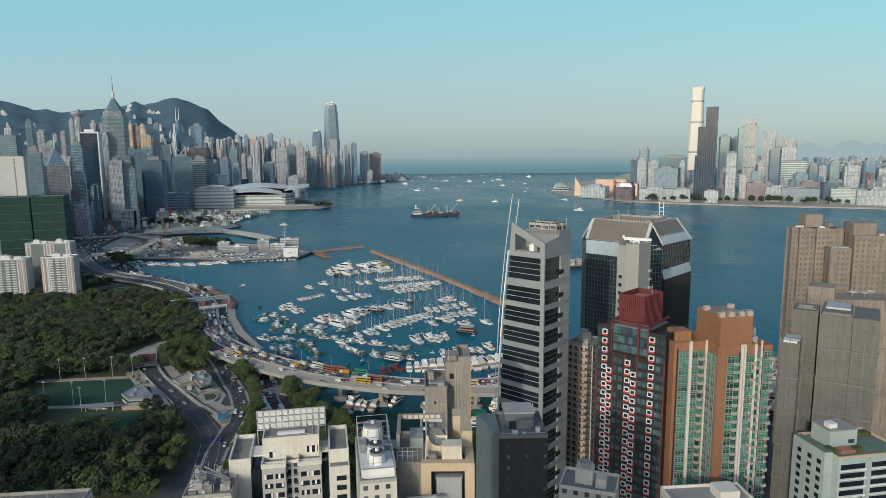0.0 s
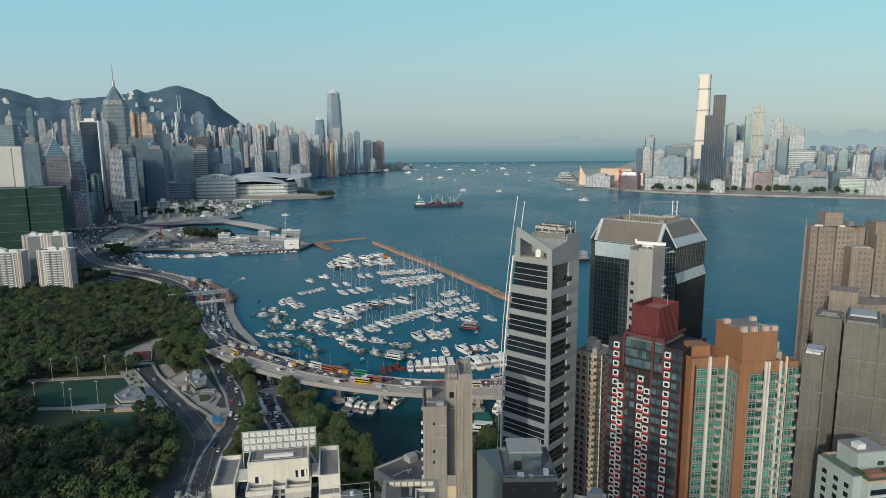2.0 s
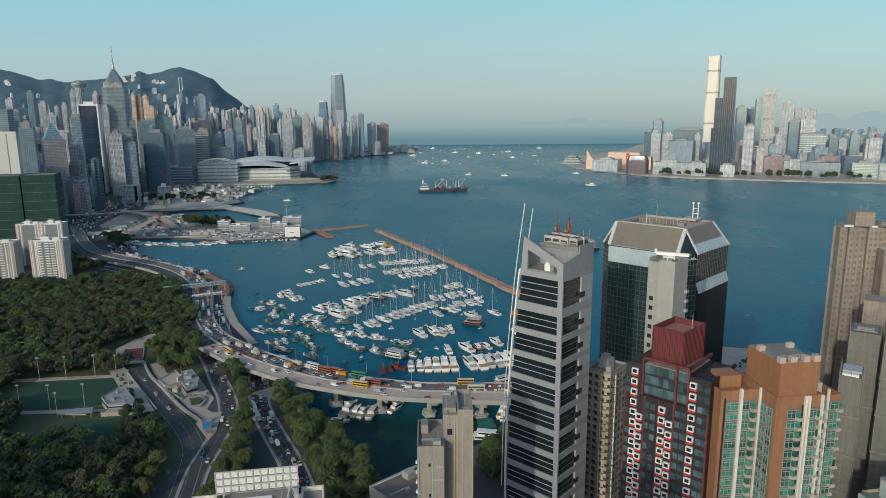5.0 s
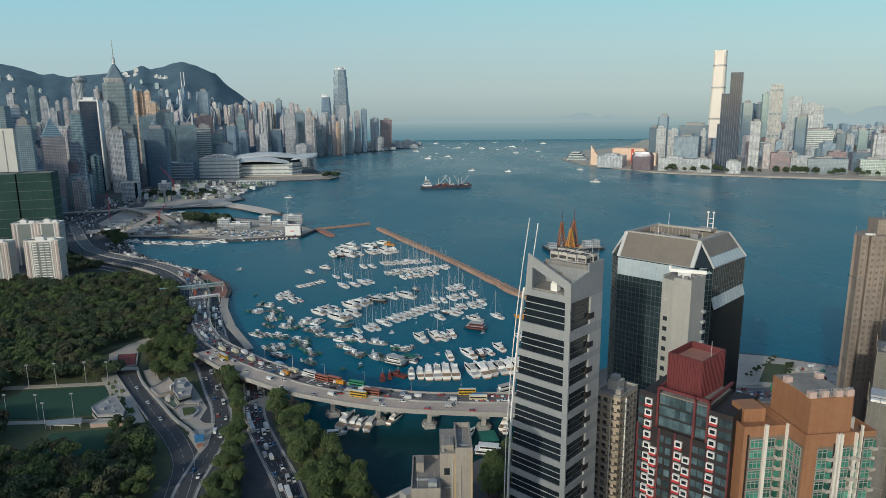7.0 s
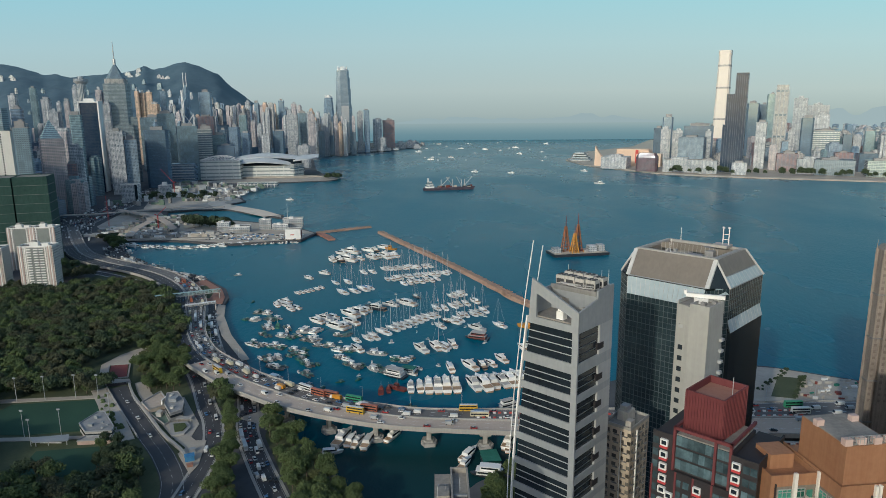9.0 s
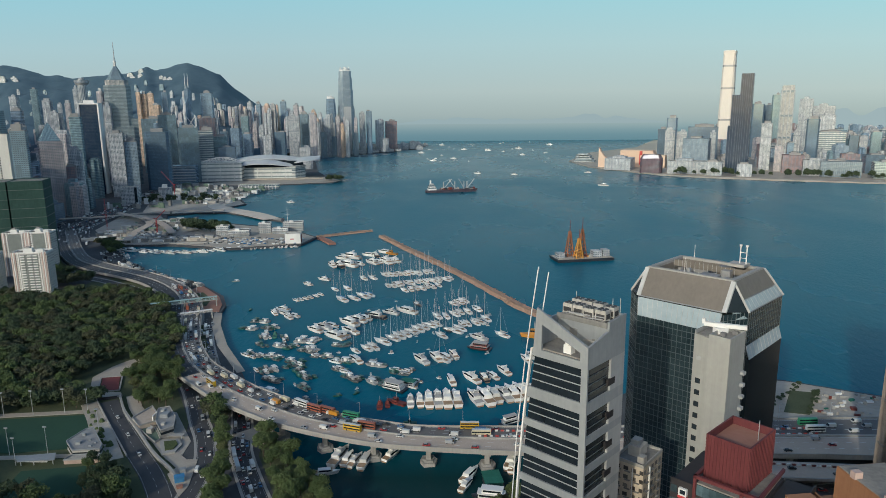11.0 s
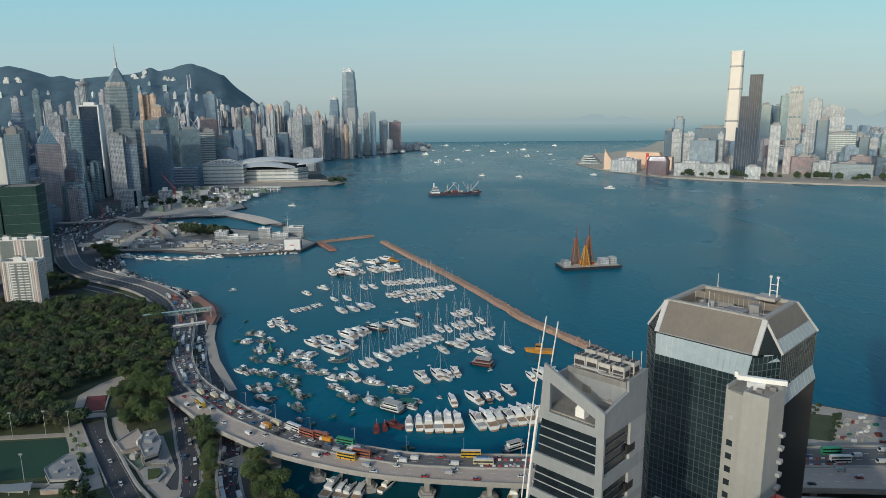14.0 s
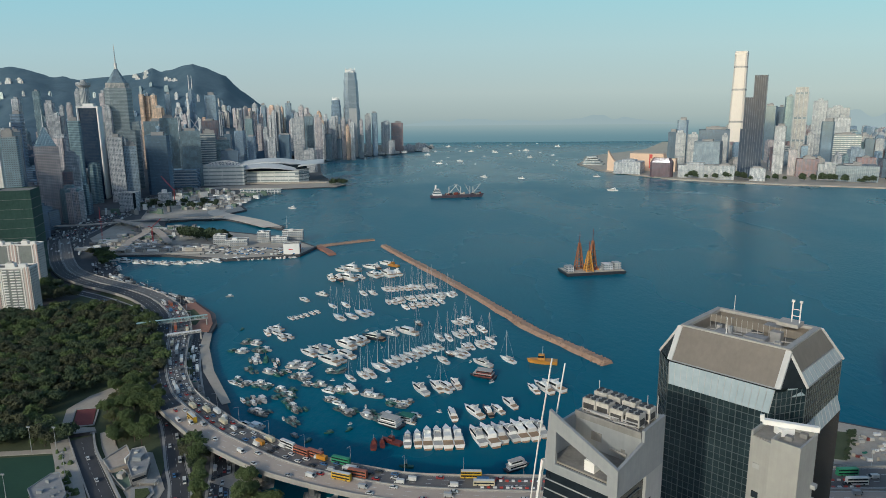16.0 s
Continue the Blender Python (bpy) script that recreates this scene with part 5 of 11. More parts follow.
def glass_tower():
    """Dark gridded glass tower with chamfered corners, sloping skylight shoulders and a flat roof well."""
    m = pose(95.2, 324.85, 0, 0, 0, -43.5)
    t = thing("glass_tower", "dark gridded glass tower with sloping skylight shoulders", "tower", m)
    a = 19.6
    base = [(-15.7, -18.6), (15.0, -18.6), (19.6, -9.8), (19.6, 21.7), (14.0, 25.0), (-15.0, 25.0), (-22.4, 18.0), (-22.4, -11.1)]
    bm = bmesh.new()
    prism(bm, base, 3, 135)
    part("glass_wall", bm, surface("dark_curtain_glass", (0.010, 0.022, 0.028), (0.036, 0.060, 0.068), 0.12, 0.3, 0.08, bump=0.0), t)
    # grid on the faces
    for i in range(8):
        p, q = Vector((*base[i], 0)), Vector((*base[(i + 1) % 8], 0))
        d = (q - p)
        n = max(2, round(d.length / 1.75))
        out = Vector((d.y, -d.x, 0)).normalized() * 0.07
        bm = bmesh.new()
        for k in range(n + 1):
            s = p + d * (k / n) + out
            beam(bm, s + Vector((0, 0, 3)), s + Vector((0, 0, 135)), 0.13 if k % 3 else 0.24, 0.12)
        for k in range(62):
            z = 3 + 2.13 * k
            beam(bm, p + out + Vector((0, 0, z)), q + out + Vector((0, 0, z)), 0.1, 0.13 if k % 2 else 0.24)
        part("mullion_grid", bm, MULLION, t)
    # shoulders: brown slopes over a glazed band, ribs on the hips
    T = 145.3
    top = [(-15.5, -13), (15.3, -13), (15.6, 13.2), (-15.5, 13)]

    def plane(name, q, mat, thick=0.4):
        bm = bmesh.new()
        v = [Vector(p) for p in q]
        n = (v[1] - v[0]).cross(v[2] - v[0]).normalized() * thick
        hi, lo = [bm.verts.new(p) for p in v], [bm.verts.new(p - n) for p in v]
        bm.faces.new(hi), bm.faces.new(lo[::-1])
        for i in range(len(v)):
            bm.faces.new((lo[i], lo[(i + 1) % len(v)], hi[(i + 1) % len(v)], hi[i]))
        bmesh.ops.recalc_face_normals(bm, faces=bm.faces[:])
        return part(name, bm, mat, t)

    def mid3(p, q, f):
        return tuple(u + (v - u) * f for u, v in zip(p, q))

    def bars(p0, p1, q0, q1, n):
        for k in range(n + 1):
            bm = bmesh.new()
            beam(bm, mid3(p0, p1, k / n), mid3(q0, q1, k / n), 0.14)
            part("skylight_bar", bm, STEEL, t)

    F0, F1 = (-15.7, -18.2, 135.9), (15.0, -18.3, 135.9)
    G0, G1 = (-14.9, -19.8, 129.0), (13.8, -19.9, 129.0)
    H0, H1 = (19.8, -9.8, 135.0), (19.9, 21.7, 134.8)
    A, B, C, D = [(*q, T) for q in top]
    plane("roof_slope", (F0, F1, B, A), BROWN_PANEL)
    S0, S1 = (-15.4, -19.0, 135.6), (14.6, -19.1, 135.6)
    plane("skylight", (G0, G1, S1, S0), SKYLIGHT)
    bars(G0, G1, S0, S1, 16)
    P, Q = mid3(B, H0, 0.6), mid3(C, H1, 0.6)
    plane("roof_slope", (P, Q, C, B), BROWN_PANEL)
    plane("skylight", (H0, H1, Q, P), SKYLIGHT)
    bars(H0, H1, P, Q, 10)
    L0, L1 = (-22.5, -11.1, 135.2), (-22.5, 18.0, 135.2)
    plane("roof_slope", (L1, L0, A, D), BROWN_PANEL)
    R0, R1 = (14.0, 25.1, 135.2), (-15.0, 25.1, 135.2)
    plane("roof_slope", (R0, R1, D, C), BROWN_PANEL)
    for tri_ in ((F1, H0, B), (L0, F0, A), (H1, R0, C), (R1, L1, D)):
        plane("corner_glass", tri_, DARK_GLASS)
    # a small pale gablet in the glazed corner
    c0, c1 = mid3(F1, H0, 0.15), mid3(F1, H0, 0.95)
    plane("gablet", ((c0[0], c0[1], 133.0), (c1[0], c1[1], 133.0), (17.2, -13.6, 136.6)), SKYLIGHT, 0.3)
    for p, q, w in ((A, F0, 1.5), (B, F1, 1.5), (B, H0, 0.8), (C, H1, 0.8), (A, L0, 0.7), (D, L1, 0.7), (D, R1, 0.7), (C, R0, 0.7)):
        bm = bmesh.new()
        beam(bm, p, q, w, 0.7)
        part("hip_rib", bm, RIB_WHITE, t)
    for p, q in ((F0, F1), (H0, H1), (L0, L1), (P, Q)):
        bm = bmesh.new()
        beam(bm, p, q, 0.3, 0.35)
        part("eave_rail", bm, PALE_CLAD, t)
    # stepped lower skylight on the side
    plane("skylight", ((a + 1.5, -9.8, 118.8), (a + 1.5, 20.6, 118.8), (a + 0.15, 20.6, 123.2), (a + 0.15, -9.8, 123.2)), SKYLIGHT, 0.2)
    bars((a + 1.5, -9.8, 118.9), (a + 1.5, 20.6, 118.9), (a + 0.15, -9.8, 123.3), (a + 0.15, 20.6, 123.3), 10)
    bm = bmesh.new()
    prism(bm, [(a - 1, -9.7), (a + 1.5, -9.7), (a + 1.5, 20.5), (a - 1, 20.5)], 3, 118.7)
    part("side_wing", bm, surface("dark_wing_glass", (0.014, 0.019, 0.022), (0.032, 0.042, 0.046), 0.1, 0.3, 0.15, bump=0.0), t)
    # roof well
    x0, x1, y0, y1 = -15.5, 15.4, -13, 13
    for q in ((x0, x1, y0, y0 + 1.6), (x0, x1, y1 - 1.6, y1), (x0, x0 + 1.6, y0 + 1.6, y1 - 1.6), (x1 - 1.6, x1, y0 + 1.6, y1 - 1.6)):
        bm = bmesh.new()
        box(bm, *q, T - 0.4, T + 0.5)
        part("roof_kerb", bm, CONCRETE, t)
    bm = bmesh.new()
    box(bm, x0 + 1.6, x1 - 1.6, y0 + 1.6, y1 - 1.6, T - 4.0, T - 3.4)
    part("roof_well_floor", bm, ROOF_STAIN, t)
    bm = bmesh.new()
    for q in ((x0 + 1.6, x1 - 1.6, y0 + 1.6, y0 + 1.9), (x0 + 1.6, x1 - 1.6, y1 - 1.9, y1 - 1.6), (x0 + 1.6, x0 + 1.9, y0 + 1.9, y1 - 1.9), (x1 - 1.9, x1 - 1.6, y0 + 1.9, y1 - 1.9)):
        box(bm, *q, T - 3.4, T - 0.4)
    part("roof_well_wall", bm, BROWN_PANEL, t)
    for x, y, w, d, h in ((-5, 6, 8, 4, 2.6), (4, 8, 5, 4, 3.2), (-7, -4, 3, 5, 1.8), (3, -3, 6, 4, 2.2), (7, 2, 3, 3, 3.4)):
        bm = bmesh.new()
        box(bm, x - w / 2, x + w / 2, y - d / 2, y + d / 2, T - 3.4, T - 3.4 + h)
        part("plant_housing", bm, ROOF, t)
    rp = random.Random(5)
    for i in range(16):
        bm = bmesh.new()
        x, y = rp.uniform(x0 + 3, x1 - 4), rp.uniform(y0 + 3, y1 - 3)
        if i % 2:
            beam(bm, (x, y, T - 2.8), (x + rp.uniform(2, 6), y + rp.uniform(-1, 1), T - 2.6), 0.3)
        else:
            box(bm, x, x + rp.uniform(0.8, 2), y, y + rp.uniform(0.8, 2.4), T - 3.4, T - rp.uniform(0.2, 2))
        part("roof_plant", bm, rp.choice((CONCRETE, GREY_CLAD, BROWN_PANEL)), t)
    for i in range(15):
        bm = bmesh.new()
        box(bm, x0 + 2.2 + i * 1.6, x0 + 2.3 + i * 1.6, 3.0, 3.1, T - 3.4, T + 0.9)
        part("louvre_post", bm, STEEL, t)
    bm = bmesh.new()
    box(bm, x0 + 2.0, x1 - 2.0, 3.1, 3.2, T - 1.6, T + 0.7)
    part("louvre_screen", bm, BROWN_PANEL, t)
    bm = bmesh.new()
    box(bm, 5, 11, 6.5, 12, T + 0.5, T + 1.6)
    part("roof_platform", bm, CONCRETE, t)
    g = thing("roof_aerial", "white twin-pole roof aerial with cross bars", "aerial", m @ pose(9.5, 9, T + 1.6))
    for x in (-1.1, 1.1):
        bm = bmesh.new()
        prism(bm, ring(8, 0.2, x, 0), 0, 6.4)
        part("pole", bm, WHITE_PAINT, g)
    for z in (2.0, 4.0):
        bm = bmesh.new()
        beam(bm, (-1.1, 0, z), (1.1, 0, z), 0.16)
        part("crossbar", bm, WHITE_PAINT, g)
    for x in (-1.1, 1.1):
        bm = bmesh.new()
        box(bm, x - 0.4, x + 0.4, -0.3, 0.3, 6.2, 6.8)
        part("lamp_head", bm, WHITE_PAINT, g)
    for x, y in ((-2, -12.5), (-10, 12.8)):
        g = thing("antenna", "white lightning rod on the roof edge", "antenna", m @ pose(x, y, T + 0.5))
        bm = bmesh.new()
        prism(bm, ring(6, 0.12), 0, 5.0, scale=0.6)
        part("mast", bm, WHITE_PAINT, g)
        bm = bmesh.new()
        prism(bm, ring(6, 0.3), 0, 0.5)
        part("base", bm, STEEL, g)
    # stair core standing before it
    m = pose(70.5, 264.4, 0, 0, 0, -46)
    s = thing("stair_core", "plain pale concrete stair tower with small windows", "tower", m)
    bm = bmesh.new()
    prism(bm, [(0, 0.8), (4.4, 0), (10.2, 0), (10.2, 9.3), (0, 9.3)], 3, 141.2)
    bmesh.ops.recalc_face_normals(bm, faces=bm.faces[:])
    part("core_wall", bm, CORE_WALL, s)
    for i in range(36):
        bm = bmesh.new()
        z = 128.3 - i * 3.4
        box(bm, 1.3, 2.7, 0.2, 0.75, z - 0.7, z + 0.7)
        part("window", bm, DARK_GLASS, s)
        bm = bmesh.new()
        box(bm, 10.2, 11.2, 7.7, 9.2, z + 2.0, z + 2.9)
        part("ledge", bm, GREY_CLAD, s)
    bm = bmesh.new()
    box(bm, 1.0, 3.0, 0.35, 0.6, 134.2, 135.4)
    part("louvre", bm, GREY_CLAD, s)
    for q in ((4.4, 10.2, 0, 0.4), (0, 0.4, 0.9, 9.3), (9.8, 10.2, 0.4, 9.3), (0.4, 9.8, 8.9, 9.3), (4.4, 4.8, 0.4, 5.0)):
        bm = bmesh.new()
        box(bm, *q, 141.2, 142.3)
        part("core_parapet", bm, CORE_WALL, s)
    bm = bmesh.new()
    box(bm, 0.4, 9.8, 0.9, 8.9, 141.2, 141.35)
    part("core_roof", bm, ROOF_STAIN, s)
    for x, y in ((3, 7), (6.5, 4), (8.2, 7.4)):
        bm = bmesh.new()
        box(bm, x - 0.7, x + 0.7, y - 0.6, y + 0.6, 141.35, 142.3)
        part("roof_box", bm, CONCRETE_DARK, s)
    g = thing("maintenance_crane", "white window-cleaning crane folded on the roof", "crane", m @ pose(4.6, 6.2, 141.35, 0, 0, 62))
    bm = bmesh.new()
    box(bm, -1.6, 1.6, -1.2, 1.2, 0, 1.5)
    part("cradle_base", bm, WHITE_PAINT, g)
    bm = bmesh.new()
    beam(bm, (-3.5, 2.5, 2.2), (5.5, -3.5, 1.9), 1.1)
    part("jib", bm, WHITE_PAINT, g)
    bm = bmesh.new()
    beam(bm, (-3.5, 2.5, 2.2), (-3.6, 2.6, 3.6), 0.8)
    part("counterweight", bm, WHITE_PAINT, g)


def dark_tower():
    """Dark brown apartment tower with white box windows and a ribbed maroon box on its roof."""
    m = pose(75.5, 216, 0, 0, 0, -42)
    t = thing("dark_apartment_tower", "dark brown apartment tower dotted with white-framed box windows", "tower", m)
    W, D, H = 25.8, 19.0, 107.5
    bm = bmesh.new()
    box(bm, -W, 0, 0, D, 3, H)
    part("tower_wall", bm, CHARCOAL, t)
    frame_me = framed(1.9, 1.75, 0.27, 0.75, 0.3, [WHITE_PAINT, DARK_GLASS], "box_window")
    bm = bmesh.new()
    box(bm, -1.0, 1.0, -0.8, 0, -0.62, 0.0)
    red_me = mesh_of(bm, "box_sill", RED_TRIM)
    bm = bmesh.new()
    box(bm, -0.75, 0.75, -0.06, 0.02, 0, 1.9)
    win_me = mesh_of(bm, "window", WINDOW_BLUE)
    r = random.Random(4)

    def put(name, me, x, y, z, rz=0.0):
        o = new(name, me)
        o.parent = t
        o.matrix_basis = pose(x, y, z, 0, 0, rz)
        return o

    fl = 3.28
    for i in range(19):
        z = H - 3.6 - i * fl
        for k, (u, off) in enumerate(((0.125, 0.0), (0.20, -1.0), (0.475, 0.0), (0.565, -0.6), (0.815, 0.2))):
            x = -W + W * u
            if i == 0 and k in (1, 3):
                continue
            b = put("box_window", frame_me, x, 0, z + off)
            if (i + k) % 3 != 1:
                s = new("sill", red_me)
                s.parent = b
        for u in (0.035, 0.28, 0.36, 0.65, 0.72, 0.90, 0.965):
            put("window", win_me, -W + W * u, 0, z - 0.2)
    for u in (0.0, 0.245, 0.42, 0.60, 0.77, 0.985):
        bm = bmesh.new()
        box(bm, -W + W * u - 0.05, -W + W * u + 0.45, -0.22, 0, 3, H)
        part("maroon_pilaster", bm, MAROON, t)
    # glazed upper storeys under a maroon frame, between two solid shoulders
    x0, x1 = -W * 0.80, -W * 0.24
    for q in ((-W, x0, 0, D), (x1, 0, 0, D)):
        bm = bmesh.new()
        box(bm, *q, H, H + 8.6)
        part("shoulder_wall", bm, CHARCOAL, t)
    for i in range(3):
        z = H - 3.6 + (i + 1) * fl
        for u, off in ((0.125, 0.0), (0.815, 0.2)):
            b = put("box_window", frame_me, -W + W * u, 0, z + off)
            for nm, me in (("sill", red_me),):
                p = new(nm, me)
                p.parent = b
        for u in (0.035, 0.90, 0.965):
            put("window", win_me, -W + W * u, 0, z - 0.2)
    bm = bmesh.new()
    box(bm, x0 + 0.1, x1 - 0.1, 1.0, D - 2, H, H + 9.6)
    part("penthouse_wall", bm, CHARCOAL, t)
    for i in range(3):
        for k in range(9):
            bm = bmesh.new()
            u = x0 + 0.5 + (x1 - x0 - 1) * k / 9
            box(bm, u, u + 1.5, 0.9, 1.05, H + 0.5 + i * 3.2, H + 3.1 + i * 3.2)
            part("window", bm, WINDOW_BLUE, t)
    for u in (x0, (x0 + x1) / 2 + 3, x1 - 0.6):
        bm = bmesh.new()
        box(bm, u, u + 0.6, 0.2, 1.0, H, H + 12)
        part("maroon_post", bm, MAROON, t)
    bm = bmesh.new()
    box(bm, x0, x1, 0.2, 0.9, H + 11.2, H + 12)
    box(bm, x0, x0 + 0.6, 0.9, D - 2, H + 11.2, H + 12)
    box(bm, x1 - 0.6, x1, 0.9, D - 2, H + 11.2, H + 12)
    part("maroon_frame", bm, MAROON, t)
    bm = bmesh.new()
    box(bm, x0 + 0.6, x1 - 0.6, 1.0, D - 2.2, H + 9.6, H + 9.9)
    part("roof", bm, ROOF_STAIN, t)
    for q in ((-W, x0, 0.0, 0.4), (x1, 0, 0.0, 0.4), (-0.4, 0, 0.4, D)):
        bm = bmesh.new()
        box(bm, *q, H + 8.6, H + 9.6)
        part("parapet", bm, CHARCOAL, t)
    # ribbed water-tank housing
    c = thing("tank_housing", "ribbed maroon sheet-metal housing open at the top", "rooftop housing", pose(70.6, 225.7, 0, 0, 0, -46))
    w, d, z0, z1 = 10.0, 13.5, 117.4, 128.2
    for q in ((-w, 0, 0, 0.35), (-w, 0, d - 0.35, d), (-w, -w + 0.35, 0.35, d - 0.35), (-0.35, 0, 0.35, d - 0.35)):
        bm = bmesh.new()
        box(bm, *q, z0, z1)
        part("sheet_wall", bm, MAROON, c)
    for i in range(13):
        bm = bmesh.new()
        u = -w + 0.4 + (w - 0.8) * i / 12
        box(bm, u - 0.12, u + 0.12, -0.2, 0, z0, z1)
        part("rib", bm, MAROON, c)
    for i in range(16):
        bm = bmesh.new()
        u = 0.4 + (d - 0.8) * i / 15
        box(bm, 0, 0.16, u - 0.12, u + 0.12, z0, z1)
        part("rib", bm, MAROON, c)
    bm = bmesh.new()
    box(bm, -w + 0.35, -0.35, 0.35, d - 0.35, z1 - 2.2, z1 - 1.9)
    part("inner_floor", bm, RED_PAVING, c)
    bm = bmesh.new()
    prism(bm, ring(6, 0.1, -2, 9), z1 - 1.9, z1 + 3)
    part("lightning_rod", bm, STEEL, c)


ALUMINIUM = surface("pale_window_frame", (0.24, 0.25, 0.24), (0.33, 0.34, 0.325), 0.3, 2, 0.5)
BALCONY_GREY = surface("stained_balcony_render", (0.33, 0.30, 0.265), (0.44, 0.41, 0.37), 0.3, 2, 0.7)
SPANDREL = surface("taupe_spandrel", (0.13, 0.115, 0.095), (0.20, 0.175, 0.145), 0.2, 1.2, 0.75, streak=0.4)


def orange_tower():
    """Orange-tiled apartment tower with green glazing, white pilasters and rounded balconies."""
    m = pose(90, 212, 0, 0, 0, 8)
    t = thing("orange_apartment_tower", "orange-tiled apartment tower with green windows and white pilasters", "tower", m)
    for x0, x1, y0, y1, h in ((-11.8, 0, 4, 20, 113.8), (0, 13.5, -3, 18, 114.4), (13.5, 22, 0.5, 18, 112.4)):
        bm = bmesh.new()
        box(bm, x0, x1, y0, y1, 3, h)
        part("wing_wall", bm, ORANGE_TILE, t)
        bm = bmesh.new()
        for q in ((x0, x1, y0, y0 + 0.35), (x0, x0 + 0.35, y0 + 0.35, y1), (x1 - 0.35, x1, y0 + 0.35, y1)):
            box(bm, *q, h, h + 1.3)
        part("parapet", bm, ORANGE_TILE, t)
    bm = bmesh.new()
    box(bm, 0.9, 12.2, -2.2, 13, 114.4, 124.8)
    part("lift_block", bm, ORANGE_TILE, t)
    for x, y in ((1.4, -1.4), (4.8, -1.2), (8.4, -1.4), (11.3, -1.5), (1.5, 8), (11, 9)):
        bm = bmesh.new()
        box(bm, x - 0.9, x + 0.9, y - 0.7, y + 0.7, 124.8, 126.4)
        part("roof_block", bm, surface("pink_render", (0.45, 0.33, 0.29), (0.55, 0.42, 0.37), 0.3, 1, 0.8), t)
    bm = bmesh.new()
    box(bm, 1.1, 11.8, -1.8, 12.6, 124.8, 125.0)
    part("roof", bm, ROOF_STAIN, t)
    pale = surface("white_pilaster_paint", (0.62, 0.59, 0.53), (0.72, 0.69, 0.63), 0.1, 1, 0.7, streak=0.4)
    for x, y0, w in ((-6.0, 4, 0.8), (8.3, -3, 0.55), (9.3, -3, 0.55), (13.2, -3, 0.45), (17.6, 0.5, 0.4), (-0.35, 4, 0.4)):
        bm = bmesh.new()
        box(bm, x - w / 2, x + w / 2, y0 - 0.75, y0, 3, 115.6)
        part("white_pilaster", bm, pale, t)
    for x, y in ((7.7, -3), (10.0, -3), (18.2, 0.5), (-10.6, 4)):
        bm = bmesh.new()
        box(bm, x - 0.16, x + 0.16, y - 0.3, y, 3, 113)
        part("dark_downpipe", bm, CHARCOAL, t)
    for x0, x1, y in ((-10.2, -6.5, 4), (-5.5, -0.6, 4), (3.3, 8.0, -3), (9.7, 13.0, -3), (13.6, 17.4, 0.5), (17.9, 21.9, 0.5)):
        bm = bmesh.new()
        box(bm, x0, x1, y - 0.08, y - 0.004, 3, 112.2)
        part("spandrel_strip", bm, SPANDREL, t)
    bm = bmesh.new()
    box(bm, -0.08, -0.004, -2.4, 3.4, 3, 112.2)
    part("spandrel_strip", bm, SPANDREL, t)

    def win(w, h, panes):
        """Ribbon of green panes in a pale frame over a shaded sill panel."""
        bm = bmesh.new()
        xs, zs = [-w / 2 - 0.08], [-0.08]
        for k in range(panes):
            xs += [-w / 2 + w * k / panes + 0.04, -w / 2 + w * (k + 1) / panes - 0.04]
        xs.append(w / 2 + 0.08)
        zs += [0.08, h * 0.66, h * 0.72, h - 0.08, h + 0.08]
        corners = {}

        def vert(x, y, z):
            if (x, y, z) not in corners:
                corners[(x, y, z)] = bm.verts.new((x, y, z))
            return corners[(x, y, z)]

        depth = [[-0.1 if i % 2 and k % 2 else -0.24 for k in range(len(zs) - 1)] for i in range(len(xs) - 1)]
        for i in range(len(xs) - 1):
            for k in range(len(zs) - 1):
                y, x0, x1, z0, z1 = depth[i][k], xs[i], xs[i + 1], zs[k], zs[k + 1]
                bm.faces.new([vert(x0, y, z0), vert(x1, y, z0), vert(x1, y, z1), vert(x0, y, z1)]).material_index = 1 if y > -0.2 else 0
                if y > -0.2:
                    f = -0.24
                    for p, q in (((x0, z0), (x1, z0)), ((x1, z0), (x1, z1)), ((x1, z1), (x0, z1)), ((x0, z1), (x0, z0))):
                        bm.faces.new([vert(p[0], f, p[1]), vert(q[0], f, q[1]), vert(q[0], y, q[1]), vert(p[0], y, p[1])])
        for p, q in (((xs[0], zs[0]), (xs[-1], zs[0])), ((xs[-1], zs[-1]), (xs[0], zs[-1])), ((xs[-1], zs[0]), (xs[-1], zs[-1])), ((xs[0], zs[-1]), (xs[0], zs[0]))):
            bm.faces.new([vert(p[0], 0.0, p[1]), vert(q[0], 0.0, q[1]), vert(q[0], -0.24, q[1]), vert(p[0], -0.24, p[1])])
        return mesh_of(bm, "window", [ALUMINIUM, WINDOW_GREEN])

    W1, W2, W3 = win(2.4, 2.3, 2), win(1.9, 2.3, 2), win(3.3, 2.2, 3)
    bm = bmesh.new()
    prism(bm, [(-0.95, 0), (-0.7, -1.1), (0.7, -1.1), (0.95, 0)], 0, 0.2)
    for q in (((-0.95, 0), (-0.7, -1.1)), ((-0.7, -1.1), (0.7, -1.1)), ((0.7, -1.1), (0.95, 0))):
        beam(bm, (*q[0], 1.0), (*q[1], 1.0), 0.09, 0.1)
        beam(bm, (*q[0], 0.5), (*q[1], 0.5), 0.05, 0.75)
    BAL = mesh_of(bm, "balcony", BALCONY_GREY)
    bm = bmesh.new()
    box(bm, -0.75, 0.75, -0.12, 0.02, 0.2, 2.3)
    DOOR = mesh_of(bm, "balcony_door", WINDOW_GREEN)
    bm = bmesh.new()
    box(bm, -0.45, 0.45, -0.55, 0.0, 0.0, 0.55)
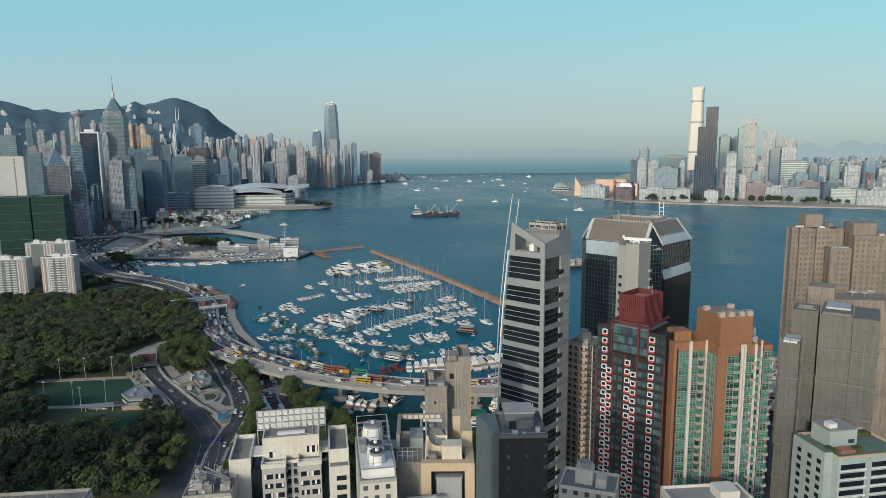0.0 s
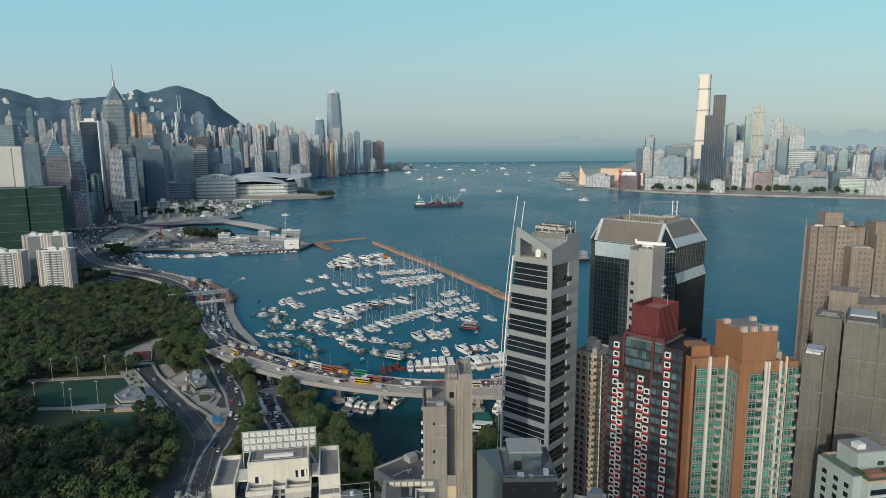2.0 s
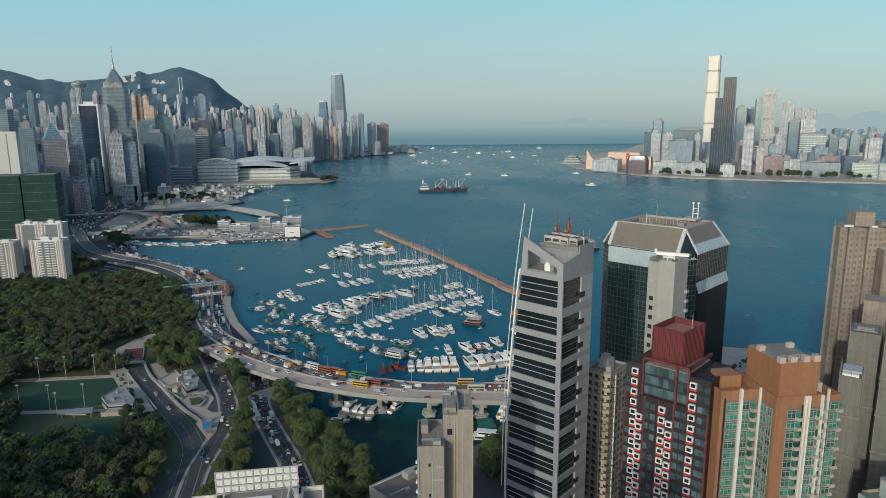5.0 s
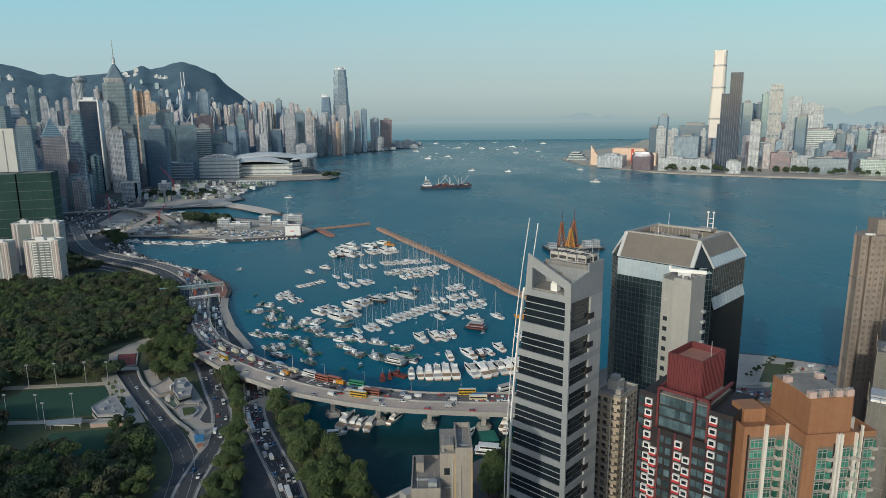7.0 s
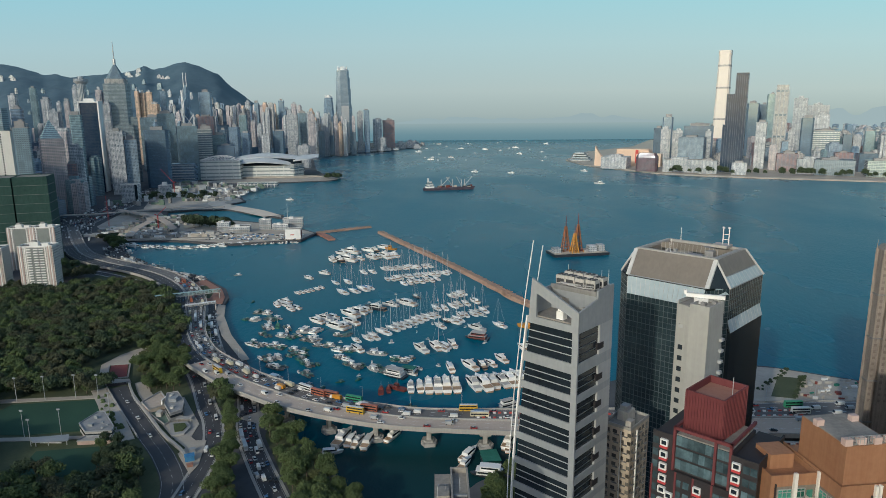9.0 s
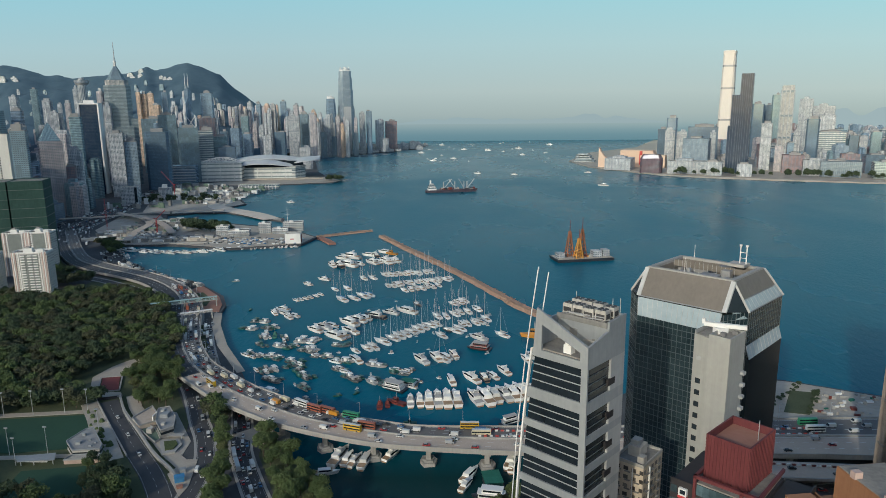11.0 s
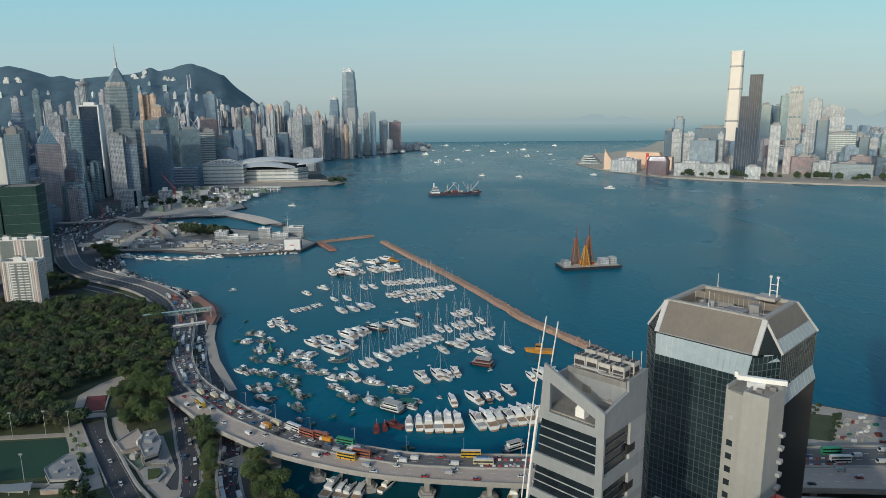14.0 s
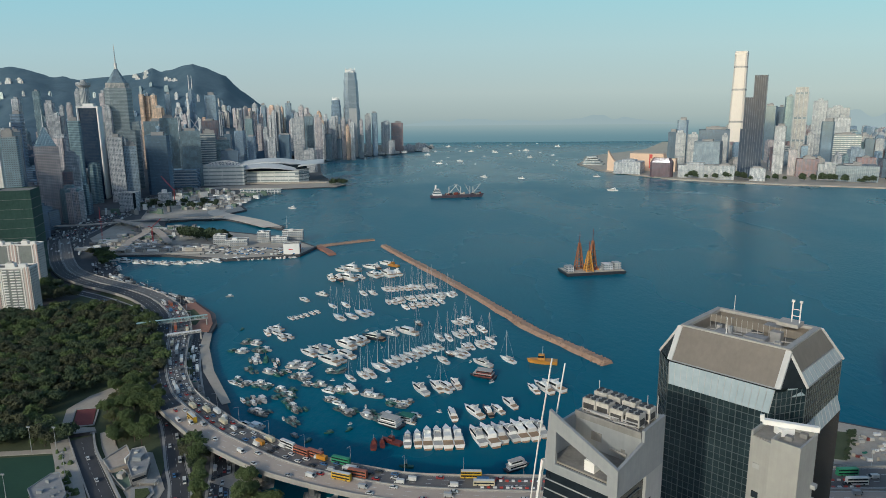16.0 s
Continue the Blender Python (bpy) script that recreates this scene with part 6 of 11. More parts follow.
    UNIT = mesh_of(bm, "air_conditioner", CREAM_UNIT)
    bm = bmesh.new()
    box(bm, -0.5, 0.5, -0.7, 0.0, -0.12, 0.0)
    LEDGE = mesh_of(bm, "ledge", BALCONY_GREY)
    ro = random.Random(19)

    def put(name, me, x, y, z, rz=0.0):
        o = new(name, me)
        o.parent = t
        o.matrix_basis = pose(x, y, z, 0, 0, rz)
        return o

    for i in range(21):
        z = 109.2 - i * 2.87
        for me, x, y, rz in ((W3, -8.3, 3.92, 0), (W2, -4.3, 3.92, 0), (W1, 4.6, -3.08, 0), (W2, 11.0, -3.08, 0), (W2, 14.8, 0.42, 0), (W1, 19.9, 0.42, 0), (W1, -0.08, 1.9, -90), (W2, -0.08, -0.9, -90)):
            put("window", me, x, y, z + 0.1, rz)
        for x, y in ((-2.0, 4), (6.7, -3), (16.6, 0.5), (12.6, -3), (21.4, 0.5)):
            if x in (12.6, 21.4) and i % 2:
                b = put("ledge", LEDGE, x, y - 0.08, z - 0.2)
                if ro.random() < 0.8:
                    u = new("air_conditioner", UNIT)
                    u.parent = b
                continue
            b = put("balcony", BAL, x, y, z - 0.5)
            d = new("balcony_door", DOOR)
            d.parent = b
    for k in range(12):
        bm = bmesh.new()
        x = 1.3 + k * 0.95
        beam(bm, (x, -1.9, 124.9), (x, -1.9, 127.0), 0.12)
        part("roof_rail_post", bm, ALUMINIUM, t)
    for z in (126.2, 127.0):
        bm = bmesh.new()
        beam(bm, (1.2, -1.9, z), (11.9, -1.9, z), 0.1)
        part("roof_rail", bm, ALUMINIUM, t)
    # roof clutter
    for x, y, w, d, h in ((16, 6, 5, 4, 3.4), (18, 11, 6, 4, 5.0), (-6, 12, 6, 6, 3.6)):
        bm = bmesh.new()
        box(bm, x - w / 2, x + w / 2, y - d / 2, y + d / 2, 112.4 if x > 0 else 113.8, (112.4 if x > 0 else 113.8) + h)
        part("roof_hut", bm, ORANGE_TILE if x < 0 else BEIGE_WALL, t)


BEIGE_FRONT = facade("old_beige_front", (0.66, 0.57, 0.44), (0.05, 0.045, 0.04), 2.9, 2.6, (0.2, 0.78), (0.3, 0.75), (0.33, 0.28, 0.21), gloss=0.3, macro=False)
GREY_FRONT = facade("old_grey_front", (0.42, 0.43, 0.43), (0.045, 0.055, 0.06), 3.0, 3.0, (0.15, 0.85), (0.32, 0.76), (0.28, 0.285, 0.285), gloss=0.3, macro=False)
WHITE_FRONT = facade("white_painted_front", (0.66, 0.63, 0.57), (0.05, 0.06, 0.065), 3.1, 3.2, (0.3, 0.72), (0.3, 0.75), (0.50, 0.47, 0.42), gloss=0.3, macro=False)
DARK_FRONT = facade("dark_grey_front", (0.036, 0.039, 0.046), (0.03, 0.035, 0.045), 3.3, 5.2, (0.42, 0.6), (0.35, 0.7), (0.026, 0.029, 0.036), gloss=0.3, macro=False)


def block(name, label, x, y, turn, w, d, h, mat, z0=3, parapet=1.0, pmat=None, category="building", roof=None):
    """Plain block: walls, flat roof, parapet. Origin at its front left corner."""
    t = thing(name, label, category, pose(x, y, 0, 0, 0, turn))
    bm = bmesh.new()
    box(bm, 0, w, 0, d, z0, h)
    part("wall", bm, mat, t)
    k = 0.35
    for q in ((0, w, 0, k), (0, w, d - k, d), (0, k, k, d - k), (w - k, w, k, d - k)):
        bm = bmesh.new()
        box(bm, *q, h, h + parapet)
        part("parapet", bm, pmat or CONCRETE, t)
    bm = bmesh.new()
    box(bm, k, w - k, k, d - k, h, h + 0.12)
    part("roof", bm, roof or ROOF_STAIN, t)
    return t


def lump(t, name, mat, *boxes):
    for q in boxes:
        bm = bmesh.new()
        box(bm, *q)
        part(name, bm, mat, t)


banded_tower()
glass_tower()
dark_tower()
orange_tower()
# cream greyed down: shade on the bays put into their colour
BAY_SHADED = surface("bay_grey_paint", (0.40, 0.38, 0.36), (0.50, 0.475, 0.45), 0.15, 1.0, 0.75, streak=0.5)
CREAM = surface("cream_paint", (0.60, 0.56, 0.49), (0.74, 0.70, 0.63), 0.12, 0.9, 0.7, streak=0.6)
CREAM_FRONT = surface("off_white_panel", (0.56, 0.50, 0.42), (0.68, 0.62, 0.53), 0.15, 1.0, 0.7, streak=0.7)

# ---- old apartment block between the towers ----
t = block("old_apartment_block", "old beige apartment block with rusty window hoods", 54.5, 279, -40, 9.5, 13.5, 96, BEIGE_FRONT)
bm = bmesh.new()
box(bm, -0.9, 0.9, -0.7, 0, 0, 0.12)
hood_me = mesh_of(bm, "window_hood", CONCRETE_DARK)
for i in range(22):
    for x in (1.6, 4.6, 7.6):
        o = new("window_hood", hood_me)
        o.parent = t
        o.matrix_basis = pose(x, 0, 93.5 - i * 2.9)
    for y in (2.2, 6.2, 10.4):
        o = new("window_hood", hood_me)
        o.parent = t
        o.matrix_basis = pose(9.5, y, 93.5 - i * 2.9, 0, 0, 90)
lump(t, "drain_pipe", WHITE_PAINT, (9.5, 9.9, 4.0, 4.4, 3, 95), (6.0, 6.3, -0.3, 0, 3, 95))
lump(t, "roof_hut", BEIGE_WALL, (2, 6, 5, 10, 96, 99.5), (6.5, 8.5, 2, 4.5, 96, 98.2))
lump(t, "water_tank", CONCRETE, (2.4, 5, 6, 9, 99.5, 101))

# ---- slab with a stair shaft, straight ahead ----
TAUPE = surface("weathered_taupe_render", (0.225, 0.205, 0.18), (0.31, 0.285, 0.25), 0.12, 0.8, 0.8, streak=0.7)
OCHRE = surface("ochre_stain", (0.36, 0.25, 0.13), (0.45, 0.33, 0.19), 0.2, 1, 0.8, streak=0.5)
TAN = surface("tan_render", (0.46, 0.36, 0.24), (0.56, 0.45, 0.32), 0.1, 0.8, 0.8, streak=0.5)
t = block("slab_block", "tall narrow taupe slab block with a stair shaft", -6.2, 203.5, 2, 7.2, 16, 103.2, TAUPE, parapet=1.1, pmat=TAUPE)
lump(t, "lift_room", TAUPE, (7.2, 11.0, 4.5, 17.5, 3, 111.0), (1.0, 3.0, 9, 13, 103.3, 106.0))
lump(t, "stair_shaft", TAUPE, (11.0, 15.2, 3.6, 17.5, 3, 111.6))
for q in ((11.0, 15.2, 3.6, 4.0), (11.0, 15.2, 17.1, 17.5), (11.0, 11.4, 4.0, 17.1), (14.8, 15.2, 4.0, 17.1)):
    lump(t, "shaft_parapet", TAUPE, (*q, 111.6, 112.9))
lump(t, "roof_hood", TAUPE, (7.6, 10.6, 6, 10, 111.0, 112.4))
lump(t, "shaft_window", DARK_GLASS, (8.2, 9.6, 4.42, 4.55, 105.2, 107.0))
lump(t, "roof_mast", STEEL, (7.9, 8.0, 5, 5.1, 111, 115.5), (9.6, 9.7, 8, 8.1, 111, 114), (13, 13.1, 9, 9.1, 111.6, 115), (1.5, 1.6, 2, 2.1, 103.2, 107), (5.6, 5.7, 4, 4.1, 103.2, 106.4))
lump(t, "roof_pipe", PALE_CLAD, (7.5, 10.7, 7, 7.3, 111.1, 111.6), (8.0, 8.3, 5, 12, 111.1, 111.7), (11.6, 14.6, 6.4, 6.8, 111.7, 112.3), (1, 6, 5, 5.3, 103.4, 103.9), (4.2, 6.4, 1.2, 3, 103.3, 105.1))
lump(t, "rib", OCHRE, (10.7, 11.0, 4.25, 4.5, 3, 111.0), (14.9, 15.2, 3.4, 3.6, 3, 111.6))
lump(t, "pipe", GREY_CLAD, (10.1, 10.3, 4.2, 4.5, 3, 109), (12.2, 12.35, 3.35, 3.6, 3, 108), (3.9, 4.1, -0.25, 0, 3, 100), (0.3, 0.5, -0.25, 0, 3, 101), (7.3, 7.5, 4.2, 4.5, 3, 104))
lump(t, "pipe_branch", GREY_CLAD, (8.2, 10.1, 4.25, 4.45, 101.6, 101.8), (4.1, 6.8, -0.2, 0, 94.4, 94.6), (5.0, 7.0, -0.2, 0, 98.2, 98.4))
for z in (98.4, 89.5, 86.0):
    lump(t, "vent", DARK_GLASS, (3.0, 3.6, -0.05, 0.1, z, z + 0.9))
for i in range(18):
    lump(t, "window", DARK_GLASS, (-0.05, 0.1, 3, 4.6, 96 - i * 3, 97.4 - i * 3), (-0.05, 0.1, 9, 10.6, 96 - i * 3, 97.4 - i * 3))
    lump(t, "air_conditioner", WHITE_PAINT, (-0.6, 0, 6.2, 7.2, 95.8 - i * 3, 96.5 - i * 3))
# ---- the nearer roofs just below the camera's way ----
def nearer(t, eye, k):
    """Draw a thing towards a point, sizes and all."""
    t.matrix_basis = Matrix.Translation(eye) @ Matrix.Scale(k, 4) @ Matrix.Translation(-eye) @ t.matrix_basis
    return t


ROOF_EYE, ROOF_K, ROOF_FOOT = Vector((0.7, 8.6, 181.9)), 0.464, -203.5
t = block("terrace_block", "old stained block with an open roof terrace", -15.6, 178, 2, 16.2, 22.5, 83, TAUPE, z0=ROOF_FOOT, pmat=TAUPE)
nearer(t, ROOF_EYE, ROOF_K)
for q in ((0, 1.1, 6, 22.4), (1.1, 14.6, 21.3, 22.4), (14.6, 15.7, 11, 22.4)):
    lump(t, "frame_beam", TAUPE, (*q, 88.6, 90.2))
for q in ((0.1, 1.0, 6, 6.9), (0.1, 1.0, 21.4, 22.3), (14.7, 15.6, 21.4, 22.3), (14.7, 15.6, 11, 11.9), (7.4, 8.2, 21.4, 22.3)):
    lump(t, "frame_post", CONCRETE_DARK, (*q, 83.1, 88.6))
for i in range(7):
    lump(t, "frame_panel", CREAM_FRONT, (1.6 + i * 1.85, 3.0 + i * 1.85, 21.2, 21.3, 88.8, 90.0))
    lump(t, "panel_gap", CONCRETE_DARK, (3.0 + i * 1.85, 3.45 + i * 1.85, 21.22, 21.3, 88.8, 90.0))
for y in (2, 4.5):
    lump(t, "rail", STEEL, (0.4, 8.0, y, y + 0.1, 86.4, 86.5), (0.4, 8.0, y, y + 0.1, 85.2, 85.3))
    for i in range(6):
        lump(t, "rail_post", STEEL, (0.4 + i * 1.5, 0.5 + i * 1.5, y, y + 0.1, 83.1, 86.5))
lump(t, "screen", PALE_CLAD, (4.0, 8.4, 12, 20, 83.1, 86.2))
lump(t, "lean_to", PALE_CLAD, (-3.8, -0.1, 10, 16, 70, 84))
t = block("tank_block", "cream rooftop tank house beside an open frame", -6.6, 183.5, 2, 6.6, 12.6, 89.0, CREAM_FRONT, z0=ROOF_FOOT, pmat=CREAM_FRONT, roof=ROOF_STAIN)
nearer(t, ROOF_EYE, ROOF_K)
lump(t, "hatch", CONCRETE_DARK, (1.2, 2.6, 8, 9.6, 89.1, 90.3))
lump(t, "stain_panel", TAN, (0.6, 1.8, -0.1, 0, 84, 88.6), (4.4, 5.8, -0.1, 0, 84, 88.6))
t = block("frame_block", "tan block with a portal frame and tanks on its roof", -7.9, 178.6, 0, 16.1, 14, 82.4, BEIGE_WALL, z0=ROOF_FOOT, pmat=TAN, roof=ROOF_STAIN)
nearer(t, ROOF_EYE, ROOF_K)
lump(t, "portal_column", TAN, (0, 3.0, -2.6, -0.02, ROOF_FOOT, 82), (13.2, 16.1, -2.6, -0.02, ROOF_FOOT, 82))
lump(t, "portal_beam", TAN, (0, 16.1, -2.6, -0.02, 82, 84.6), (13.4, 16.1, 0, 13.6, 82.5, 84.4))
# charcoal sheet over the wall paints the shade inside the portal
lump(t, "portal_recess", CHARCOAL, (3.02, 13.18, -0.3, -0.03, 50, 82))
lump(t, "lift_box", GREY_CLAD, (4.6, 12.2, -2.2, -0.35, 60, 79.6))
lump(t, "lift_box_roof", PALE_CLAD, (4.3, 12.5, -2.4, -0.3, 79.6, 80.1))
for i in range(6):
    lump(t, "tank_panel", CREAM_FRONT, (6.4 + i * 1.0, 7.3 + i * 1.0, 0.1, 0.3, 84.7, 88.6))
lump(t, "roof_tank", CREAM_FRONT, (6.3, 12.4, 0.32, 5.0, 82.5, 88.7))
for i in range(9):
    lump(t, "rail_post", WHITE_PAINT, (1.2, 1.35, 0.3 + i * 1.5, 0.45 + i * 1.5, 82.5, 88.4))
lump(t, "rail", WHITE_PAINT, (1.18, 1.36, 0.3, 12.4, 88.2, 88.45), (1.2, 1.34, 0.3, 12.4, 86.3, 86.5), (1.2, 1.34, 0.3, 12.4, 84.4, 84.6))
lump(t, "roof_unit", CONCRETE_DARK, (2.2, 4.6, 1.5, 4, 82.5, 85.4), (2.4, 5.4, 6.2, 8.6, 82.5, 86.0))
lump(t, "buttress", TAN, (9.8, 12.2, 14.1, 20, ROOF_FOOT, 92.5), (12.6, 15.9, 8.5, 14.05, ROOF_FOOT, 89.8))
dish = thing("satellite_dish", "large grey satellite dish tilted on a rooftop", "dish", pose(-3.6, 183.2, 89.4, 48, 0, 35))
nearer(dish, ROOF_EYE, ROOF_K)
bm = bmesh.new()
prev = None
for i in range(6):
    q = i / 5
    v = [bm.verts.new((x, y, 0.9 * q * q)) for x, y in ring(20, max(0.05, 2.9 * q))]
    if prev:
        for k in range(20):
            bm.faces.new((prev[k], prev[(k + 1) % 20], v[(k + 1) % 20], v[k]))
    prev = v
part("reflector", bm, CONCRETE_DARK, dish)
bm = bmesh.new()
for k in range(3):
    g = 2 * math.pi * k / 3
    beam(bm, (2.2 * math.cos(g), 2.2 * math.sin(g), 0.6), (0, 0, 2.0), 0.09)
beam(bm, (0, 0, 0), (0, -1.6, -2.4), 0.35)
part("feed_support", bm, STEEL, dish)

# white plant block with cooling towers in a scaffold cage
PLANT = pose(-25.0, 165.5, 0, 0, 0, 10)
t = block("plant_block", "white block whose roof carries cooling towers", -25.0, 165.5, 10, 10.6, 30, 83.6, WHITE_FRONT, z0=ROOF_FOOT, roof=ROOF_STAIN)
nearer(t, ROOF_EYE, ROOF_K)
lump(t, "plant_casing", WHITE_PAINT, (0.9, 10.2, 2.6, 8.0, 74, 86.6), (0.9, 10.2, 8.02, 15.6, 83.7, 85.6))
lump(t, "casing_lip", PALE_CLAD, (0.8, 10.3, 2.5, 2.9, 86.6, 86.8))
for y, rad, h, fan, z in ((7.0, 2.5, 2.6, True, 86.6), (12.4, 2.6, 3.6, True, 85.62), (25.4, 3.4, 6.2, False, 83.72)):
    c = thing("cooling_tower", "round white rooftop cooling tower with a dark fan" if fan else "broad round white rooftop tank with a dark lid", "cooling tower", PLANT @ pose(5.5, y, z), group="cooling towers")
    nearer(c, ROOF_EYE, ROOF_K)
    bm = bmesh.new()
    prism(bm, ring(24, rad), 0, h * 0.55)
    prism(bm, ring(24, rad), h * 0.55, h, scale=0.9)
    part("drum", bm, WHITE_PAINT, c)
    bm = bmesh.new()
    prism(bm, ring(24, rad * 0.86), h, h + 0.8, scale=1.04)
    collar = part("fan_ring", bm, PALE_CLAD, c)
    bm = bmesh.new()
    prism(bm, ring(24, rad * 0.78), h + 0.8, h + 0.86)
    part("fan" if fan else "lid", bm, FAN_DARK if fan else CONCRETE_DARK, collar)
    bm = bmesh.new()
    prism(bm, ring(8, 0.55), h + 0.86, h + 1.7)
    part("motor", bm, WHITE_PAINT, c)
    for k in range(6):
        g = 2 * math.pi * k / 6
        bm = bmesh.new()
        beam(bm, (math.cos(g) * (rad + 0.12), math.sin(g) * (rad + 0.12), 0), (math.cos(g) * (rad + 0.05), math.sin(g) * (rad + 0.05), h), 0.14)
        part("strut", bm, PALE_CLAD, c)
cage = thing("scaffold_cage", "thin steel scaffold cage round the cooling towers", "scaffold", PLANT @ pose(0, 0, 83.72))
nearer(cage, ROOF_EYE, ROOF_K)
for i in range(11):
    y = 0.8 + i * 2.85
    for x in (0.6, 10.4):
        lump(cage, "post", STEEL, (x - 0.06, x + 0.06, y - 0.06, y + 0.06, -6 if y < 3 else 0, 5.6 if y < 18 else 8.2))
    if i % 2 == 0:
        lump(cage, "tie", STEEL, (0.6, 10.4, y - 0.05, y + 0.05, 5.5 if y < 18 else 8.1, 5.6 if y < 18 else 8.2))
for x in (0.6, 10.4):
    for z in (1.6, 3.4, 5.2):
        lump(cage, "rail", STEEL, (x - 0.05, x + 0.05, 0.8, 29.3, z, z + 0.1))
for z in (2, 4, 6, 8.1):
    lump(cage, "rail", STEEL, (0.6, 10.4, 29.2, 29.3, z, z + 0.1))
lump(t, "ladder_wall", PALE_CLAD, (0.5, 3.0, 17.5, 22.5, 83.7, 87.5), (7.4, 10.0, 18.2, 21.5, 83.7, 86.6))
r = random.Random(21)
for i in range(22):
    bm = bmesh.new()
    y = r.uniform(-6, 2.2)
    beam(bm, (r.uniform(-6, 4), y, 74.6 + r.uniform(0, 2.4)), (r.uniform(8, 24), y + r.uniform(-2, 2), 74.6 + r.uniform(0, 3)), r.choice((0.3, 0.5, 0.9)))
    part("duct", bm, r.choice((GREY_CLAD, CREAM_FRONT, PALE_CLAD, TAUPE)), t)
lump(t, "annex", GREY_FRONT, (-7, 24, -9, -0.02, ROOF_FOOT, 74.4))

# ---- cream apartment block with a lattice sign on its roof ----
t = block("cream_apartment_block", "cream apartment block with setbacks and a lattice roof sign", -56.7, 192.3, 10.3, 18.0, 13.0, 83.2, GREY_FRONT, pmat=CREAM)
lump(t, "penthouse", CREAM, (0, 17.5, 3.4, 12.1, 83.3, 89.6))
for q in ((0, 17.5, 3.4, 3.8), (0, 0.4, 3.8, 12.1), (17.1, 17.5, 3.8, 12.1)):
    lump(t, "penthouse_parapet", CREAM, (*q, 89.6, 90.6))
lump(t, "penthouse_roof", ROOF_STAIN, (0.4, 17.1, 3.8, 12.1, 89.6, 89.75))
lump(t, "penthouse_window", DARK_GLASS, (2.0, 4.0, 3.32, 3.45, 84.0, 86.0), (13.6, 17.0, 3.32, 3.45, 84.8, 87.0))
lump(t, "window_blind", WHITE_PAINT, (3.0, 4.0, 3.26, 3.31, 84.0, 86.0), (14.4, 15.2, 3.26, 3.31, 84.8, 87.0), (16.2, 16.8, 3.26, 3.31, 84.8, 87.0))
lump(t, "skylight", WHITE_PAINT, (4.4, 13.0, 7.0, 8.4, 89.75, 90.5))
lump(t, "roof_pipe", STEEL, (1.0, 1.15, 4.5, 11.5, 90.0, 90.15), (15.4, 15.55, 4.5, 11.5, 90.0, 90.15), (1.0, 15.5, 5.2, 5.35, 90.2, 90.35))
lump(t, "bay", BAY_SHADED, (0.0, 7.1, -2.2, 0, 3, 83.2), (11.0, 18.0, -2.2, 0, 3, 83.2))
for q in ((-0.2, 7.3, -2.4, -2.0), (-0.2, 0.2, -2.0, 3.3), (6.9, 7.3, -2.0, 3.3), (10.8, 18.2, -2.4, -2.0), (10.8, 11.2, -2.0, 3.3), (17.8, 18.2, -2.0, 3.3)):
    lump(t, "bay_parapet", CREAM, (*q, 83.2, 84.6))
for i in range(16):
    z = 79.6 - i * 3.1
    for x in (0.7, 4.0, 11.7, 15.0):
        lump(t, "window", DARK_GLASS, (x, x + 2.6, -2.26, -2.1, z, z + 1.6))
        lump(t, "window_blind", WHITE_PAINT, (x + (i * 7 + int(x)) % 3 * 0.9, x + (i * 7 + int(x)) % 3 * 0.9 + 0.6, -2.3, -2.26, z + 0.3 * (i % 2), z + 1.6))
    lump(t, "window", DARK_GLASS, (7.6, 8.7, -0.06, 0.1, z, z + 1.6), (9.4, 10.5, -0.06, 0.1, z, z + 1.6), (22.6, 25.6, -7.7, -7.55, z + 0.3, z + 1.9))
    lump(t, "window_hood", CREAM, (22.4, 25.8, -8.1, -7.7, z + 2.1, z + 2.25))
lump(t, "wing", CREAM, (-10.4, -3.8, 3, 21, 3, 83.4), (20.4, 26.6, -2.7, 15.4, 3, 86.6), (20.4, 26.6, -7.6, -2.72, 3, 83.4))
lump(t, "wing_roof", ROOF_STAIN, (-10.0, -4.2, 3.4, 20.6, 83.4, 83.55), (20.8, 26.2, -2.3, 15.0, 86.6, 86.75), (20.8, 26.2, -7.2, -2.75, 83.4, 83.5))
for q in ((-10.4, -9.9, 3, 21, 83.4, 84.9), (-9.9, -3.8, 20.5, 21, 83.4, 84.9), (-9.9, -3.8, 3, 3.5, 83.4, 84.5), (-4.3, -3.8, 3.5, 20.5, 83.4, 84.9), (20.4, 20.9, -2.7, 15.4, 86.6, 88.0), (26.1, 26.6, -2.7, 15.4, 86.6, 88.0), (20.9, 26.1, 14.9, 15.4, 86.6, 88.0), (20.9, 26.1, -2.7, -2.3, 86.6, 87.8), (20.4, 26.6, -7.6, -7.2, 83.4, 84.5), (26.2, 26.6, -7.2, -2.8, 83.4, 84.5)):
    lump(t, "wing_parapet", CREAM, q)
lump(t, "link", DARK_GLASS, (18.1, 20.35, 0, 11, 3, 83.0), (-3.75, -0.1, 2, 11, 3, 81))
lump(t, "link_roof", CREAM, (-3.8, -0.2, 5, 12, 84, 84.5), (18.2, 20.3, 4, 12, 84, 84.4))
SIGN = pose(-56.7, 192.3, 0, 0, 0, 10.3) @ pose(-2.4, 13.6, 88.9)
s = thing("roof_sign", "white lattice billboard frame seen from behind", "billboard", SIGN)
Wd = 22.0
for i in range(12):
    bm = bmesh.new()
    beam(bm, (Wd * i / 11, 0.3, -5.7), (Wd * i / 11, 0.3, 6.6), 0.24)
    part("post", bm, STEEL, s)
